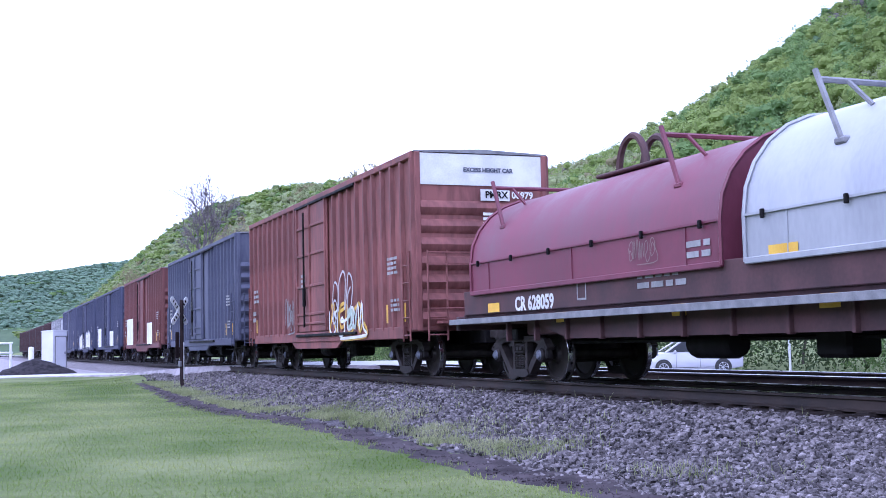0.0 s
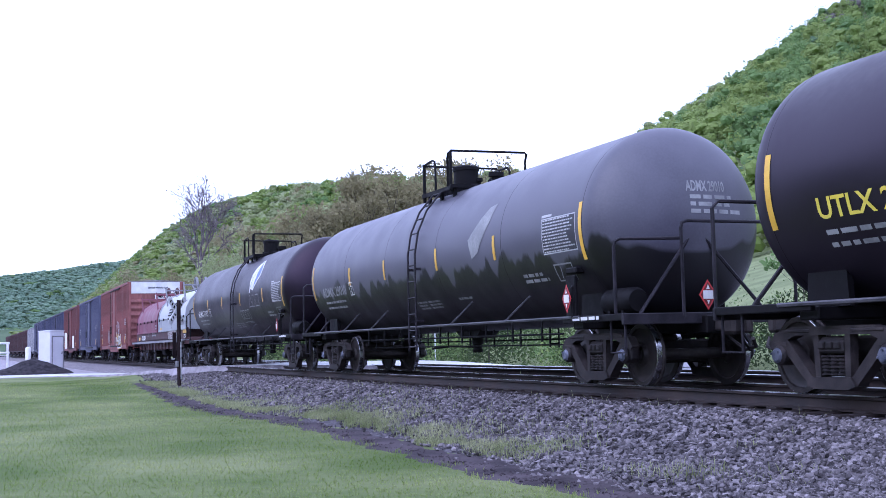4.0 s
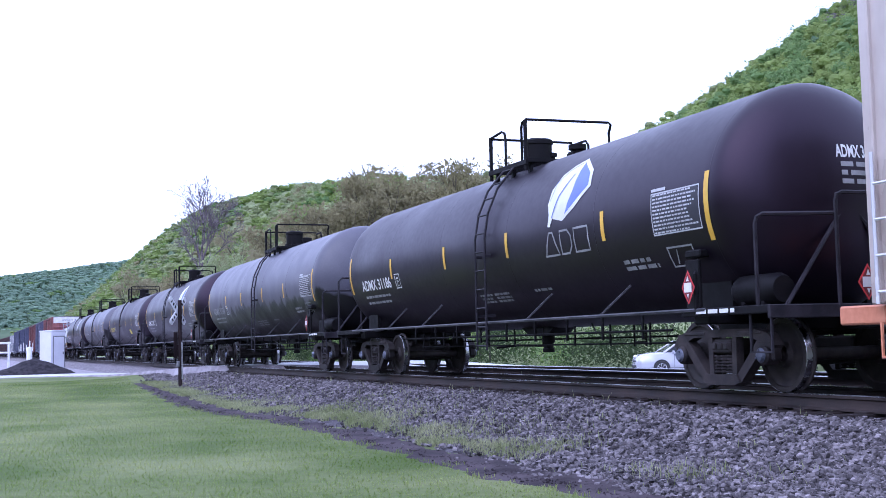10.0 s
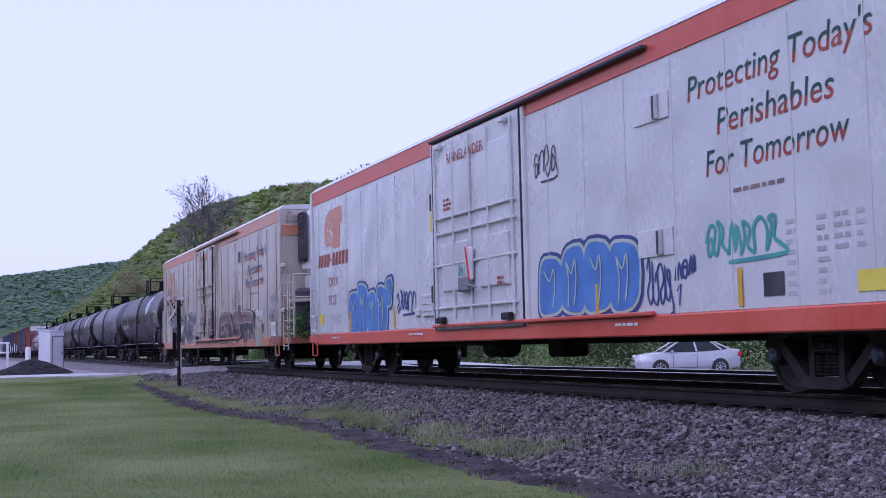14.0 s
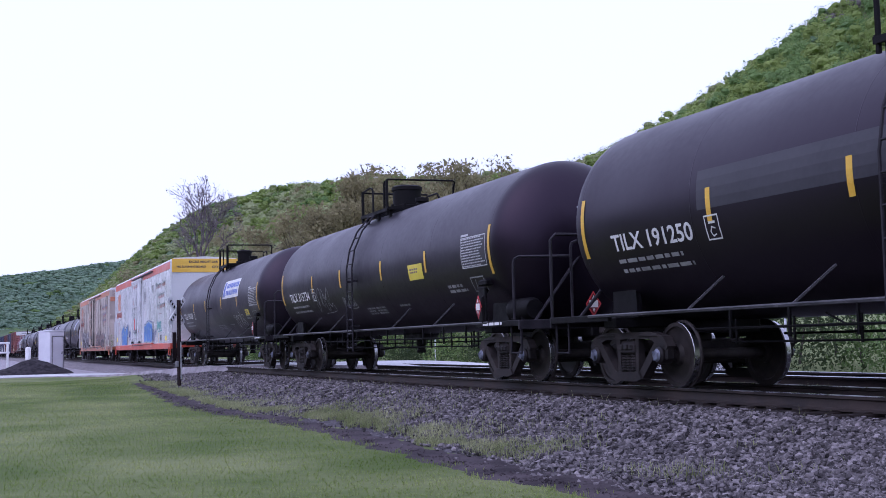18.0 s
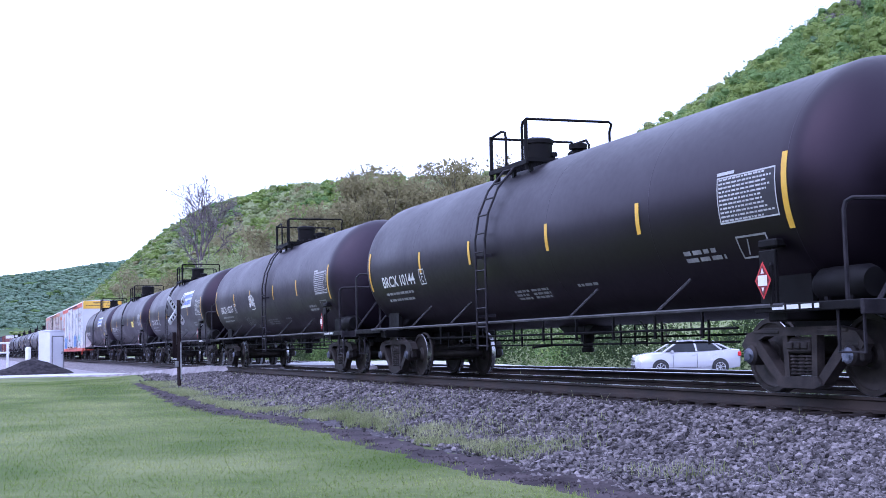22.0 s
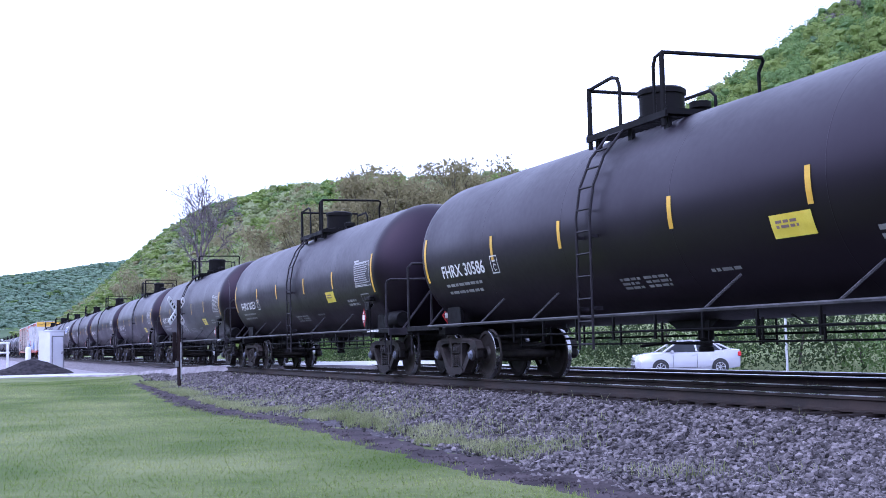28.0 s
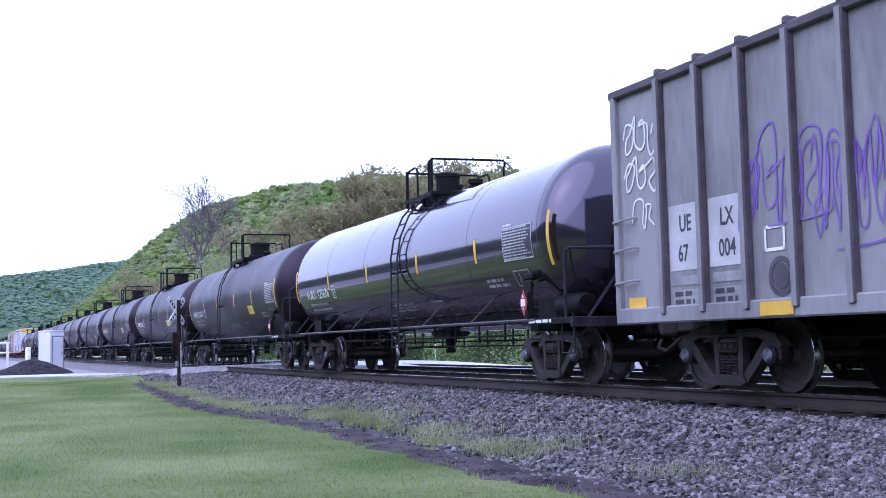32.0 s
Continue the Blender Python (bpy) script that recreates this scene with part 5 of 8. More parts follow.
def wildstyle(car, u, v, width, h, mats, to, seed, n=5, label="", w=0.007):
    """Sharp interlocked letters: crossing bars with a black edge, a pale gap and a two-colour filling."""
    r = random.Random(seed)
    cell = width / n
    bars_of = []
    for k in range(n):
        c = u - cell * (k + 0.5)
        x = [c + cell * q for q in (0.42, 0.12, -0.2, -0.46)]
        lo, hi = v + 0.1 * h, v + h * r.uniform(0.82, 1.0)
        mid = v + h * r.uniform(0.42, 0.62)
        kinds = (((x[0], lo), (x[0] - 0.08, hi), (x[2], hi - 0.08), (x[2], mid), (x[1], mid - 0.05), (x[3], lo - 0.05)),
                 ((x[3], hi + 0.05), (x[0], hi - 0.1), (x[0] + 0.05, lo), (x[3], lo + 0.05), (x[2], lo + 0.2)),
                 ((x[0] + 0.08, lo - 0.08), (x[1], hi + 0.08), (x[3], lo), (x[2], mid), (x[0], mid - 0.1)),
                 ((x[3], hi), (x[1], hi + 0.06), (x[0], mid + 0.05), (x[2], mid - 0.05), (x[3], lo + 0.12), (x[1], lo), (x[0] + 0.1, lo + 0.05)),
                 ((x[0] + 0.12, hi - 0.05), (x[3] - 0.1, hi + 0.06), (x[1], hi - 0.02), (x[2], lo - 0.1)))
        bars_of.append([(a + r.uniform(-0.05, 0.05), b + r.uniform(-0.05, 0.05)) for a, b in kinds[(k + seed) % 5]])
    t = cell * 0.3
    edge = []
    m = 5 * n
    for i in range(m + 1):
        edge.append((u + 0.1 - (width + 0.2) * i / m, v + h * (1.0 + (0.1 if i % 2 else -0.06) + r.uniform(-0.05, 0.05))))
    low = [(a, v - 0.2 + 0.03 * math.sin(k * 1.7)) for k, (a, b) in enumerate(edge)]
    g = Geo()
    vs = [to(a, b0 + (b1 - b0) * j / 3, w - 0.004) for (a, b1), (_, b0) in zip(edge, low) for j in range(4)]
    g.add(vs, [(4 * i + j, 4 * i + 4 + j, 4 * i + 5 + j, 4 * i + j + 1) for i in range(m) for j in range(3)])
    part("graffiti", g.mesh("graffiti", mats[0], 0, False), None, car, label)
    part("graffiti", stroke(Geo(), edge, 0.06, to, w).mesh("graffiti", mats[4], 0, False), None, car)
    for k, pts in enumerate(bars_of):
        for width_now, mat, z in ((t + 0.11, mats[4], 0.004), (t + 0.05, mats[1], 0.009), (t, mats[2], 0.014)):
            part("graffiti", stroke(Geo(), pts, width_now, to, w + z + 0.0007 * k).mesh("graffiti", mat, 0, False), None, car)
        low_pts = [(a, v + (b - v) * 0.55) for a, b in pts]
        part("graffiti", stroke(Geo(), low_pts[1:4], t * 0.6, to, w + 0.024).mesh("graffiti", mats[3], 0, False), None, car)
        part("graffiti", stroke(Geo(), [(a + 0.05, b + 0.03) for a, b in pts], 0.024, to, w + 0.032).mesh("graffiti", mats[4], 0, False), None, car)


def notice(car, u, v, rows, width, h, to, mat, r=None, w=0.006, gap=1.7):
    """One block of writing too small to read."""
    return part("small_lettering", bars(Geo(), u, v, rows, width, h, to, r, w, gap).mesh("small_lettering", mat, 0, False), None, car)


# ---- tank cars ----


def shell_geo():
    prof = [(0.0, -8.35)]
    for k in range(1, 13):
        a = k / 12 * math.pi / 2
        prof.append((1.5 * math.sin(a), -7.6 - 0.75 * math.cos(a)))
    for y in np.linspace(-7.4, 7.4, 9):
        prof.append((1.5, float(y)))
    for k in range(12, 0, -1):
        a = k / 12 * math.pi / 2
        prof.append((1.5 * math.sin(a), 7.6 + 0.75 * math.cos(a)))
    prof.append((0.0, 8.35))
    return Geo().lathe(prof, (0, 0, Z_TANK), "y", 72)


def ladder_geo():
    g = Geo()
    path = [(-1.60, 0.55), (-1.60, 2.5), (-1.52, 2.95), (-1.32, 3.4), (-1.02, 3.75), (-0.85, 3.88)]
    for y in (-0.21, 0.21):
        g.tube([(x, y, z) for x, z in path], 0.02, 6)
    lens = [0]
    for (a, b), (c, d) in zip(path, path[1:]):
        lens.append(lens[-1] + math.hypot(c - a, d - b))
    s = 0.08
    while s < lens[-1]:
        x, z = np.interp(s, lens, [p[0] for p in path]), np.interp(s, lens, [p[1] for p in path])
        g.tube([(x, -0.21, z), (x, 0.21, z)], 0.016, 5)
        s += 0.33
    for z in (1.15, 2.2):
        for y in (-0.21, 0.21):
            g.box((-1.52, y, z), (0.18, 0.03, 0.05))
    return g


def platform_geo():
    g = Geo()
    for k in range(13):
        g.box((-0.74, 0.24 + k * 0.125, 0), (0.46, 0.03, 0.035))
    for x in (-0.97, -0.5):
        g.box((x, 0.99, 0), (0.05, 1.62, 0.08))
    for y in (0.2, 1.78):
        g.box((-0.1, y, 0.03), (1.75, 0.05, 0.07))
    for y in (0.3, 1.0, 1.7):
        g.box((-0.85, y, -0.12), (0.06, 0.08, 0.24))
    return g


def railing_geo():
    """A low rail round the front corners and a tall hoop across the rear of the walkway."""
    g = Geo()
    r = 0.024
    g.tube([(-0.95, 1.76, -0.14), (-0.95, 1.76, 0.68)], r * 1.5, 6)
    g.tube([(-0.95, 1.76, 0.66), (-0.95, 1.26, 0.70), (-0.95, 1.14, 0.66), (-0.95, 1.1, 0.55), (-0.95, 1.1, 0)], r)
    g.tube([(-0.95, 1.76, 0.65), (0.75, 1.76, 0.65), (0.75, 1.76, 0.0)], r)
    g.tube([(0.75, 1.76, 0.6), (0.75, 1.2, 0.6), (0.75, 1.1, 0.5), (0.75, 1.1, 0)], r)
    g.tube([(-0.95, 0.26, -0.14), (-0.95, 0.26, 0.74)], r * 1.5, 6)
    g.tube([(-0.95, 0.42, 0), (-0.95, 0.42, 0.62), (-0.95, 0.38, 0.72), (-0.93, 0.28, 0.76), (0.68, 0.2, 0.76), (0.75, 0.24, 0.73), (0.75, 0.32, 0.6), (0.75, 0.32, 0.05)], r)
    return g


def manway_geo():
    g = Geo()
    g.lathe([(0.27, -0.05), (0.27, 0.10), (0.3, 0.11), (0.3, 0.16), (0.27, 0.17), (0.27, 0.5), (0.29, 0.51), (0.29, 0.58), (0.25, 0.61), (0.0, 0.62)], (0, 0, 0), "z", 26)
    for k in range(6):
        a = k * math.tau / 6
        g.box((0.29 * math.cos(a), 0.29 * math.sin(a), 0.14), (0.06, 0.06, 0.12), 0.01)
    g.box((-0.05, 0.08, 0.63), (0.14, 0.16, 0.05), 0.02)
    g.box((0.0, 0.4, 0.06), (0.35, 0.3, 0.14), 0.03)
    return g


def valve_pieces():
    return [Geo().lathe([(0.2, 0), (0.2, 0.16), (0.17, 0.2), (0.0, 0.22)], (0, 0.55, 0), "z", 16),
            Geo().lathe([(0.1, 0), (0.1, 0.2), (0.16, 0.21), (0.16, 0.3), (0.0, 0.33)], (0.1, 0.72, 0), "z", 12),
            Geo().lathe([(0.06, 0), (0.06, 0.3), (0.1, 0.31), (0.1, 0.38), (0.0, 0.4)], (-0.12, -0.72, 0), "z", 10),
            Geo().box((0, -0.62, 0.12), (0.3, 0.3, 0.22), 0.04),
            Geo().tube([(-0.4, -0.75, 0.1), (-0.1, -0.95, 0.25), (0.3, -0.95, 0.25), (0.45, -0.8, 0.05)], 0.04)]


def end_pieces():
    """The end platform (first) and what is bolted to it, beyond the rear truck (rear is -y)."""
    g = Geo().box((0, -8.45, 1.0), (2.95, 0.45, 0.07), 0.01)
    for k in range(9):
        g.box((0, -7.75 - k * 0.09, 1.03), (2.8, 0.03, 0.03))
    g.box((0, -8.1, 1.01), (0.1, 0.9, 0.03)).box((-1.2, -8.1, 1.01), (0.06, 0.9, 0.03)).box((1.2, -8.1, 1.01), (0.06, 0.9, 0.03))
    out = [("end_platform", g), ("edge_beam", Geo().box((0, -8.66, 0.97), (3.0, 0.06, 0.16), 0.01)), ("draft_sill", Geo().box((0, -7.2, 0.88), (0.42, 3.2, 0.26), 0.02)), ("bolster", Geo().box((0, -7.07, 0.93), (2.7, 0.34, 0.16), 0.02))]
    for x in (-1, 1):
        out.append(("side_beam", Geo().box((x * 1.46, -7.75, 1.0), (0.07, 1.8, 0.10), 0.01)))
        out.append(("saddle", Geo().prism([(-7.4, 1.0), (-6.7, 1.0), (-6.75, 1.75), (-7.35, 1.75)], x * 1.05 - 0.04, x * 1.05 + 0.04)))
    out.append(("corner_rail", Geo().tube([(-1.45, -8.4, 1.0), (-1.45, -8.4, 2.0), (-1.43, -8.41, 2.08), (-1.36, -8.43, 2.12), (-0.5, -8.66, 2.12)], 0.026)))
    out.append(("end_railing", Geo().tube([(-0.5, -8.68, 0.98), (-0.5, -8.68, 2.26), (-0.48, -8.68, 2.34), (-0.4, -8.68, 2.37), (1.36, -8.68, 2.37), (1.45, -8.68, 2.28), (1.45, -8.68, 0.98)], 0.026)))
    out.append(("diagonal_brace", Geo().tube([(-1.1, -8.45, 1.02), (-0.1, -8.3, 2.2)], 0.028)))
    out.append(("diagonal_brace", Geo().tube([(1.1, -8.45, 1.02), (0.1, -8.3, 2.2)], 0.028)))
    out.append(("bracket", Geo().tube([(-1.5, -7.2, 1.03), (-1.5, -7.2, 1.48), (-1.34, -7.04, 1.62)], 0.03)))
    for x in (-1.42, 1.42):
        out.append(("step", Geo().tube([(x, -8.6, 1.0), (x, -8.6, 0.5), (x, -8.2, 0.5), (x, -8.2, 1.0)], 0.02)))
    out.append(("hose", Geo().tube([(0.35, -8.7, 0.9), (0.4, -8.95, 0.6), (0.3, -9.1, 0.5), (0.12, -9.2, 0.62)], 0.026)))
    return [(k, v.mesh(k, DUSTIRON if k in ("end_railing", "corner_rail", "diagonal_brace", "step", "edge_beam") else IRON)) for k, v in out]


def rigging_geo():
    g = Geo()
    g.tube([(-0.85, -5.6, 0.80), (-0.85, 5.6, 0.80)], 0.018)
    g.tube([(-0.55, -5.2, 0.62), (-0.55, 5.2, 0.62)], 0.014)
    g.tube([(0.6, -5.6, 0.72), (0.6, 5.6, 0.72)], 0.018)
    for k in range(9):
        y = -4.8 + k * 1.2
        g.box((-0.85, y, 0.86), (0.03, 0.04, 0.36))
        g.box((-0.55, y + 0.3, 0.76), (0.025, 0.03, 0.34))
    for y in (-3.4, 2.6):
        g.tube([(-0.85, y, 0.8), (-0.55, y + 0.7, 0.95)], 0.014)
    return g


def outlet_geo():
    g = Geo()
    g.prism([(-0.8, 1.0), (-0.35, 0.78), (0.35, 0.78), (0.8, 1.0)], -0.22, 0.22)
    g.lathe([(0.12, 0.78), (0.12, 0.66), (0.09, 0.64), (0.09, 0.56), (0.11, 0.55), (0.11, 0.48), (0, 0.48)], (0, 0, 0), "z", 14)
    g.tube([(0, 0, 0.6), (-0.5, 0.3, 0.62), (-0.9, 0.35, 0.58)], 0.022)
    return g


def brake_gear_geo():
    """Air reservoir, hand brake and pipes at one end."""
    g = Geo()
    g.lathe([(0, -0.42), (0.16, -0.42), (0.2, -0.34), (0.2, 0.34), (0.16, 0.42), (0, 0.42)], (-1.05, -7.95, 1.24), "y", 18)
    g.box((-1.05, -7.75, 1.05), (0.3, 0.06, 0.12))
    g.box((-1.05, -8.15, 1.05), (0.3, 0.06, 0.12))
    return g


SEAM = Geo().lathe([(1.499, -0.012), (1.5012, -0.006), (1.5012, 0.006), (1.499, 0.012)], (0, 0, Z_TANK), "y", 72).mesh("weld_seam", TANK_BLACK)
STRIP_TALL = fill(Geo(), 0.05, -0.05, 1.88, 2.76, on_tank).mesh("stripe", YELLOW, 0, False)
STRIP_LOW = fill(Geo(), 0.05, -0.05, 2.11, 2.54, on_tank).mesh("stripe", YELLOW, 0, False)
BRACE = Geo().tube([(-1.5, 0.2, 1.03), (-1.2, -0.2, 1.45)], 0.02, 5).mesh("brace", SIDEGREY)
PLACARD = {}


def placard_mesh(to, u, v, key):
    if key not in PLACARD:
        g = Geo()
        g.k = 0
        poly_on(g, [(u + 0.15, v), (u, v + 0.22), (u - 0.15, v), (u, v - 0.22)], to, 0.03)
        g.k = 2
        poly_on(g, [(u + 0.125, v), (u, v + 0.185), (u - 0.125, v), (u, v - 0.185)], to, 0.034)
        g.k = 1
        fill(g, u + 0.085, u - 0.085, v - 0.06, v + 0.06, to, 0.038)
        poly_on(g, [(u + 0.03, v + 0.08), (u - 0.03, v + 0.08), (u, v + 0.15)], to, 0.038)
        poly_on(g, [(u + 0.025, v - 0.08), (u - 0.025, v - 0.08), (u, v - 0.14)], to, 0.038)
        PLACARD[key] = g.mesh("placard", [RED, WHITE, DARKRED], 0, False)
    return PLACARD[key]


def tank_base(shell_mat, label):
    car = thing("tank_car", pose(0, -2000, 0), label, "tank car", "tank cars of the train")
    part("tank", shell_geo(), shell_mat, car)
    for y in (-7.55, -4.6, -1.5, 1.6, 4.65, 7.55):
        part("weld_seam", SEAM, None, car, m=pose(0, y, 0))
    part("ladder", ladder_geo(), DUSTIRON, car, m=pose(0, 0.9, 0))
    part("ladder", ladder_geo(), IRON, car, m=pose(0, 0.9, 0, 0, 0, 180))
    pf = part("walkway", platform_geo(), IRON, car, m=pose(0, 0.0, 3.82))
    part("railing", railing_geo(), IRON, pf)
    part("manway", manway_geo(), IRON, car, m=pose(0, 1.72, 3.88))
    for v in valve_pieces():
        part("valve", v, IRON, car, m=pose(0.1, 0.85, 3.84, 0, 0, 180))
    for s in (0, 180):
        e = part("end_platform", END_PIECES[0][1], None, car, m=pose(0, 0, 0, 0, 0, s))
        for k, me in END_PIECES[1:]:
            part(k, me, None, e)
    part("brake_rigging", rigging_geo(), IRON, car)
    part("outlet_valve", outlet_geo(), IRON, car)
    part("air_reservoir", brake_gear_geo(), IRON, car)
    for x in (-1, 1):
        part("side_rail", Geo().tube([(x * 1.5, -7.4, 1.03), (x * 1.5, 7.4, 1.03)], 0.026, 6), SIDEGREY, car)
        for y in (4.6, 2.5, -2.4, -4.9):
            part("brace", BRACE, None, car, m=pose(0, y, 0, 0, 0, 0 if x < 0 else 180))
    trucks(car, 7.07)
    couplers(car, 8.45)
    return car


END_PIECES = end_pieces()

# marks of each tank car


def tank_marks(car, marks, strips=(7.5, 4.25, 1.67, -1.5, -4.3, -7.5), placards=True, mat=WHITE, at=6.72):
    if strips:
        for k, y in enumerate(strips):
            me = STRIP_TALL if k in (0, 5) else STRIP_LOW
            part("stripe", me, None, car, "yellow reflective stripe", pose(0, y, 0))
    if placards:
        part("placard", placard_mesh(on_wall(1.53), -7.12, 1.32, "side"), None, car, "red and white diamond placard")
        part("placard", placard_mesh(on_end(-8.70), 0.12, 1.3, "end"), None, car, "red and white diamond placard")
    long = max(p[0] for p in flat_text(marks, 0.35, 0.008, 1.0)[0])
    word = marks.split(" ")
    tail = max(p[0] for p in flat_text(word[1], 0.35, 0.008, 1.0)[0]) / long
    for body, off in ((word[0], 0.0), (word[1], 1 - tail)):
        writing(car, body, at - 2.04 * off, 1.93, 0.33, mat, bold=0.006, narrow=2.04 / long * 0.35 / 0.33, name="reporting_mark")
        writing(car, body, 0.15 - 0.7 * off, 2.86, 0.22, mat, to=on_head, narrow=0.72 / long * 1.55, name="reporting_mark")
    notice(car, at - 0.04, 1.74, 2, 1.9, 0.058, on_tank, DIMWHITE, random.Random(len(marks)), gap=2.6)
    notice(car, 0.1, 2.74, 3, 0.95, 0.06, on_head, DIMWHITE, gap=1.8)
    g = frame_of(Geo(), at - 2.34, at - 2.64, 1.88, 2.20, 0.02, on_tank)
    fill(g, at - 2.42, at - 2.56, 2.09, 2.12, on_tank)
    stroke(g, [(at - 2.54, 2.03), (at - 2.47, 2.05), (at - 2.44, 1.99), (at - 2.47, 1.93), (at - 2.54, 1.95)], 0.022, on_tank)
    part("plate_box", g.mesh("plate_box", WHITE, 0, False), None, car)
    # the stencil panel by the rear stripe
    g = Geo()
    fill(g, -6.2, -7.35, 2.05, 2.62, on_tank, 0.004)
    part("test_panel", g.mesh("test_panel", PATCH, 0, False), None, car)
    g = frame_of(Geo(), -6.2, -7.35, 2.05, 2.62, 0.018, on_tank)
    r = random.Random(11)
    for k in range(11):
        bars(g, -6.24, 2.575 - k * 0.05, 1, 1.08, 0.022, on_tank, r)
    fill(g, -6.2, -6.55, 2.64, 2.68, on_tank)
    part("small_lettering", g.mesh("small_lettering", PALEGREY, 0, False), None, car)
    g = frame_of(Geo(), -6.4, -7.0, 1.58, 1.88, 0.025, on_tank)
    stroke(g, [(-6.55, 1.64), (-6.62, 1.82)], 0.03, on_tank)
    part("plate_box", g.mesh("plate_box", DIMWHITE, 0, False), None, car)
    notice(car, -5.2, 1.72, 2, 0.9, 0.06, on_tank, DIMWHITE, r)
    notice(car, -2.0, 1.45, 1, 0.8, 0.05, on_tank, DIMWHITE, r)
    notice(car, 0.3, 1.46, 3, 0.55, 0.045, on_tank, DIMWHITE, r)
    notice(car, -0.35, 1.46, 3, 0.65, 0.045, on_tank, DIMWHITE, r)
    notice(car, -7.2, 0.98, 1, 0.9, 0.05, on_wall(1.51), WHITE, r)
    # bracket behind the placard
    part("placard_bracket", Geo().box((-1.46, -7.1, 1.36), (0.05, 0.3, 0.62), 0.01).box((-1.36, -7.08, 1.75), (0.2, 0.35, 0.1), 0.02), IRON, car)


def yellow_sign(car, u, v, s=0.42):
    g = Geo()
    g.k = 0
    fill(g, u + s, u - s, v - s * 0.36, v + s * 0.4, on_tank, 0.006)
    g.k = 1
    bars(g, u + s * 0.75, v + s * 0.12, 2, s * 1.4, 0.035, on_tank, w=0.010)
    part("warning_label", g.mesh("warning_label", [YELLOWSIGN, SPRAYBROWN], 0, False), None, car, "yellow warning label")


def leaf_mark(car):
    """A white and blue leaf-shaped emblem over three outlined blocks."""
    out = [(-3.72, 3.62), (-3.42, 3.52), (-3.16, 3.36), (-3.02, 3.1), (-3.03, 2.85), (-3.12, 2.66), (-3.10, 2.48), (-3.18, 2.47), (-3.24, 2.60), (-3.6, 2.53), (-3.95, 2.70), (-4.36, 3.0), (-4.22, 3.3)]
    part("emblem", poly_on(Geo(), out, on_tank, 0.006).mesh("emblem", WHITE, 0, False), None, car, "white and blue leaf emblem")
    blue_half = [(-3.74, 3.53), (-4.15, 3.26), (-4.27, 3.02), (-3.93, 2.78), (-3.66, 2.62), (-3.78, 3.0)]
    part("emblem", poly_on(Geo(), blue_half, on_tank, 0.010).mesh("emblem", LEAFBLUE, 0, False), None, car)
    g = stroke(stroke(Geo(), [(-3.24, 2.62), (-3.36, 2.95), (-3.62, 3.3)], 0.035, on_tank, 0.011), [(-3.72, 3.54), (-3.36, 3.42), (-3.12, 3.2), (-3.09, 2.9)], 0.02, on_tank, 0.011)
    part("emblem", g.mesh("emblem", LEAFBLUE, 0, False), None, car)
    g = Geo()
    t = 0.035
    stroke(g, [(-2.95, 2.02), (-3.13, 2.38), (-3.25, 2.38), (-3.42, 2.02), (-2.95, 2.02)], t, on_tank)
    stroke(g, [(-3.5, 2.02), (-3.5, 2.38), (-3.75, 2.38), (-3.86, 2.28), (-3.86, 2.12), (-3.75, 2.02), (-3.5, 2.02)], t, on_tank)
    stroke(g, [(-3.96, 2.02), (-3.96, 2.38), (-4.4, 2.38), (-4.4, 2.02), (-3.96, 2.02)], t, on_tank)
    part("emblem", g.mesh("emblem", DIMWHITE, 0, False), None, car)


def banner(car, u0, u1, v0, v1):
    g = Geo()
    g.k = 0
    fill(g, u0, u1, v0, v1, on_tank, 0.006)
    g.k = 1
    fill(g, u0 - 0.12, u0 - 0.4, v0 + 0.06, v1 - 0.06, on_tank, 0.010)
    r = random.Random(5)
    for k, y in enumerate((0.55, 0.16)):
        x = u0 - 0.55
        while x > u1 + 0.25:
            d = r.uniform(0.1, 0.22)
            fill(g, x, x - d, v0 + (v1 - v0) * y, v0 + (v1 - v0) * (y + 0.26), on_tank, 0.010)
            x -= d + 0.05
    part("banner", g.mesh("banner", [WHITE, BLUE], 0, False), None, car, "white banner with blue blocks")


def patches(car, rects):
    g = Geo()
    for a, b, c, d in rects:
        fill(g, a, b, c, d, on_tank, 0.0035)
    part("paint_patch", g.mesh("paint_patch", PATCH, 0, False), None, car, "grey repainted patch")


BASES = {"dull": tank_base(TANK_DULL, "faded black tank car with yellow stripes"),
         "black": tank_base(TANK_BLACK, "black tank car with yellow stripes and dark grimy trucks"),
         "grey": tank_base(TANK_GREY, "grey tank car stained with black run-down spills"),
         "gloss": tank_base(TANK_GLOSS, "glossy black tank car reflecting the bright sky")}
USED = set()


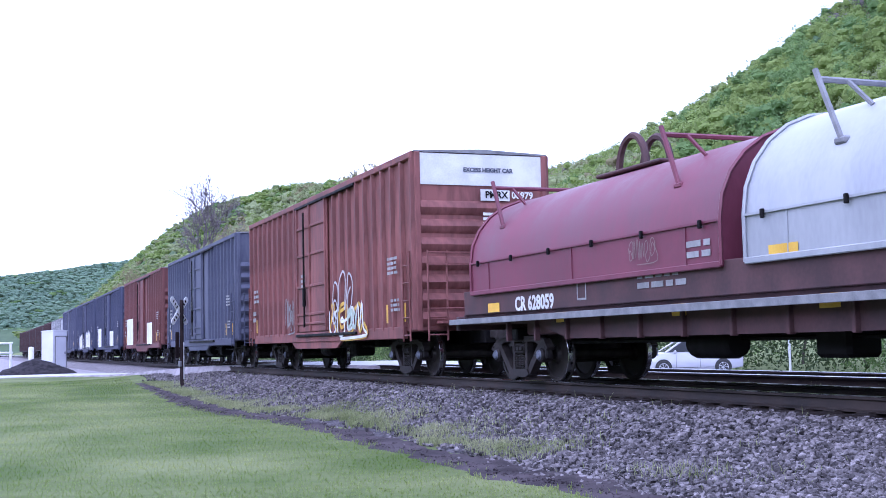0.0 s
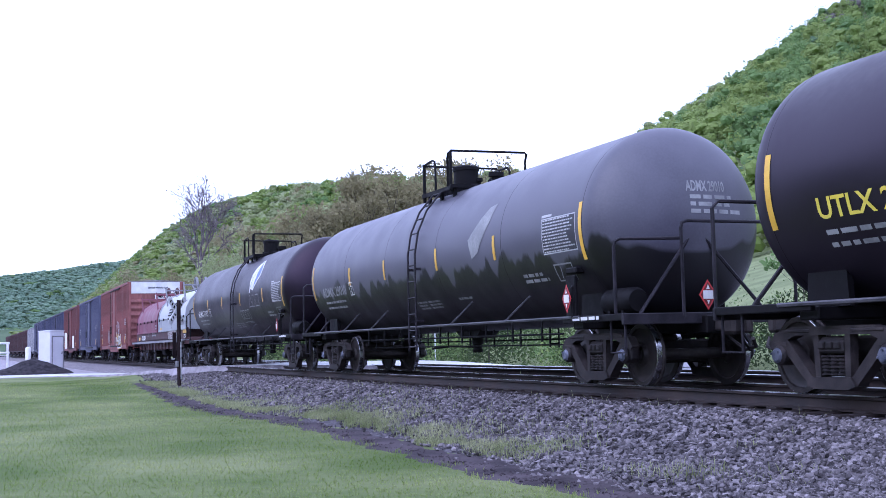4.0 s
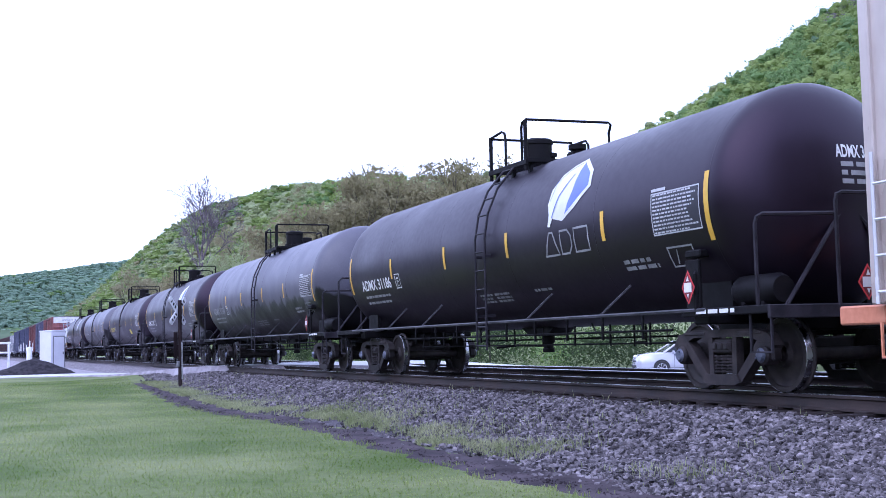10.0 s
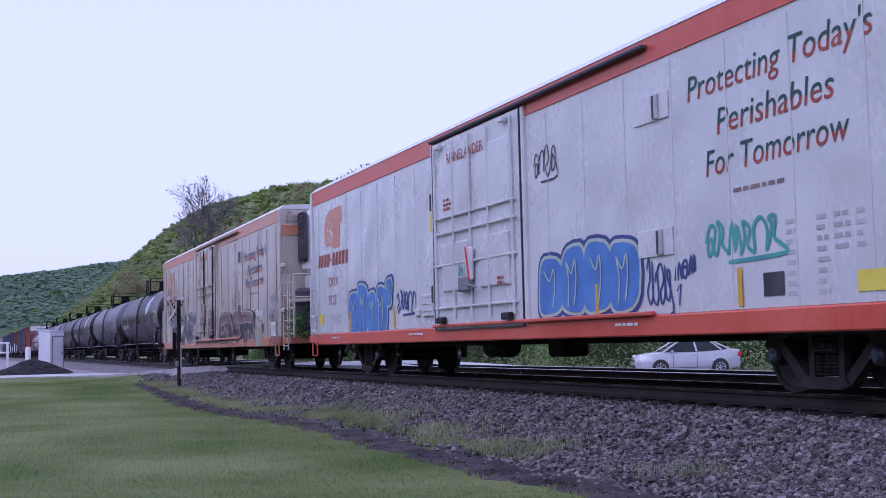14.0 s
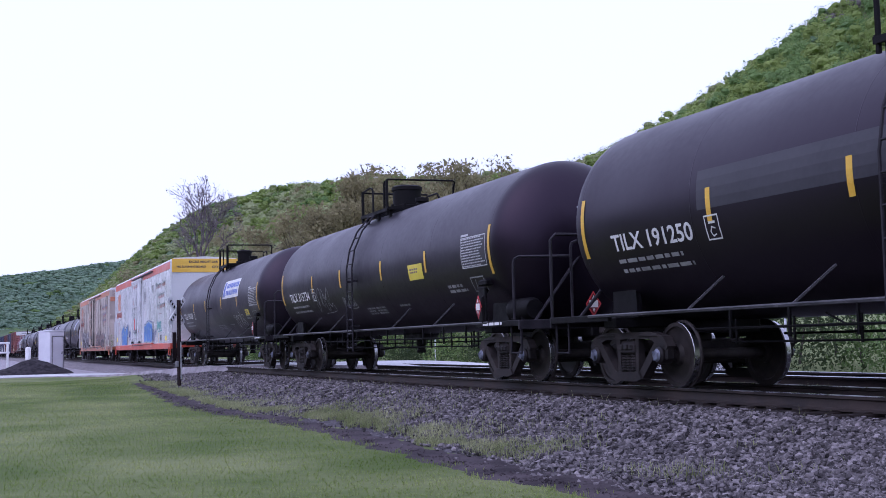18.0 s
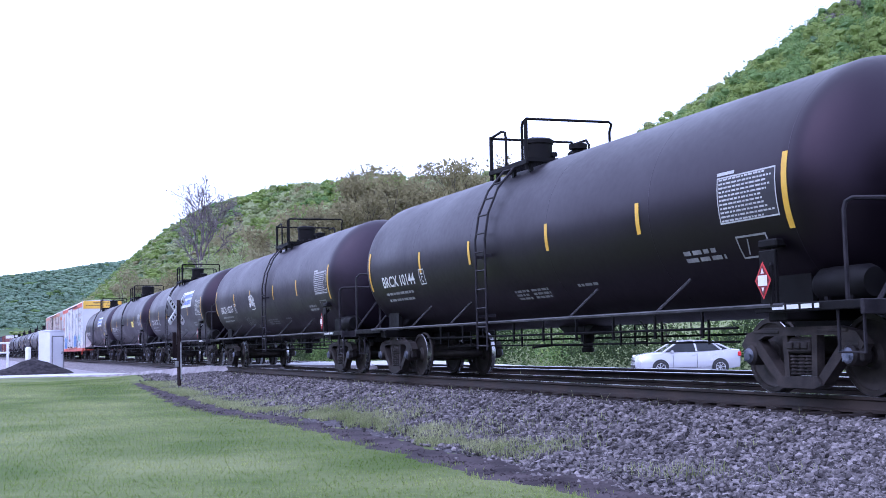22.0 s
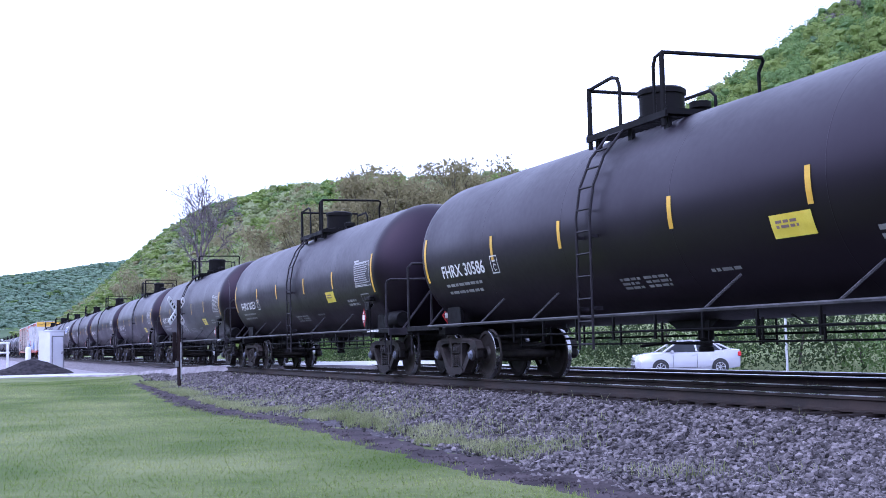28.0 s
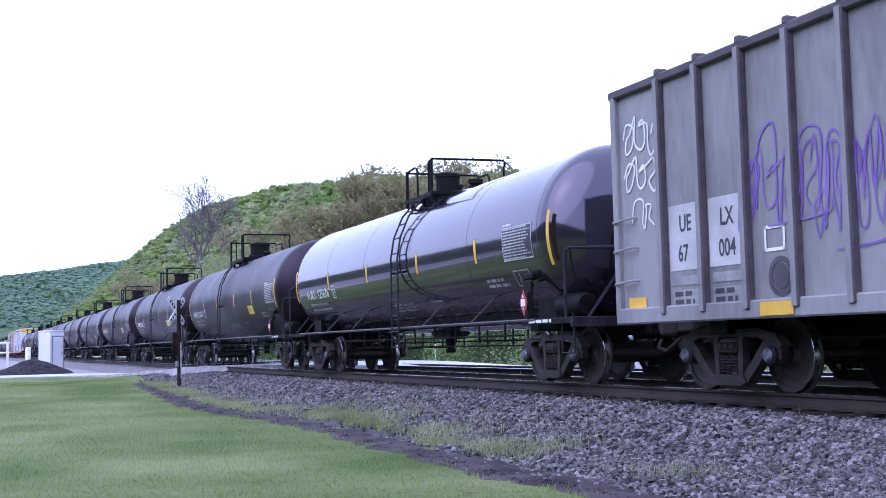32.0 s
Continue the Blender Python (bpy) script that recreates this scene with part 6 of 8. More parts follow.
def tank_car(kind, y0, marks, label="", ladder=0.9, wide=1.0, tall=1.05, **kw):
    car = BASES[kind]
    if kind in USED:
        src = BASES[kind + "_bare"]
        car = copy_thing(src, pose(0, 0, 0))
    else:
        USED.add(kind)
        BASES[kind + "_bare"] = copy_thing(car, pose(0, 0, 0)) if kind != "gloss" else None
    if label:
        tagged(car, label)
    for o in car.children:
        if o.name.split(".")[0] in ("ladder", "walkway", "manway", "valve"):
            o.matrix_basis = pose(0, ladder - 0.9, 0) @ o.matrix_basis
            if wide > 1 and o.name.startswith("walkway"):
                o.matrix_basis = o.matrix_basis @ pose(0, 1.76 * (1 - wide), 0) @ Matrix.Diagonal((1, wide, tall, 1))
            if wide > 1 and o.name.startswith("manway"):
                o.matrix_basis = pose(0, -0.55, 0) @ o.matrix_basis @ Matrix.Diagonal((1.3, 1.3, 1.1, 1))
    tank_marks(car, marks, **kw)
    TRAIN.append((car, y0))
    return car


c = tank_car("black", -6.4, "ADMX 31197", "black tank car with a white and blue leaf emblem", ladder=-0.75, strips=(7.5, 4.35, 1.6, -1.55, -4.95, -7.5), at=6.55)
leaf_mark(c)
g = Geo()
for u in (-1.3, -1.66, -2.02, -2.38):
    frame_of(g, u, u - 0.26, 1.62, 1.95, 0.03, on_tank)
stroke(g, [(-1.3, 1.5), (-2.5, 1.52), (-2.6, 1.38), (-2.75, 1.38)], 0.03, on_tank)
part("emblem", g.mesh("emblem", DIMWHITE, 0, False), None, c)
c = tank_car("grey", -24.91, "ADMX 29010", ladder=-0.4, mat=DIMWHITE)
part("emblem", poly_on(Geo(), [(-3.3, 2.2), (-3.15, 2.55), (-3.9, 3.1), (-4.2, 3.15), (-4.05, 2.8), (-3.6, 2.3)], on_tank).mesh("emblem", DIMWHITE, 0, False), None, c, "faded white leaf emblem")
c = tank_car("dull", -44.45, "UTLX 211993", "faded black tank car with yellow lettering", mat=YELLOWSIGN, ladder=0.7)
yellow_sign(c, -3.12, 1.76, 0.36)
c = tank_car("black", -62.8, "ADMX 31297", "black tank car with a white and blue leaf emblem", ladder=0.45, strips=(7.5, 4.25, 1.67, -1.3, -4.8, -7.5))
leaf_mark(c)
c = tank_car("grey", -81.21, "ADMX 30354", ladder=-0.7, mat=DIMWHITE)
c = tank_car("black", -99.76, "ADMX 31186", "black tank car with a white and blue leaf emblem", ladder=-0.6, strips=(7.5, 4.55, 1.4, -1.5, -4.85, -7.5))
leaf_mark(c)
c = tank_car("dull", -169.63, "TILX 190308", "faded black tank car with a white banner", ladder=0.5)
banner(c, -1.9, -4.6, 2.45, 3.1)
yellow_sign(c, -5.6, 1.85, 0.28)
scrawl(c, -3.2, 1.35, 1.6, 0.5, SPRAYGREY, on_tank, 3, 0.03)
c = tank_car("black", -188.03, "TILX 315734", ladder=0.52, wide=1.22, tall=0.94)
yellow_sign(c, -3.7, 2.15)
scrawl(c, 4.2, 1.6, 1.4, 0.55, DIMWHITE, on_tank, 8, 0.018)
scrawl(c, 1.8, 1.6, 0.9, 0.3, DIMWHITE, on_tank, 9, 0.025)
c = tank_car("black", -206.52, "TILX 191250", "black tank car with a white banner and grey patches")
patches(c, [(4.5, 0.85, 2.28, 2.78), (-0.65, -4.4, 1.95, 2.5), (-6.0, -7.45, 2.0, 2.85)])
banner(c, -2.6, -5.25, 2.45, 3.14)
# Part of its paler black is sky sheen and haze put into the colour.
c = tank_car("dull", -224.88, "BRCX 10215", "black tank car with small chalky graffiti", ladder=-0.75)
scrawl(c, 1.9, 2.0, 0.75, 0.4, WHITE, on_tank, 21, 0.03, 6)
scrawl(c, 3.2, 1.3, 1.3, 0.4, DIMWHITE, on_tank, 22, 0.018)
c = tank_car("black", -243.36, "BRCX 10144")
c = tank_car("black", -261.72, "TILX 191190", "dull black tank car with grimy bands", ladder=-0.8)
yellow_sign(c, -4.6, 1.72, 0.35)
c = tank_car("black", -280.04, "KLRX 31062", "black tank car with grey repainted patches", ladder=0.43, wide=1.15)
patches(c, [(7.4, 5.9, 2.45, 3.0), (5.9, 2.2, 2.3, 2.6), (0.4, -2.2, 1.75, 2.5), (-2.35, -4.6, 1.72, 2.45), (4.4, 1.2, 2.5, 2.62)])
g = Geo()
for a, b, cc, d in ((1.2, -0.9, 2.1, 3.3), (0.6, -0.4, 3.25, 3.55)):
    fill(g, a, b, cc, d, on_head, 0.005)
part("paint_patch", g.mesh("paint_patch", PATCH, 0, False), None, c, "grey repainted patch")
yellow_sign(c, -3.9, 1.72, 0.36)
scrawl(c, 1.7, 1.3, 0.9, 0.6, SPRAYGREY, on_tank, 33, 0.03, 3)
for y0, m in ((-298.15, "FHRX 30251"), (-316.66, "FHRX 30586"), (-334.8, "FHRX 30741")):
    c = tank_car("black", y0, m, "clean black tank car with a yellow warning label", -0.28 if y0 > -300 else 0.68, 1.42, 1.18)
    yellow_sign(c, -3.9, 1.91, 0.37)
c = tank_car("gloss", -352.72, "FURX 125676", ladder=-0.85, strips=(7.72, 4.56, 1.39, -1.94, -5.0, -7.95))
for kind in ("black", "grey", "dull"):
    bare = BASES[kind + "_bare"]
    for o in (*bare.children_recursive, bare):
        bpy.data.objects.remove(o)

# ---- box cars, coil car, cold-storage cars, hopper ----


def under_gear(car, half, truck_at, mat=None):
    trucks(car, truck_at)
    couplers(car, half)
    part("centre_sill", Geo().box((0, 0, 0.82), (0.36, 2 * half, 0.3), 0.02).box((0, truck_at, 0.82), (2.4, 0.4, 0.2), 0.02).box((0, -truck_at, 0.82), (2.4, 0.4, 0.2), 0.02), IRON, car)
    g = Geo().tube([(-0.7, -half + 3, 0.66), (-0.7, half - 3, 0.66)], 0.03)
    g.lathe([(0, -0.5), (0.17, -0.5), (0.2, -0.42), (0.2, 0.42), (0.17, 0.5), (0, 0.5)], (-0.75, 1.2, 0.6), "y", 14)
    g.box((-0.6, -1.2, 0.6), (0.5, 0.6, 0.36), 0.05)
    part("brake_rigging", g, IRON, car)


def ladder_wall(car, x, y, z0, z1, mat, axis="y", width=0.42, sx=-1):
    """A wall ladder: two rails with rungs; axis: the way its rungs run."""
    g = Geo()
    def p(a, z):
        return (x, y + a, z) if axis == "y" else (x + a, y, z)
    for a in (-width / 2, width / 2):
        g.tube([p(a, z0), p(a, z1)], 0.022, 5)
    z = z0 + 0.12
    while z < z1:
        g.tube([p(-width / 2, z), p(width / 2, z)], 0.016, 5)
        z += 0.36
    return part("ladder", g, mat, car)


def box_car(y0, paint, label, door_at=0.3, seed=1, tall_panel=True, near=True):
    """A ribbed steel box car, 15.6 m over its ends."""
    L, W, Z0, Z1 = 7.8, 1.5, 0.95, 4.66
    car = thing("box_car", pose(0, 0, 0), label, "box car", "box cars of the train")
    part("body", Geo().box((0, 0, (Z0 + Z1) / 2), (2 * W, 2 * L, Z1 - Z0), 0.02), paint, car)
    part("roof", Geo().prism([(-W - 0.05, Z1), (W + 0.05, Z1), (W, Z1 + 0.03), (0, Z1 + 0.09), (-W, Z1 + 0.03)], -L - 0.04, L + 0.04, "y"), GREYIRON, car)
    d0, d1 = door_at + 1.55, door_at - 1.55
    rib = Geo().prism([(-0.075, 0.0), (-0.045, -0.085), (0.045, -0.085), (0.075, 0.0)], Z0 + 0.05, Z1 - 0.05, "z")
    rib_me = Geo().add([(b, a, c) for a, b, c in rib.v], rib.f).mesh("rib", paint)
    for s in (-1, 1):
        ys = [y for y in np.linspace(-L + 0.06, L - 0.06, 25) if not (d1 - 0.2 < s * -1 * y * -1 < d0 + 0.2)]
        for y in ys:
            part("rib", rib_me, None, car, m=pose(s * W, y, 0, 0, 0, 0 if s < 0 else 180))
    for s in (-1, 1):
        part("side_sill", Geo().box((s * (W + 0.03), 0, Z0 - 0.02), (0.08, 2 * L - 1.2, 0.26), 0.015).prism([(-2.6, Z0 - 0.1), (2.6, Z0 - 0.1), (2.0, Z0 - 0.32), (-2.0, Z0 - 0.32)], s * (W + 0.01) - 0.03, s * (W + 0.01) + 0.03), paint, car)
        part("side_plate", Geo().box((s * (W + 0.04), 0, Z1 - 0.06), (0.1, 2 * L, 0.14), 0.015), paint, car)
    # sliding door on the near side with its tracks, bars and latch
    g = Geo().box((-W - 0.05, door_at, (Z0 + Z1) / 2), (0.06, 3.0, Z1 - Z0 - 0.25), 0.02)
    door = part("door", g, paint, car)
    for y in (d0 - 0.12, door_at + 0.1, d1 + 0.12):
        part("door_stile", Geo().box((-W - 0.10, y, (Z0 + Z1) / 2), (0.06, 0.08, Z1 - Z0 - 0.3), 0.01), paint, door)
    for z in (1.3, 1.55, 2.3, 3.15, 3.9):
        part("door_rib", Geo().box((-W - 0.09, door_at, z), (0.05, 2.9, 0.07), 0.01), paint, door)
    g = Geo().box((-W - 0.07, door_at - 1.2, Z1 - 0.16), (0.12, 5.6, 0.07), 0.01).box((-W - 0.07, door_at - 1.2, Z0 + 0.03), (0.12, 5.6, 0.07), 0.01)
    part("door_track", g, IRON, door)
    part("door_latch", Geo().tube([(-W - 0.16, door_at + 0.5, 1.2), (-W - 0.16, door_at + 0.5, 4.3)], 0.025).box((-W - 0.16, door_at + 0.5, 2.0), (0.08, 0.12, 0.5), 0.02), IRON, door)
    # corrugated end with a pale top panel
    for s in (-1, 1):
        wave = Geo().add([(x, y, z) for x in (-W + 0.1, W - 0.1) for y, z in ((0, -0.15), (0.05, -0.1), (0.085, 0), (0.05, 0.1), (0, 0.15))], [(k, k + 1, k + 6, k + 5) for k in range(4)] + [(0, 1, 2, 3, 4), (5, 6, 7, 8, 9)]).mesh("corrugation", paint)
        for k in range(7):
            part("corrugation", wave, None, car, m=pose(0, s * L, Z0 + 0.24 + k * 0.385, 0, 0, 0 if s > 0 else 180))
        for x in (-W + 0.05, W - 0.05):
            part("corner_post", Geo().box((x, s * (L + 0.02), (Z0 + Z1) / 2), (0.12, 0.08, Z1 - Z0), 0.015), paint, car)
    ladder_wall(car, -W - 0.12, -L + 0.3, Z0 - 0.2, 2.6, paint)
    ladder_wall(car, -W - 0.12, L - 0.3, Z0 - 0.2, 2.6, paint)
    ladder_wall(car, -1.1, -L - 0.16, Z0 - 0.2, 2.6, paint, "x")
    g = Geo()
    for z in (1.4, 2.3, 2.55):
        g.tube([(-1.3, -L - 0.2, z), (1.3, -L - 0.2, z)], 0.02)
    g.box((0, -L - 0.2, 1.12), (2.2, 0.3, 0.05))
    part("end_railing", g, paint, car)
    # hand brake wheel
    g = Geo().tube([(0.62 + 0.26 * math.cos(a), -L - 0.3, 2.2 + 0.26 * math.sin(a)) for a in (k * math.tau / 14 for k in range(15))], 0.018, 5)
    for k in range(4):
        a = k * math.tau / 4
        g.tube([(0.62, -L - 0.28, 2.2), (0.62 + 0.26 * math.cos(a), -L - 0.3, 2.2 + 0.26 * math.sin(a))], 0.012, 4)
    g.box((0.62, -L - 0.16, 2.2), (0.24, 0.2, 0.3), 0.03)
    part("hand_brake", g, IRON, car)
    to, te = on_wall(W + 0.085), on_end(-L - 0.055)
    r = random.Random(seed)
    if tall_panel:
        part("top_panel", fill(Geo(), 1.46, -1.46, Z1 - 0.68, Z1 - 0.02, on_end(-L - 0.02), 0.004).mesh("top_panel", WHITE, 0, False), None, car, "white height-warning panel")
    for u, v in ((0.1, 3.35), (0.2, 2.75), (0.35, 2.2)):
        notice(car, u - 0.1, v, 3, 0.55, 0.06, te, WHITE, r)
    notice(car, L - 0.7, 2.4, 3, 0.7, 0.09, to, DIMWHITE, r)
    notice(car, L - 0.5, 1.7, 2, 0.5, 0.12, to, DIMWHITE, r)
    notice(car, -L + 1.6, 2.5, 4, 0.7, 0.06, to, DIMWHITE, r)
    notice(car, -L + 1.4, 1.6, 3, 0.6, 0.06, to, DIMWHITE, r)
    notice(car, door_at + 0.9, 2.55, 3, 0.5, 0.08, on_wall(W + 0.13), DIMWHITE, r)
    for u in (-L + 0.55, -L + 1.7, L - 1.0):
        part("stripe", fill(Geo(), u, u - 0.12, 1.15, 1.55, to).mesh("stripe", YELLOW, 0, False), None, car, "yellow reflective stripe")
    under_gear(car, 8.2, 5.9)
    TRAIN.append((car, y0))
    return car, to


c, to = box_car(30.9, BOXRED, "weathered red ribbed box car with graffiti", 0.12, 2)
writing(c, "PMRX", -0.05, 3.72, 0.2, IRON, on_end(-7.86), name="reporting_mark", w=0.02)
part("mark_panel", fill(Geo(), 0.05, -0.62, 3.66, 3.9, on_end(-7.86)).mesh("mark_panel", WHITE, 0, False), None, c)
writing(c, "06979", -0.66, 3.72, 0.2, WHITE, on_end(-7.86), name="reporting_mark", w=0.02)
writing(c, "EXCESS HEIGHT CAR", 0.42, 4.27, 0.12, CAPSTEEL, on_end(-7.83), name="lettering", w=0.012)
scrawl(c, -1.6, 1.0, 2.9, 0.8, YELLOW, to, 5, 0.09, 4, label="yellow spray-paint graffiti")
scrawl(c, -1.6, 1.0, 2.9, 0.7, WHITE, to, 7, 0.07, 4, 0.02, label="white spray-paint graffiti")
scrawl(c, -1.9, 1.3, 1.8, 1.1, SPRAYGREY, to, 8, 0.06, 3, 0.03)
scrawl(c, -3.2, 1.1, 0.8, 0.5, MINT, to, 10, 0.08, 2, 0.036)
scrawl(c, 3.0, 1.2, 1.0, 0.8, DIMWHITE, to, 6, 0.04)
c, to = box_car(48.85, BOXBLUE, "slate-blue ribbed box car", 0.2, 3, False)
c, to = box_car(66.8, BOXRED2, "dark red ribbed box car with pale patches", 0.2, 4, False)
part("paint_patch", fill(fill(Geo(), 6.3, 3.4, 1.0, 2.5, to), -2.6, -4.6, 1.0, 2.1, to).mesh("paint_patch", WHITE, 0, False), None, c, "white paint patches")
c, to = box_car(84.75, BOXNAVY, "navy ribbed box car with pale patches", 0.2, 5, False)
part("paint_patch", fill(fill(Geo(), 6.3, 4.0, 1.0, 2.3, to), -1.6, -4.0, 1.0, 2.0, to).mesh("paint_patch", WHITE, 0, False), None, c, "white paint patches")
c, to = box_car(102.7, BOXNAVY, "navy ribbed box car with white graffiti", 0.2, 6, False)
throwup(c, 5.0, 1.0, 4.0, 1.0, (WHITE, DIMWHITE, WHITE, DIMWHITE), to, 9, 5)
throwup(c, -1.0, 1.0, 4.0, 1.1, (WHITE, DIMWHITE, WHITE, DIMWHITE), to, 10, 5)
c, to = box_car(120.65, BOXBLUE, "slate-blue ribbed box car", 0.2, 7, False)


def coil_car(y0):
    """A flat steel car with two rounded covers over coils."""
    car = thing("coil_car", pose(0, 0, 0), "rusty brown coil car with maroon and pale grey covers", "coil car")
    part("deck", Geo().box((0, 0, 1.14), (2.6, 17.4, 0.16), 0.02).box((0, 0, 0.95), (2.3, 12.5, 0.3), 0.03), DECKRUST, car)
    for s in (-1, 1):
        part("side_sill", Geo().prism([(-8.6, 1.02), (-8.6, 1.2), (8.6, 1.2), (8.6, 1.02), (5.6, 0.98), (4.4, 0.72), (-4.4, 0.72), (-5.6, 0.98)], s * 1.26 - 0.04, s * 1.26 + 0.04), DECKRUST, car)
        part("edge_flange", Geo().box((s * 1.42, 0, 1.1), (0.3, 17.5, 0.05), 0.01).box((s * 1.565, 0, 1.075), (0.02, 17.5, 0.1), 0.005), GREYIRON, car, "pale worn steel edge of the deck")
        part("bulkhead_side", Geo().box((s * 1.3, 0, 1.42), (0.08, 17.1, 0.44), 0.01), DECKRUST, car)
        srib = Geo().box((0, 0, 0), (0.1, 0.06, 0.4), 0.01).mesh("rib", DECKRUST)
        for k in range(13):
            part("rib", srib, None, car, m=pose(s * 1.32, -6.6 + k * 1.1, 0.9))
    for s in (-1, 1):
        part("end_sill", Geo().box((0, s * 8.65, 1.05), (2.9, 0.14, 0.26), 0.02).box((0, s * 8.0, 1.5), (2.5, 0.1, 0.5), 0.02), DECKRUST, car)

    def cover(lo, hi, mat, name_label, z0, zt):
        """Upright sides, a rounded top, flat ends; eave line with hooks."""
        w = 1.36
        prof = [(-w, z0), (-w, z0 + 0.57)]
        for k in range(0, 13):
            a = math.pi - k / 12 * math.pi
            prof.append((w * math.cos(a), z0 + 0.57 + (zt - z0 - 0.57) * math.sin(a)))
        prof += [(w, z0)]
        cov = part("cover", Geo().prism(prof, lo, hi, "y"), mat, car, name_label, smooth=30)
        g = Geo()
        n = len(prof)
        for y in (lo, hi):
            ring = [(p[0] * 1.015, y, p[1] + 0.015) for p in prof]
            g.tube(ring, 0.03, 5)
        for s in (-1, 1):
            g.box((s * (w + 0.02), (lo + hi) / 2, z0 + 0.03), (0.05, hi - lo, 0.08), 0.01)
            g.box((s * (w + 0.012), (lo + hi) / 2, z0 + 0.58), (0.035, hi - lo, 0.03))
        for y in np.linspace(lo + 0.8, hi - 0.8, 3):
            g.tube([(-(w + 0.008), y, z0 + 0.05), (-(w + 0.008), y, z0 + 0.56)], 0.012, 4)
        part("cover_trim", g, mat, cov)
        for y in np.linspace(lo + 0.4, hi - 0.4, 6):
            part("hook", Geo().box((-w - 0.05, y, z0 + 0.56), (0.05, 0.05, 0.11), 0.01), IRON, cov)
        # lifting brackets: slanted legs with a long bar, and a pair of hoops in the middle
        for y in (lo + 1.3, hi - (0.95 if mat == MAROON else 1.45)):
            g = Geo()
            for q in (-1, 1):
                g.tube([(q * 1.17, y - 0.1, zt - 0.62), (q * 1.2, y + 0.25, zt + 0.24)], 0.038, 6)
                g.tube([(q * 0.72, y - 0.1, zt - 0.2), (q * 0.86, y + 0.12, zt + 0.1)], 0.03, 6)
                g.box((q * 1.15, y - 0.1, zt - 0.62), (0.12, 0.2, 0.08), 0.02)
            g.tube([(-1.2, y + 0.2, zt + 0.12), (1.2, y + 0.2, zt + 0.12)], 0.036, 6)
            part("lifting_bracket", g, mat if mat == MAROON else GREYIRON, cov)
        m = (lo + hi) / 2
        g = Geo()
        for x in (-0.22, 0.22):
            g.tube([(x, m + 0.42 * math.cos(a), zt + 0.05 + 0.52 * math.sin(a)) for a in (k * math.pi / 10 for k in range(11))], 0.06, 6)
        g.box((0, m, zt + 0.03), (0.7, 2.0, 0.06), 0.02)
        part("lifting_eye", g, DECKRUST if mat == MAROON else GREYIRON, cov)
        return cov

    cover(0.12, 8.1, MAROON, "maroon rounded cover", 1.56, 3.35)
    cover(-8.45, -0.38, SILVER, "pale grey rounded cover", 1.56, 3.42)
    to = on_wall(1.36)
    ts = on_wall(1.345)
    # emblem of slanting bars and two dark blocks, on the rounded flank
    def flank(u, v, w=0.006):
        a = max(0.0, (v - 2.13) / 1.3)
        return (-(1.36 + w) * math.cos(a), u, 2.13 + (1.29 + w) * math.sin(a))
    g = Geo()
    for k in range(5):
        v = 2.24 + k * 0.135
        fill(g, -3.38 - k * 0.04, -4.35 - k * 0.05, v, v + 0.07, flank, 0.012)
    part("emblem", poly_on(Geo(), [(-4.36, 2.26), (-4.75, 2.26), (-4.9, 2.9), (-4.5, 2.9)], flank, 0.016).mesh("emblem", IRON, 0, False), None, car)
    part("emblem", poly_on(Geo(), [(-4.88, 2.3), (-5.3, 2.3), (-5.5, 2.88), (-5.05, 2.9)], flank, 0.016).mesh("emblem", IRON, 0, False), None, car)
    part("emblem", g.mesh("emblem", IRON, 0, False), None, car, "dark emblem of slanting bars")
    writing(car, "CR 628059", 6.26, 1.22, 0.32, WHITE, ts, bold=0.012, name="reporting_mark", w=0.006)
    writing(car, "G 524", -7.72, 1.2, 0.2, WHITE, ts, name="lettering", w=0.006)
    writing(car, "CR 628", 0.2, 1.35, 0.3, WHITE, on_end(-8.06), name="reporting_mark", w=0.02)
    r = random.Random(4)
    notice(car, 2.2, 1.52, 2, 1.3, 0.08, ts, DIMWHITE, r)
    notice(car, -4.6, 1.5, 2, 1.2, 0.06, ts, DIMWHITE, r)
    notice(car, 0.9, 1.85, 2, 0.6, 0.08, to, DIMWHITE, r, 0.012)
    part("plate_box", frame_of(Geo(), 4.0, 3.7, 1.3, 1.62, 0.03, ts).mesh("plate_box", DIMWHITE, 0, False), None, car)
    part("plate_box", frame_of(Geo(), -5.86, -6.64, 1.2, 1.5, 0.03, ts).mesh("plate_box", DIMWHITE, 0, False), None, car)
    for u, v, d, t in ((7.4, 1.22, 0.5, ts), (4.8, 0.98, 0.35, on_wall(1.3)), (1.4, 0.98, 0.35, on_wall(1.3)), (-1.6, 0.98, 0.35, on_wall(1.3)), (-4.4, 0.98, 0.35, on_wall(1.3)), (-7.55, 1.4, 1.0, ts)):
        part("stripe", fill(Geo(), u, u - d, v, v + 0.16, t, 0.012).mesh("stripe", YELLOW, 0, False), None, car, "yellow reflective stripe")
    part("stripe", fill(Geo(), -0.82, -1.36, 1.6, 1.74, to, 0.012).mesh("stripe", YELLOW, 0, False), None, car, "yellow reflective stripe")
    wildstyle(car, -3.4, 1.38, 2.3, 0.14, (SPRAYGREY, DIMWHITE, SPRAYGREY, SPRAYBROWN, SPRAYBROWN), ts, 44, 6, "pale grey worn graffiti block")
    scrawl(car, 2.4, 1.78, 0.75, 0.32, SPRAYBROWN, to, 45, 0.014, 5, 0.012)
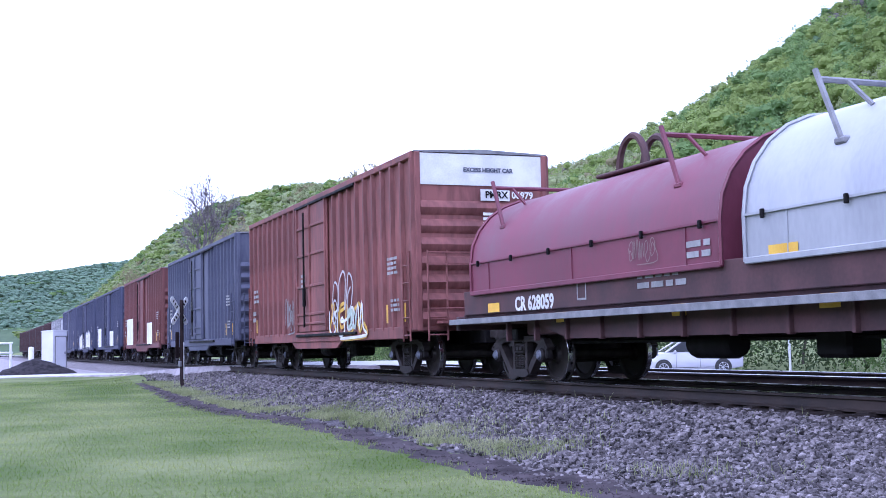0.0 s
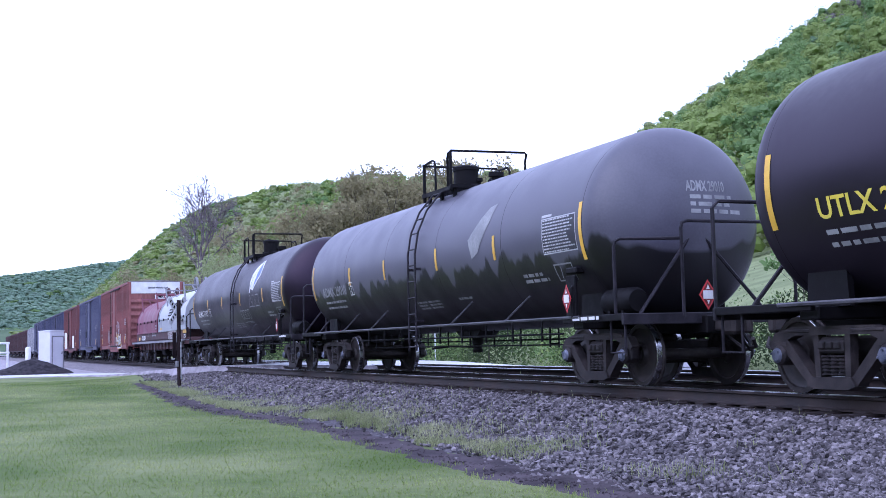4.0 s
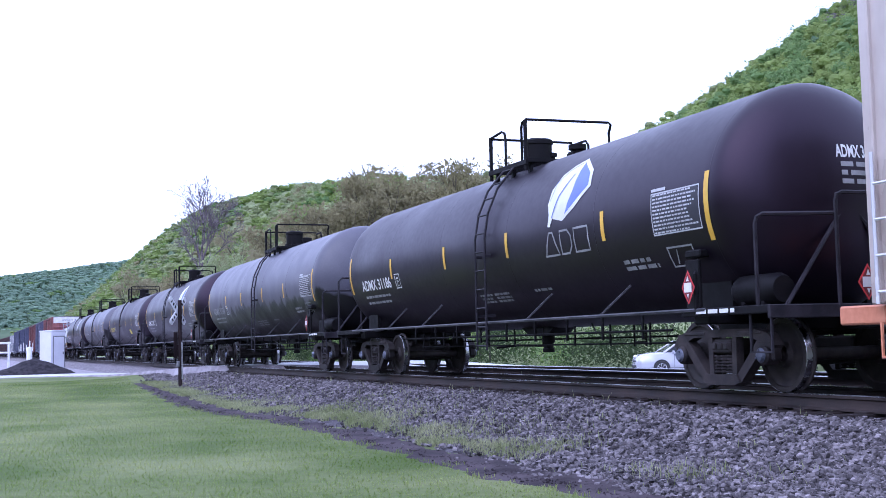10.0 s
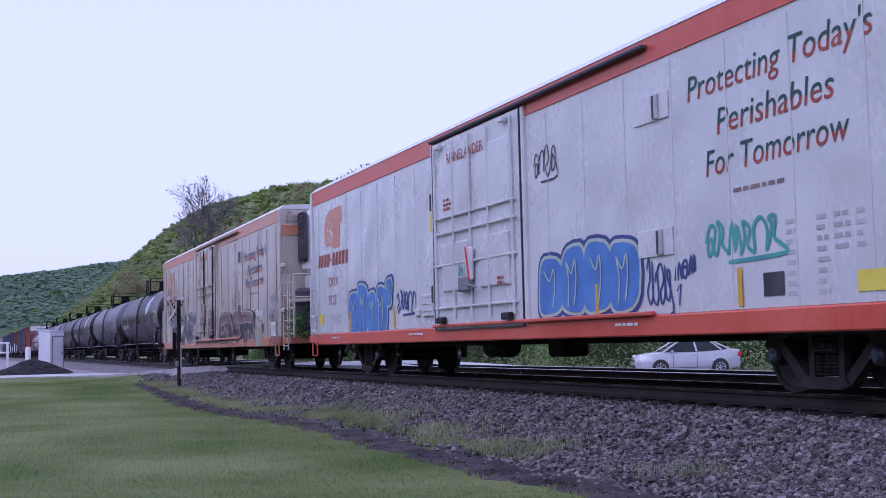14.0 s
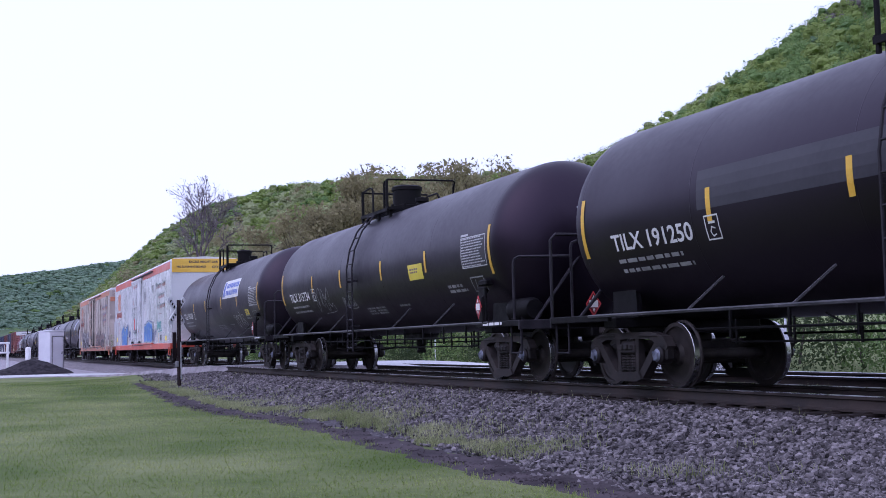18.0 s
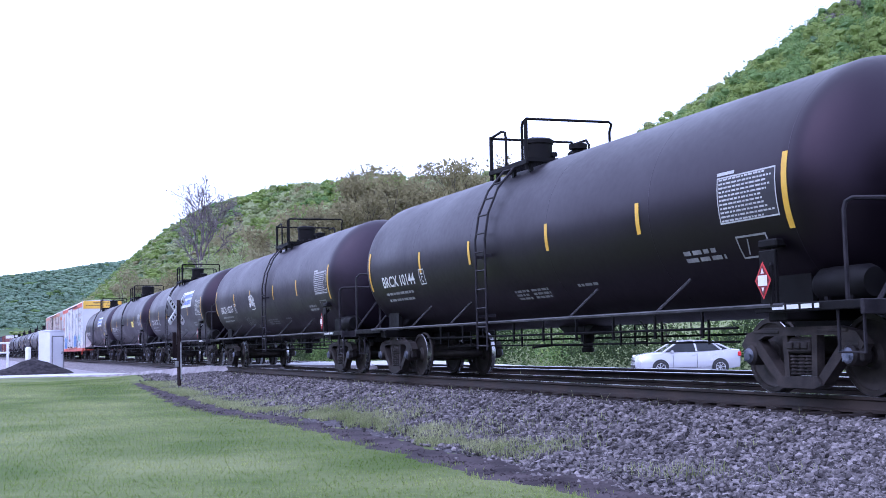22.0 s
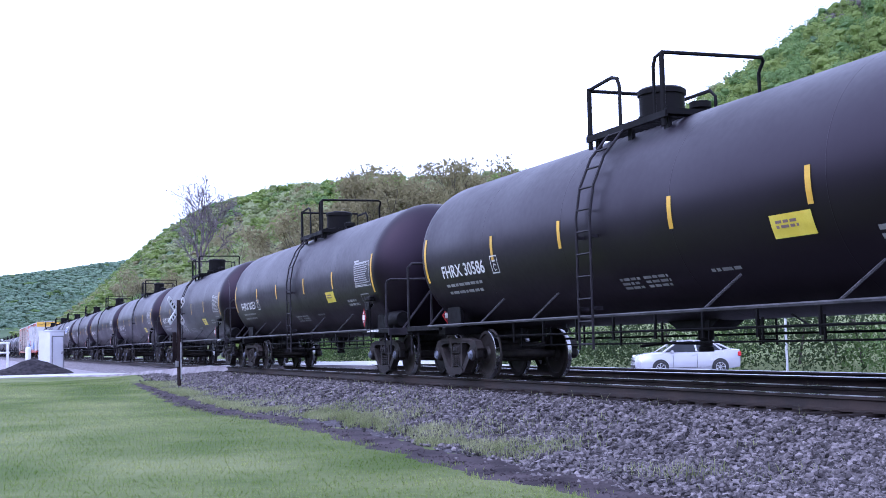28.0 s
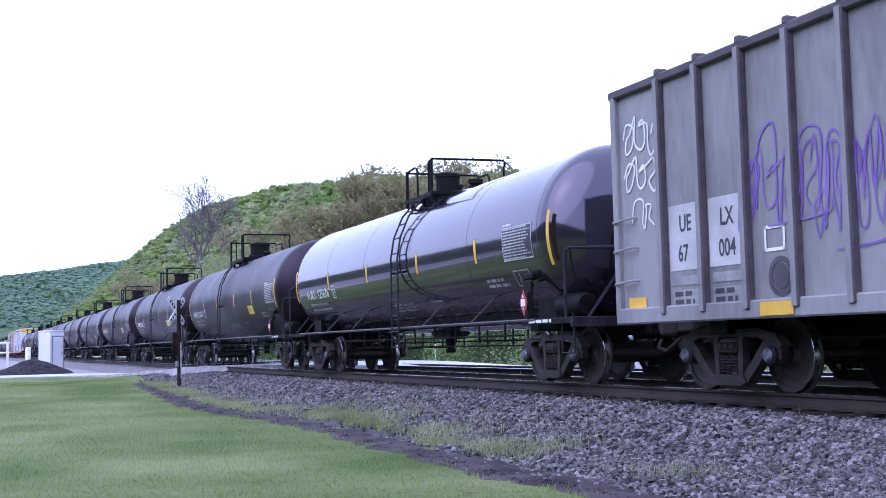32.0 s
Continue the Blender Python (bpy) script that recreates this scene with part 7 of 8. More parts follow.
    g = Geo().tube([(-0.55 + 0.3 * math.cos(a), -8.75, 1.9 + 0.3 * math.sin(a)) for a in (k * math.tau / 16 for k in range(17))], 0.02, 5)
    for k in range(5):
        a = k * math.tau / 5
        g.tube([(-0.55, -8.7, 1.9), (-0.55 + 0.3 * math.cos(a), -8.75, 1.9 + 0.3 * math.sin(a))], 0.012, 4)
    g.box((-0.55, -8.55, 1.75), (0.4, 0.25, 0.6), 0.03)
    part("hand_brake", g, IRON, car)
    part("end_railing", Geo().tube([(-1.35, -8.6, 1.1), (-1.35, -8.6, 2.1), (-1.25, -8.62, 2.2), (0.9, -8.62, 2.2), (1.0, -8.6, 2.1), (1.0, -8.6, 1.1)], 0.025), IRON, car)
    under_gear(car, 8.9, 6.75)
    TRAIN.append((car, y0))


coil_car(12.4)


def cold_car(y0, paint, stripe, sill, clean, label):
    """A tall insulated car with a plug door; body 23 m long."""
    L, W, Z0, Z1 = 11.5, 1.52, 0.98, 4.72
    car = thing("cold_storage_car", pose(0, 0, 0), label, "railcar", "cold-storage cars of the train")
    part("body", Geo().box((0, 0, (Z0 + Z1) / 2), (2 * W, 2 * L, Z1 - Z0), 0.03), paint, car)
    part("roof", Geo().prism([(-W - 0.03, Z1), (W + 0.03, Z1), (W - 0.1, Z1 + 0.12), (0, Z1 + 0.2), (-W + 0.1, Z1 + 0.12)], -L, L, "y"), REEFER, car)
    for s in (-1, 1):
        part("top_band", Geo().box((s * (W + 0.008), 0, Z1 - 0.17), (0.02, 2 * L, 0.34)), stripe, car, "orange band under the roof")
        part("side_sill", Geo().box((s * (W - (0.02 if clean else 0.052)), 0, 0.86), (0.12, 2 * L - 0.5, 0.28), 0.02), sill, car)
    seam = Geo().box((0, 0, (Z0 + Z1) / 2 - 0.2), (0.012, 0.022, Z1 - Z0 - 0.46)).mesh("panel_seam", paint if clean else SEAMDARK)
    pan = None
    for s in (-1, 1):
        for k in range(19):
            y = -L + 0.6 + k * 1.21
            if s < 0 and -1.7 < y < 2.5:
                continue
            part("panel_seam", seam, None, car, m=pose(s * (W + 0.004), y, 0))
    # plug door with rods, cams and tracks
    r0 = random.Random(31)
    dy = 0.4
    door = part("door", Geo().box((-W - 0.04, dy, 2.75), (0.09, 3.95, 3.58), 0.02), paint, car, "wide plug door with locking rods")
    for y in (-1.75, -0.75, 0.05, 0.85, 1.75):
        part("locking_rod", Geo().tube([(-W - 0.13, dy + y, 1.15), (-W - 0.13, dy + y, 4.45)], 0.026, 6), CAST if y in (-1.75, 0.05) and not clean else paint, door)
    for z in (1.35, 2.15, 2.75, 3.05):
        part("cross_bar", Geo().tube([(-W - 0.12, dy - 1.85, z), (-W - 0.12, dy + 1.85, z)], 0.024, 6), paint, door)
    for y in (-0.95, 0.85):
        part("door_panel", Geo().box((-W - 0.1, dy + y, 2.1), (0.06, 1.2, 0.9), 0.02), paint, door)
        part("door_panel", Geo().box((-W - 0.1, dy + y, 3.6), (0.05, 1.45, 1.1), 0.02), paint, door)
    part("door_frame", Geo().box((-W - 0.02, dy + 2.06, 2.75), (0.10, 0.1, 3.6), 0.02), paint, door)
    part("door_frame", Geo().box((-W - 0.02, dy - 2.06, 2.75), (0.10, 0.1, 3.6), 0.02), paint, door)
    for y in (1.99, -1.99):
        part("door_seal", Geo().box((-W - 0.05, dy + y, 2.75), (0.07, 0.025, 3.58)), SPRAYBLACK, door)
    part("door_seal", Geo().box((-W - 0.05, dy, 0.95), (0.07, 3.95, 0.02)), SPRAYBLACK, door)
    part("gear_box", Geo().box((-W - 0.15, dy + 0.25, 1.75), (0.12, 0.5, 0.28), 0.03), GREYIRON, door)
    part("operating_handle", Geo().tube([(-W - 0.2, dy + 0.25, 1.75), (-W - 0.22, dy - 0.35, 1.66)], 0.02, 6), GREYIRON, door)
    notice(door, dy + 1.3, 3.35, 3, 0.4, 0.05, on_wall(W + 0.13), MARKRED, r0)
    notice(door, dy - 1.1, 1.75, 2, 0.35, 0.05, on_wall(W + 0.135), MARKRED, r0)
    for y in (1.5, -1.5):
        part("cam_bracket", Geo().box((-W - 0.15, dy + y, 1.12), (0.1, 0.34, 0.12), 0.02), CAST, door)
        part("cam_bracket", Geo().box((-W - 0.15, dy + y, 4.42), (0.1, 0.2, 0.1), 0.02), paint, door)
    part("door_latch", Geo().box((-W - 0.15, dy + 0.05, 2.1), (0.08, 0.26, 0.6), 0.03), paint, door)
    part("latch_handle", Geo().tube([(-W - 0.2, dy + 0.12, 2.4), (-W - 0.2, dy - 0.02, 1.8)], 0.02, 6), SPRAYBROWN if not clean else RED, door)
    part("door_track", Geo().box((-W - 0.07, -1.55, 4.6), (0.12, 8.0, 0.06), 0.015), SPRAYBROWN if not clean else SPRAYBLACK, car)
    part("door_track", Geo().box((-W - 0.07, -1.55, 1.02), (0.10, 8.0, 0.06), 0.015), sill, car)
    # corner posts, ladders, grab irons
    for y in (L - 0.05, -L + 0.05):
        part("corner_post", Geo().box((-W - 0.015, y, (Z0 + Z1) / 2), (0.07, 0.14, Z1 - Z0), 0.015), paint, car)
    ladder_wall(car, -W - 0.1, L - 0.35, 0.98, 2.5, REEFER)
    if clean:
        ladder_wall(car, -W - 0.1, -L + 0.35, 0.98, 2.5, REEFER)
    for y in (L - 0.35, -L + 0.35):
        part("step", Geo().tube([(-W - 0.06, y - 0.22, 0.8), (-W - 0.06, y - 0.22, 0.45), (-W - 0.06, y + 0.22, 0.45), (-W - 0.06, y + 0.22, 0.8)], 0.02), sill, car)
    to = on_wall(W + 0.002)
    r = random.Random(12)
    # emblem: an orange block with a white star of strokes
    u = L - 1.95
    em = [(u + 0.25, 3.22), (u + 0.62, 3.2), (u + 0.78, 3.5), (u + 0.76, 3.75), (u + 0.6, 3.98), (u + 0.3, 4.1), (u - 0.75, 4.12), (u - 0.75, 3.75), (u - 0.6, 3.75), (u - 0.6, 3.12), (u - 0.1, 3.1)]
    part("emblem", poly_on(Geo(), em, to, 0.004).mesh("emblem", ORANGE, 0, False), None, car, "orange block emblem with a white star")
    g = Geo()
    for k in range(3):
        a = k * math.pi / 3 + 0.3
        stroke(g, [(u + 0.2 - 0.3 * math.cos(a), 3.55 - 0.3 * math.sin(a)), (u + 0.2 + 0.3 * math.cos(a), 3.55 + 0.3 * math.sin(a))], 0.04, to, 0.009)
        for q in (-1, 1):
            x, y = u + 0.2 + q * 0.2 * math.cos(a), 3.55 + q * 0.2 * math.sin(a)
            stroke(g, [(x + q * 0.1 * math.cos(a + 0.8), y + q * 0.1 * math.sin(a + 0.8)), (x, y), (x + q * 0.1 * math.cos(a - 0.8), y + q * 0.1 * math.sin(a - 0.8))], 0.03, to, 0.012)
    part("emblem", g.mesh("emblem", WHITE, 0, False), None, car)
    # a row of slanting orange-red blocks where a name stands
    g = Geo()
    x = L - 0.55
    for k in range(10):
        d = 0.2 if k != 4 else 0.12
        lo, hi = (2.82, 2.88) if k == 4 else (2.69, 3.01)
        part("emblem", poly_on(Geo(), [(x, lo), (x - d, lo), (x - d - 0.06, hi), (x - 0.06, hi)], to, 0.005).mesh("emblem", MARKRED, 0, False), None, car, "slanting brick-red block")
        x -= d + 0.075
    writing(car, "CRYX", L - 1.5, 2.18, 0.32, MARKRED, to, 0.0, name="reporting_mark", w=0.005)
    writing(car, "5927" if clean else "5951", L - 1.5, 1.72, 0.34, MARKRED, to, 0.0, name="reporting_mark", w=0.005)
    for k, line in enumerate(("Protecting Today's", "Perishables", "For Tomorrow")):
        ua, va = ((-6.42, 3.66), (-7.03, 3.15), (-6.77, 2.66))[k] if clean else ((-6.27, 3.51), (-6.86, 3.03), (-6.63, 2.61))[k]
        long = max(p[0] for p in flat_text(line, 0.46, 0.0, 1.0)[0])
        span = (3.39, 2.16, 2.62)[k] * (1.0 if clean else 0.975)
        nar = span / long
        slope = lambda u, v, w=0.006: to(u, v + (ua - u) * 0.02, w)
        words = line.split(" ")
        for q, word in enumerate(words):
            rest = max(p[0] for p in flat_text(" ".join(words[q:]), 0.46, 0.0, 1.0)[0])
            off = span * (1 - rest / long)
            vs, fs = flat_text(word, 0.46, 0.0, nar)
            low_edge = 0.13
            for upper, m in ((True, SPRAYNAVY if not clean else DARKTEAL), (False, MARKRED)):
                sel = [f for f in fs if (sum(vs[i][1] for i in f) / len(f) > low_edge) == upper]
                g = Geo().add([slope(ua - off - a - 0.14 * b, va + b, 0.006) for a, b in vs], sel)
                part("slogan", g.mesh("slogan", m, 0, False), None, car)
    for k, line in enumerate(("RHINELANDER",) if clean else ("HALF MOON", "BAY")):
        writing(car, line, 1.5 - k * 0.45, 4.05 - k * 0.3, 0.26 if clean else 0.3, MARKRED, on_wall(W + 0.135), 0.002, name="lettering")
    back = 0.0 if clean else -0.9
    for off, rows, span in ((0.0, 8, 0.2), (0.52, 8, 0.2), (0.8, 4, 0.3), (1.15, 4, 0.15)):
        notice(car, -8.3 - off + back, 1.93, rows, span, 0.05, to, SPRAYGREY, r, 0.004, 2.3)
    notice(car, L - 1.6, 1.38, 2, 0.9, 0.07, to, SPRAYGREY, r, 0.004)
    notice(car, -7.35, 2.4, 1, 1.25, 0.05, to, SPRAYBROWN, r, 0.004)
    for u in (11.25, 8.15, 5.03, -3.9, -7.38 + back * 0.8, -10.75):
        part("stripe", fill(Geo(), u, u - 0.09, 1.05, 1.5, to, 0.02).mesh("stripe", YELLOW, 0, False), None, car, "yellow reflective stripe")
    part("plate_box", fill(Geo(), L - 0.6, L - 1.0, 1.25, 1.5, to, 0.008).mesh("plate_box", YELLOWSIGN, 0, False), None, car)
    part("warning_label", fill(Geo(), 2.75, 2.5, 2.88, 3.23, to, 0.006).mesh("warning_label", YELLOWSIGN, 0, False), None, car, "yellow warning label")
    vent = part("vent_hatch", Geo().box((-W - 0.03, 2.9, 1.45), (0.05, 0.56, 0.44), 0.012), paint, car)
    for z in (1.34, 1.48, 1.62):
        part("slat", Geo().box((-W - 0.06, 2.9, z), (0.02, 0.48, 0.025)), paint, vent)
    part("small_hatch", Geo().box((-W - 0.025, 3.51, 1.32), (0.04, 0.24, 0.14), 0.01), paint, car)
    part("pull_rod", Geo().tube([(-W - 0.06, 2.45, 1.3), (-W - 0.06, 2.45, 2.16)], 0.018, 6), GREYIRON, car)
    part("plate_box", frame_of(Geo(), 8.46, 8.19, 1.71, 1.98, 0.02, to).mesh("plate_box", SPRAYGREY, 0, False), None, car)
    notice(car, 4.0, 0.87, 1, 0.9, 0.04, on_wall(W + 0.045), WHITE, r)
    notice(car, -4.5, 0.87, 1, 0.7, 0.04, on_wall(W + 0.045), WHITE, r)
    notice(car, 9.6, 0.87, 1, 0.8, 0.04, on_wall(W + 0.045), WHITE, r)
    part("plate_box", fill(Geo(), -7.86 + back, -8.24 + back, 1.14, 1.41, to, 0.006).mesh("plate_box", SPRAYBLACK, 0, False), None, car)
    if not clean:
        part("label_patch", fill(Geo(), -10.17, -10.8, 1.03, 1.44, to, 0.004).mesh("label_patch", WHITE, 0, False), None, car, "white patch round a label")
    fr = fill(Geo(), -9.43 + back, -9.95 + back, 1.12, 1.34, to, 0.009)
    part("plate_box", fr.mesh("plate_box", YELLOWSIGN if clean else MINT, 0, False), None, car)
    for z in (3.75, 1.95):
        hatch = part("latch_plate", Geo().box((-W - 0.012, -5.58, z), (0.02, 0.86, 0.36), 0.004), paint, car)
        part("latch", Geo().box((-W - 0.04, -5.72, z), (0.04, 0.14, 0.34), 0.012), SPRAYGREY if clean else SPRAYBROWN, hatch)
        part("latch_bolt", Geo().box((-W - 0.062, -5.7, z), (0.02, 0.04, 0.3), 0.006), SPRAYBLACK, hatch)
        part("door_stop", Geo().box((-W - 0.03, 2.62, z - 0.3), (0.05, 0.08, 0.34), 0.015), SPRAYBLACK, car)
    under_gear(car, 12.0, 8.3)
    # cushioned draft platform at both ends
    for s in (-1, 1):
        part("end_sill", Geo().box((0, s * (L + 0.3), 0.88), (2.9, 0.7, 0.2), 0.02), sill, car)
    TRAIN.append((car, y0))
    return car, to, L, W, Z0, Z1


c, to, L, W, Z0, Z1 = cold_car(-121.7, REEFERDIRTY, ORANGE, ORANGE, False, "soiled white cold-storage car covered in graffiti")
wildstyle(c, -2.1, 1.0, 5.85, 0.82, (SPRAYBLACK, WHITE, SPRAYBROWN, SPRAYBLACK, SPRAYBLACK), to, 61, 5, "brown and grey sharp-lettered graffiti")
wildstyle(c, 9.4, 1.0, 7.0, 1.05, (REEFER, WHITE, SPRAYDARK, SPRAYBLACK, SPRAYBLACK), to, 64, 6, "white and black sharp-lettered graffiti")
throwup(c, -8.05, 0.82, 0.8, 0.75, (SPRAYGREEN, REEFERDIRTY, REEFERDIRTY, SPRAYGREEN), to, 12, 2, "pale green curled graffiti")
scrawl(c, -9.9, 0.78, 1.3, 0.24, SPRAYBLACK, to, 91, 0.03, 6)
scrawl(c, -9.9, 1.55, 0.8, 0.3, SPRAYBLACK, to, 92, 0.014, 5)
scrawl(c, -9.95, 1.95, 0.9, 0.32, SPRAYGREY, to, 93, 0.035, 4)
scrawl(c, -8.0, 1.72, 1.0, 0.14, WHITE, to, 94, 0.05, 5)
scrawl(c, 10.5, 2.0, 1.2, 1.5, SPRAYBLACK, to, 64, 0.035, 3)
scrawl(c, -0.75, 1.4, 0.7, 0.9, SPRAYBLACK, on_wall(W + 0.18), 66, 0.04, 4)
part("end_band", Geo().box((0, -L - 0.006, Z1 - 0.62), (2 * W - 0.02, 0.02, 0.3)), ORANGE, c, "orange band across the end")
for k, line in enumerate(("NO", "RUNNING", "BOARDS")):
    writing(c, line, 1.38, Z1 - 0.14 - k * 0.13, 0.14, SPRAYBROWN, on_end(-L - 0.006), 0.002, name="lettering")
# cooling unit on the rear end
unit = part("cooling_unit", Geo().box((0.15, -L - 0.42, 3.7), (2.2, 0.84, 1.9), 0.18).box((0.15, -L - 0.38, 2.55), (2.0, 0.7, 0.55), 0.1), REEFER, c, "white cooling unit with a black grille")
g = Geo().box((-0.98, -L - 0.42, 3.85), (0.06, 0.74, 1.45), 0.08)
for k in range(9):
    for j in range(4):
        g.box((-1.02, -L - 0.2 - j * 0.15, 3.27 + k * 0.145), (0.03, 0.1, 0.09), 0.01)
part("grille", g, SPRAYBLACK, unit)
writing(c, "EXCESS HEIGHT CAR", 0.6, 3.85, 0.13, SPRAYNAVY, on_end(-L - 0.85), 0.004, name="lettering")
for z in (2.1, 2.75):
    part("railing_bar", Geo().tube([(-1.4, -L - 1.0, z), (1.4, -L - 1.0, z)], 0.025), REEFERDIRTY, c)
for x in (-1.4, -0.7, 0.3, 1.4):
    part("railing_post", Geo().tube([(x, -L - 1.0, 0.95), (x, -L - 1.0, 2.75)], 0.03), REEFERDIRTY, c)
part("platform", Geo().box((0, -L - 0.6, 2.0), (2.8, 0.9, 0.1), 0.02), REEFERDIRTY, c)
part("strut", Geo().tube([(-1.3, -L - 0.1, 1.0), (-0.4, -L - 0.9, 1.95)], 0.05), REEFERDIRTY, c)
ladder_wall(c, -1.5, -L - 0.4, 0.6, 2.7, REEFERDIRTY, width=0.5)
for z in (1.75, 3.05):
    part("ladder_bracket", Geo().box((-1.5, -L - 0.12, z), (0.1, 0.34, 0.12), 0.02), REEFERDIRTY, c)
ladder_wall(c, -1.48, -L - 1.0, 0.95, 2.75, REEFERDIRTY)
# Black fuel tank, enlarged to stand in for the shade between the cars.
part("fuel_tank", Geo().box((-0.15, -L - 0.58, 1.72), (2.2, 0.66, 1.3), 0.1), SPRAYBLACK, c)
# weeds that took root on the end platform
n = 260
P = np.stack([rng.normal(-1.15, 0.16, n), rng.normal(-L - 0.85, 0.14, n), rng.uniform(0.98, 1.75, n)], 1)
A = rng.normal(0, 1, (n, 3)) * 0.05
B = rng.normal(0, 1, (n, 3)) * 0.05
V = np.stack([P, P + A, P + A + B, P + B], 1).reshape(-1, 3)
weed = new("weed_plant", arrays("weed_plant", V, np.arange(n * 4).reshape(-1, 4), [PLANT]))
weed.parent = c
tagged(weed, "green weed growing on the end platform", kind="stuff")

c, to, L, W, Z0, Z1 = cold_car(-148.15, REEFER, REDORANGE, REDORANGE, True, "clean white cold-storage car with blue graffiti")
throwup(c, 8.2, 0.9, 2.7, 1.12, (SPRAYNAVY, MINT, SPRAYBLUE, MINT), to, 71, 4, "blue rounded graffiti with a pale green rim", lean=0.1)
throwup(c, 5.6, 1.52, 0.5, 0.55, (SPRAYNAVY, MINT, SPRAYBLUE, MINT), to, 78, 1, lean=0.2)
throwup(c, -2.1, 1.08, 3.0, 1.02, (SPRAYNAVY, MINT, SPRAYBLUE, MINT), to, 72, 4, "blue rounded graffiti with a pale green rim")
scrawl(c, 4.85, 1.38, 1.2, 0.42, SPRAYNAVY, to, 73, 0.045, 5)
scrawl(c, -5.3, 1.1, 0.62, 0.6, SPRAYNAVY, to, 74, 0.035, 4)
scrawl(c, -6.0, 1.42, 0.5, 0.28, SPRAYNAVY, to, 79, 0.035, 3)
part("graffiti", stroke(Geo(), [(-6.1, 1.12), (-6.14, 1.38), (-6.06, 1.3)], 0.035, to, 0.007).mesh("graffiti", SPRAYNAVY, 0, False), None, c)
scrawl(c, -6.7, 1.66, 1.5, 0.4, TEAL, to, 75, 0.05, 6)
scrawl(c, -1.95, 3.3, 0.8, 0.45, SPRAYBLACK, to, 76, 0.028, 4)
scrawl(c, 1.0, 1.5, 0.7, 0.6, TEAL, on_wall(W + 0.15), 77, 0.03, 3)
part("end_panel", Geo().box((0, -L - 0.012, Z1 - 0.22), (2 * W - 0.02, 0.03, 0.62), 0.0), ENDYELLOW, c, "yellow top panel on the end")
writing(c, "EXCESS HEIGHT CAR", 0.75, Z1 - 0.1, 0.14, SPRAYBLACK, on_end(-L - 0.03), 0.004, name="lettering")
writing(c, "NO RUNNING BOARD", 1.3, Z1 - 0.32, 0.13, SPRAYBLACK, on_end(-L - 0.03), 0.004, name="lettering")
writing(c, "CRYX 5927", -0.3, Z1 - 0.34, 0.16, SPRAYBLACK, on_end(-L - 0.03), 0.004, name="reporting_mark")
for z in (1.1, 1.55, 2.0, 2.45):
    part("grab_iron", Geo().tube([(-1.42, -L, z), (-1.42, -L - 0.12, z), (-0.62, -L - 0.12, z), (-0.62, -L, z)], 0.02), REEFER, c)
part("grab_iron", Geo().tube([(-0.5, -L, 2.45), (-0.5, -L - 0.12, 2.45), (0.9, -L - 0.12, 2.45), (0.9, -L, 2.45)], 0.018), REEFER, c)
part("brake_plate", Geo().box((0.75, -L - 0.03, 1.85), (0.6, 0.05, 0.4), 0.01), GREYIRON, c)
part("cross_step", Geo().box((0.1, -L - 0.28, 1.05), (1.9, 0.35, 0.06), 0.01), IRON, c)
g = Geo().tube([(0.1 + 0.28 * math.cos(a), -L - 0.4, 2.0 + 0.28 * math.sin(a)) for a in (k * math.tau / 16 for k in range(17))], 0.02, 5)
for k in range(5):
    a = k * math.tau / 5
    g.tube([(0.1, -L - 0.36, 2.0), (0.1 + 0.28 * math.cos(a), -L - 0.4, 2.0 + 0.28 * math.sin(a))], 0.014, 4)
part("hand_brake", g, IRON, c)
part("brake_housing", Geo().box((-0.1, -L - 0.2, 2.02), (0.42, 0.3, 0.5), 0.1), RED, c, "red hand brake housing")
for v in (3.35, 3.0, 2.6):
    notice(c, 0.0, v, 3, 0.6, 0.035, on_end(-L - 0.02), SPRAYGREY)


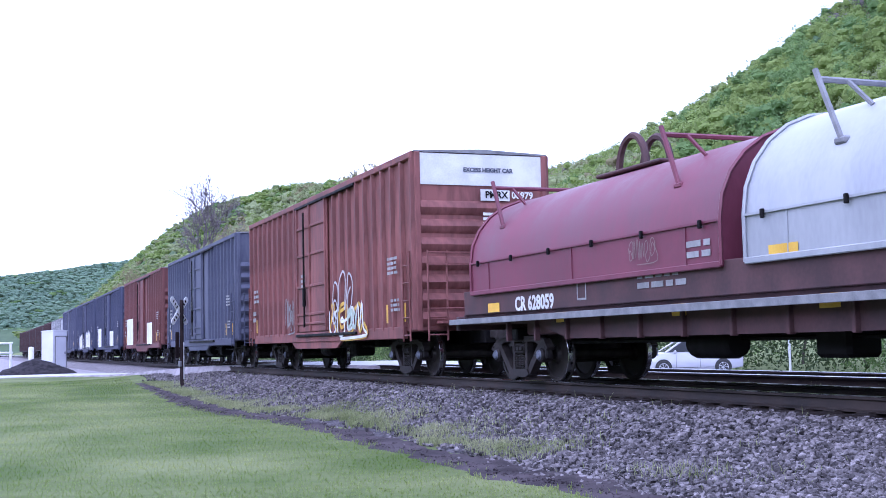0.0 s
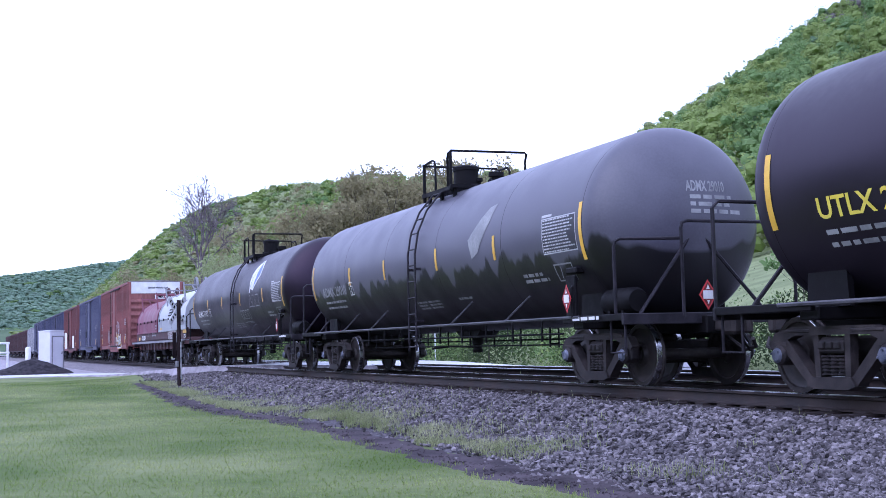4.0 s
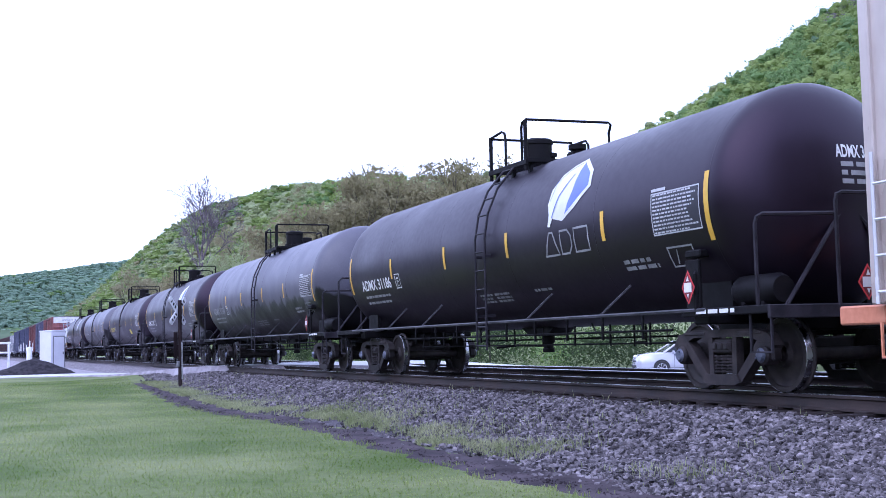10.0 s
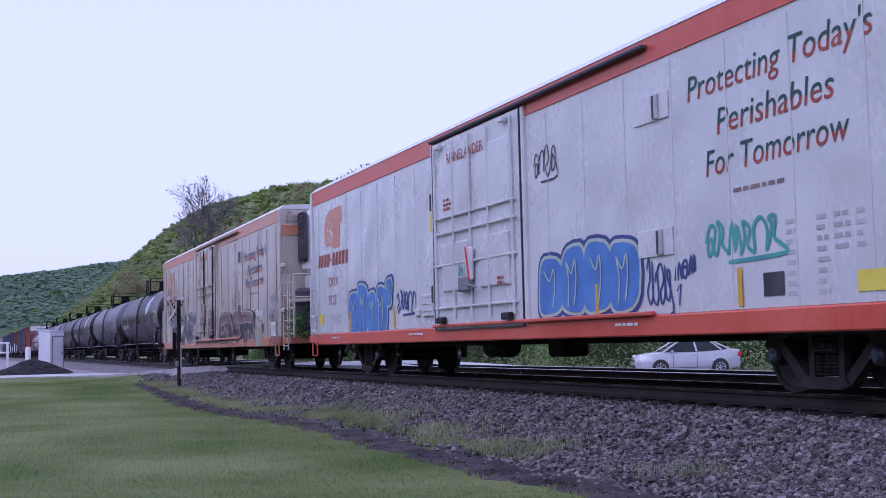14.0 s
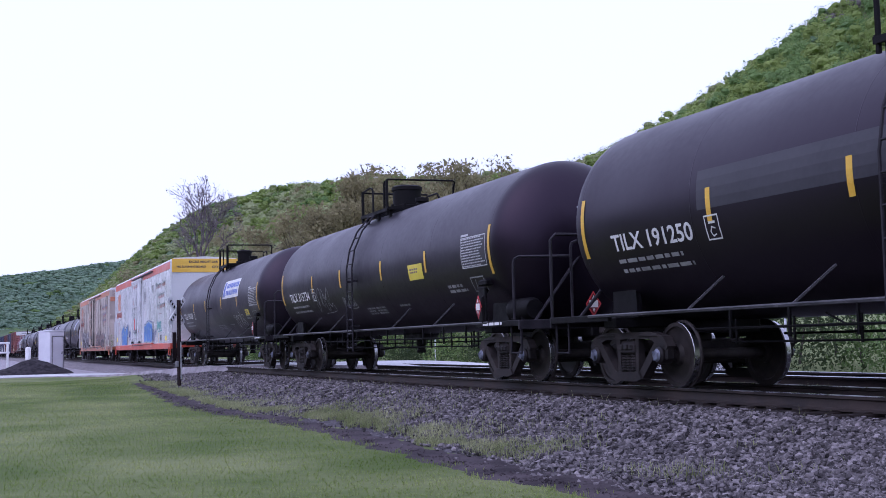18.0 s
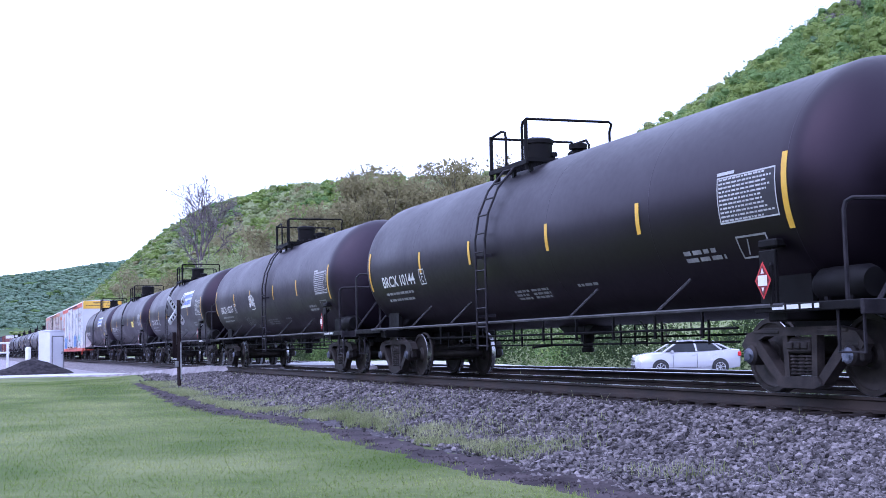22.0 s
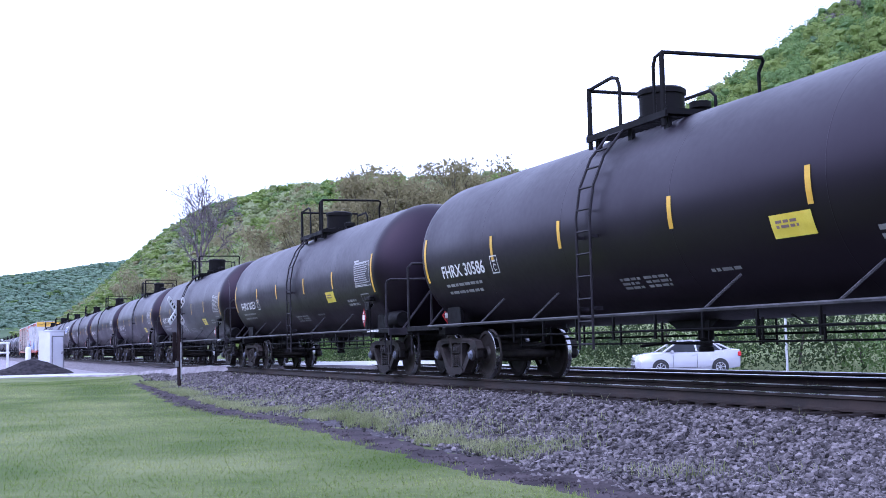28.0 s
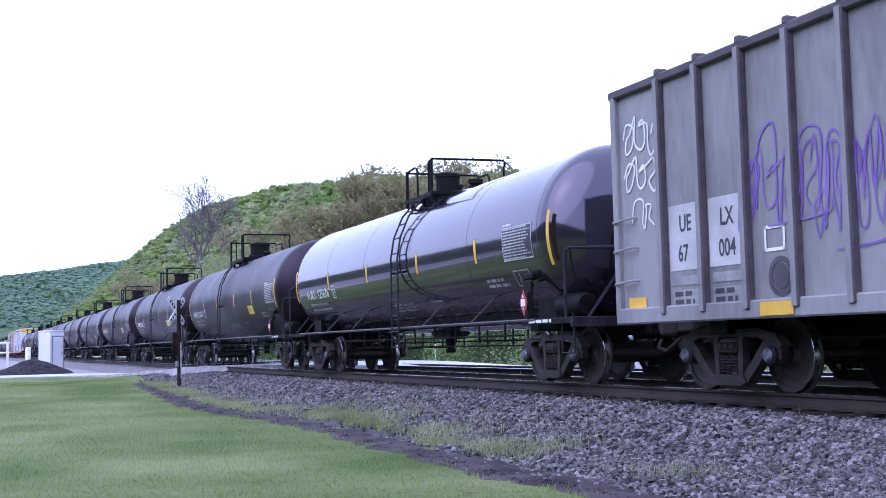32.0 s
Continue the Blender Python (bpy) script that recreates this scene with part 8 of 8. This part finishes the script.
def hopper_car(y_front, HOPPER=HOPPER, HOPTRIM=HOPTRIM, label="weathered grey ribbed hopper car with purple graffiti", marked=True):
    """An open-top hopper with vertical ribs; y_front: its front end at 0 s."""
    L, W, Z0, Z1 = 7.8, 1.48, 1.0, 4.12
    car = thing("hopper_car", pose(0, 0, 0), label, "hopper car", "hopper cars of the train")
    g = Geo()
    for s in (-1, 1):
        g.box((s * (W - 0.03), 0, (Z0 + Z1) / 2), (0.06, 2 * L, Z1 - Z0), 0.01)
    for s in (-1, 1):
        g.box((0, s * (L - 0.03), (Z0 + Z1) / 2), (2 * W - 0.12, 0.06, Z1 - Z0), 0.01)
    part("body", g, HOPPER, car)
    part("floor", Geo().box((0, 0, 1.4), (2 * W - 0.12, 2 * L - 0.12, 0.1)).prism([(-L + 2, 1.4), (-1, 0.55), (1, 0.55), (L - 2, 1.4)], -1.2, 1.2), HOPTRIM, car)
    for s in (-1, 1):
        part("top_rail", Geo().box((s * W, 0, Z1), (0.16, 2 * L + 0.1, 0.12), 0.02), HOPTRIM, car)
        part("side_sill", Geo().box((s * W, 0, Z0), (0.16, 2 * L, 0.22), 0.02), HOPPER, car)
    # Rib sides take the darker trim colour, outer faces the body colour.
    g = Geo().box((0, 0, (Z0 + Z1) / 2), (0.12, 0.11, Z1 - Z0), 0.02)
    g.k = 1
    g.box((-0.062, 0, (Z0 + Z1) / 2), (0.01, 0.085, Z1 - Z0 - 0.02), 0.002).box((0.062, 0, (Z0 + Z1) / 2), (0.01, 0.085, Z1 - Z0 - 0.02), 0.002)
    rib = g.mesh("rib", [HOPTRIM, HOPPER])
    cleat = Geo().box((0, 0, Z1 + 0.08), (0.18, 0.1, 0.1), 0.02).mesh("cleat", HOPTRIM)
    for s in (-1, 1):
        for k in range(16):
            y = L - 1.24 - k * 0.9
            part("rib", rib, None, car, m=pose(s * (W + 0.05), y, 0))
            part("cleat", cleat, None, car, m=pose(s * W, y, 0))
        part("end_post", Geo().box((s * (W + 0.02), L - 0.05, (Z0 + Z1) / 2), (0.12, 0.12, Z1 - Z0), 0.02), HOPPER, car)
    for z in (1.48, 1.93, 2.34):
        for y in (L - 0.52, -L + 0.02):
            part("grab_iron", Geo().tube([(-W, y + 0.5, z - 0.03), (-W - 0.1, y + 0.48, z - 0.03), (-W - 0.1, y + 0.02, z), (-W, y, z)], 0.018), HOPPER, car)
    under_gear(car, 8.0, 5.9)
    TRAIN.append((car, y_front - L))
    if not marked:
        return
    to = on_wall(W + 0.005)
    for k, (a, b) in enumerate((("UE", "67"), ("LX", "004"))):
        u = L - 1.32 - k * 0.9
        part("mark_panel", fill(Geo(), u, u - 0.78, 1.55, 2.4, to, 0.002).mesh("mark_panel", SPRAYGREY, 0, False), None, car)
        writing(car, a, u - 0.24, 2.05, 0.3, SPRAYBLACK, to, 0.006, name="reporting_mark", narrow=0.78)
        writing(car, b, u - 0.2, 1.67, 0.3, SPRAYBLACK, to, 0.006, name="reporting_mark", narrow=0.78)
        part("mark_panel", fill(fill(Geo(), u - 0.05, u - 0.74, 1.36, 1.48, to, 0.004), u - 0.05, u - 0.74, 1.08, 1.3, to, 0.004).mesh("mark_panel", DIMWHITE, 0, False), None, car)
        part("small_lettering", bars(Geo(), u - 0.1, 1.22, 2, 0.5, 0.06, to, w=0.01).mesh("small_lettering", SPRAYBLACK, 0, False), None, car)
    u = L - 3.2
    g = frame_of(Geo(), u - 0.12, u - 0.5, 1.65, 1.95, 0.04, to)
    part("plate_box", g.mesh("plate_box", WHITE, 0, False), None, car)
    part("emblem", stroke(Geo(), [(u - 0.4 + 0.2 * math.cos(a), 1.36 + 0.2 * math.sin(a)) for a in (k * math.tau / 20 for k in range(21))], 0.06, to).mesh("emblem", SPRAYBLACK, 0, False), None, car)
    part("stripe", fill(Geo(), L - 0.25, L - 0.7, 1.08, 1.25, to).mesh("stripe", YELLOW, 0, False), None, car, "yellow reflective stripe")
    part("stripe", fill(Geo(), u - 0.1, u - 0.7, 0.92, 1.08, on_wall(W + 0.09)).mesh("stripe", YELLOW, 0, False), None, car, "yellow reflective stripe")
    scrawl(car, L - 0.2, 3.2, 0.95, 0.55, WHITE, to, 81, 0.035, 3, label="white spray-paint graffiti")
    scrawl(car, L - 0.2, 2.7, 0.95, 0.5, WHITE, to, 83, 0.035, 3)
    scrawl(car, L - 0.4, 2.2, 0.6, 0.4, WHITE, to, 84, 0.03, 2)
    for k, (u0, v0, d, h, n) in enumerate(((2.75, 1.95, 1.3, 1.15, 3), (2.9, 2.1, 1.5, 0.8, 4), (3.9, 2.0, 0.9, 1.0, 2), (4.15, 1.8, 1.2, 1.1, 5), (4.4, 2.0, 0.9, 0.8, 3), (5.3, 1.7, 1.6, 1.3, 5), (6.9, 1.9, 1.6, 1.1, 5), (8.6, 1.8, 1.5, 1.2, 5))):
        scrawl(car, L - u0, v0, d, h, PURPLE, on_wall(W + 0.004 + 0.006 * (k % 2)), 82 + k, 0.022 if k % 2 else 0.032, n, label="" if k else "purple spray-paint graffiti")
    part("emblem", poly_on(Geo(), [(L - 3.6 + 0.15 * math.cos(a), 1.36 + 0.15 * math.sin(a)) for a in (k * math.tau / 16 for k in range(16))], to, 0.012).mesh("emblem", SPRAYBLACK, 0, False), None, car, "round black emblem")


hopper_car(-362.85)
PALEHOP = surf("pale_grey_hopper_paint", (0.5, 0.5, 0.52), (0.62, 0.62, 0.64), 0.9, 10, (0.55, 0.75))
DARKHOP = surf("dark_brown_hopper_paint", (0.03, 0.022, 0.024), (0.07, 0.05, 0.05), 0.9, 10, (0.6, 0.8))
hopper_car(146.8, PALEHOP, GREYIRON, "plain pale grey ribbed hopper car", False)
for k in range(5):
    hopper_car(164.0 + k * 17.2, DARKHOP, DECKRUST, "dark brown grimy hopper car", False)


def motions():
    """The train rolls away along the track; wheels turn while their car is close by."""
    for car, y0 in TRAIN:
        rows = []
        for k in range(33):
            rows.append((k, on_track(y0 + travelled(k))))
        walk(car, rows)
        for tr in [o for o in car.children if o.name.startswith("truck")]:
            for ws in [o for o in tr.children if o.name.startswith("wheelset")]:
                here = tr.matrix_basis.translation.y + ws.matrix_basis.translation.y
                base = ws.matrix_basis.translation.copy()
                turns, last = [], None
                for f in range(0, 961):
                    y = y0 + here + travelled(f / FPS)
                    if 6.0 < y < 34.0:
                        turns.append((f / FPS, y))
                if not turns:
                    continue
                first = turns[0][1]
                rows = [] if turns[0][0] == 0 else [(0, Matrix.Translation(base))]
                for t, y in turns:
                    rows.append((t, Matrix.Translation(base) @ Matrix.Rotation(-(y - first) / 0.457, 4, "X")))
                if turns[-1][0] < 32:
                    rows.append((32, rows[-1][1]))
                walk(ws, rows)


motions()
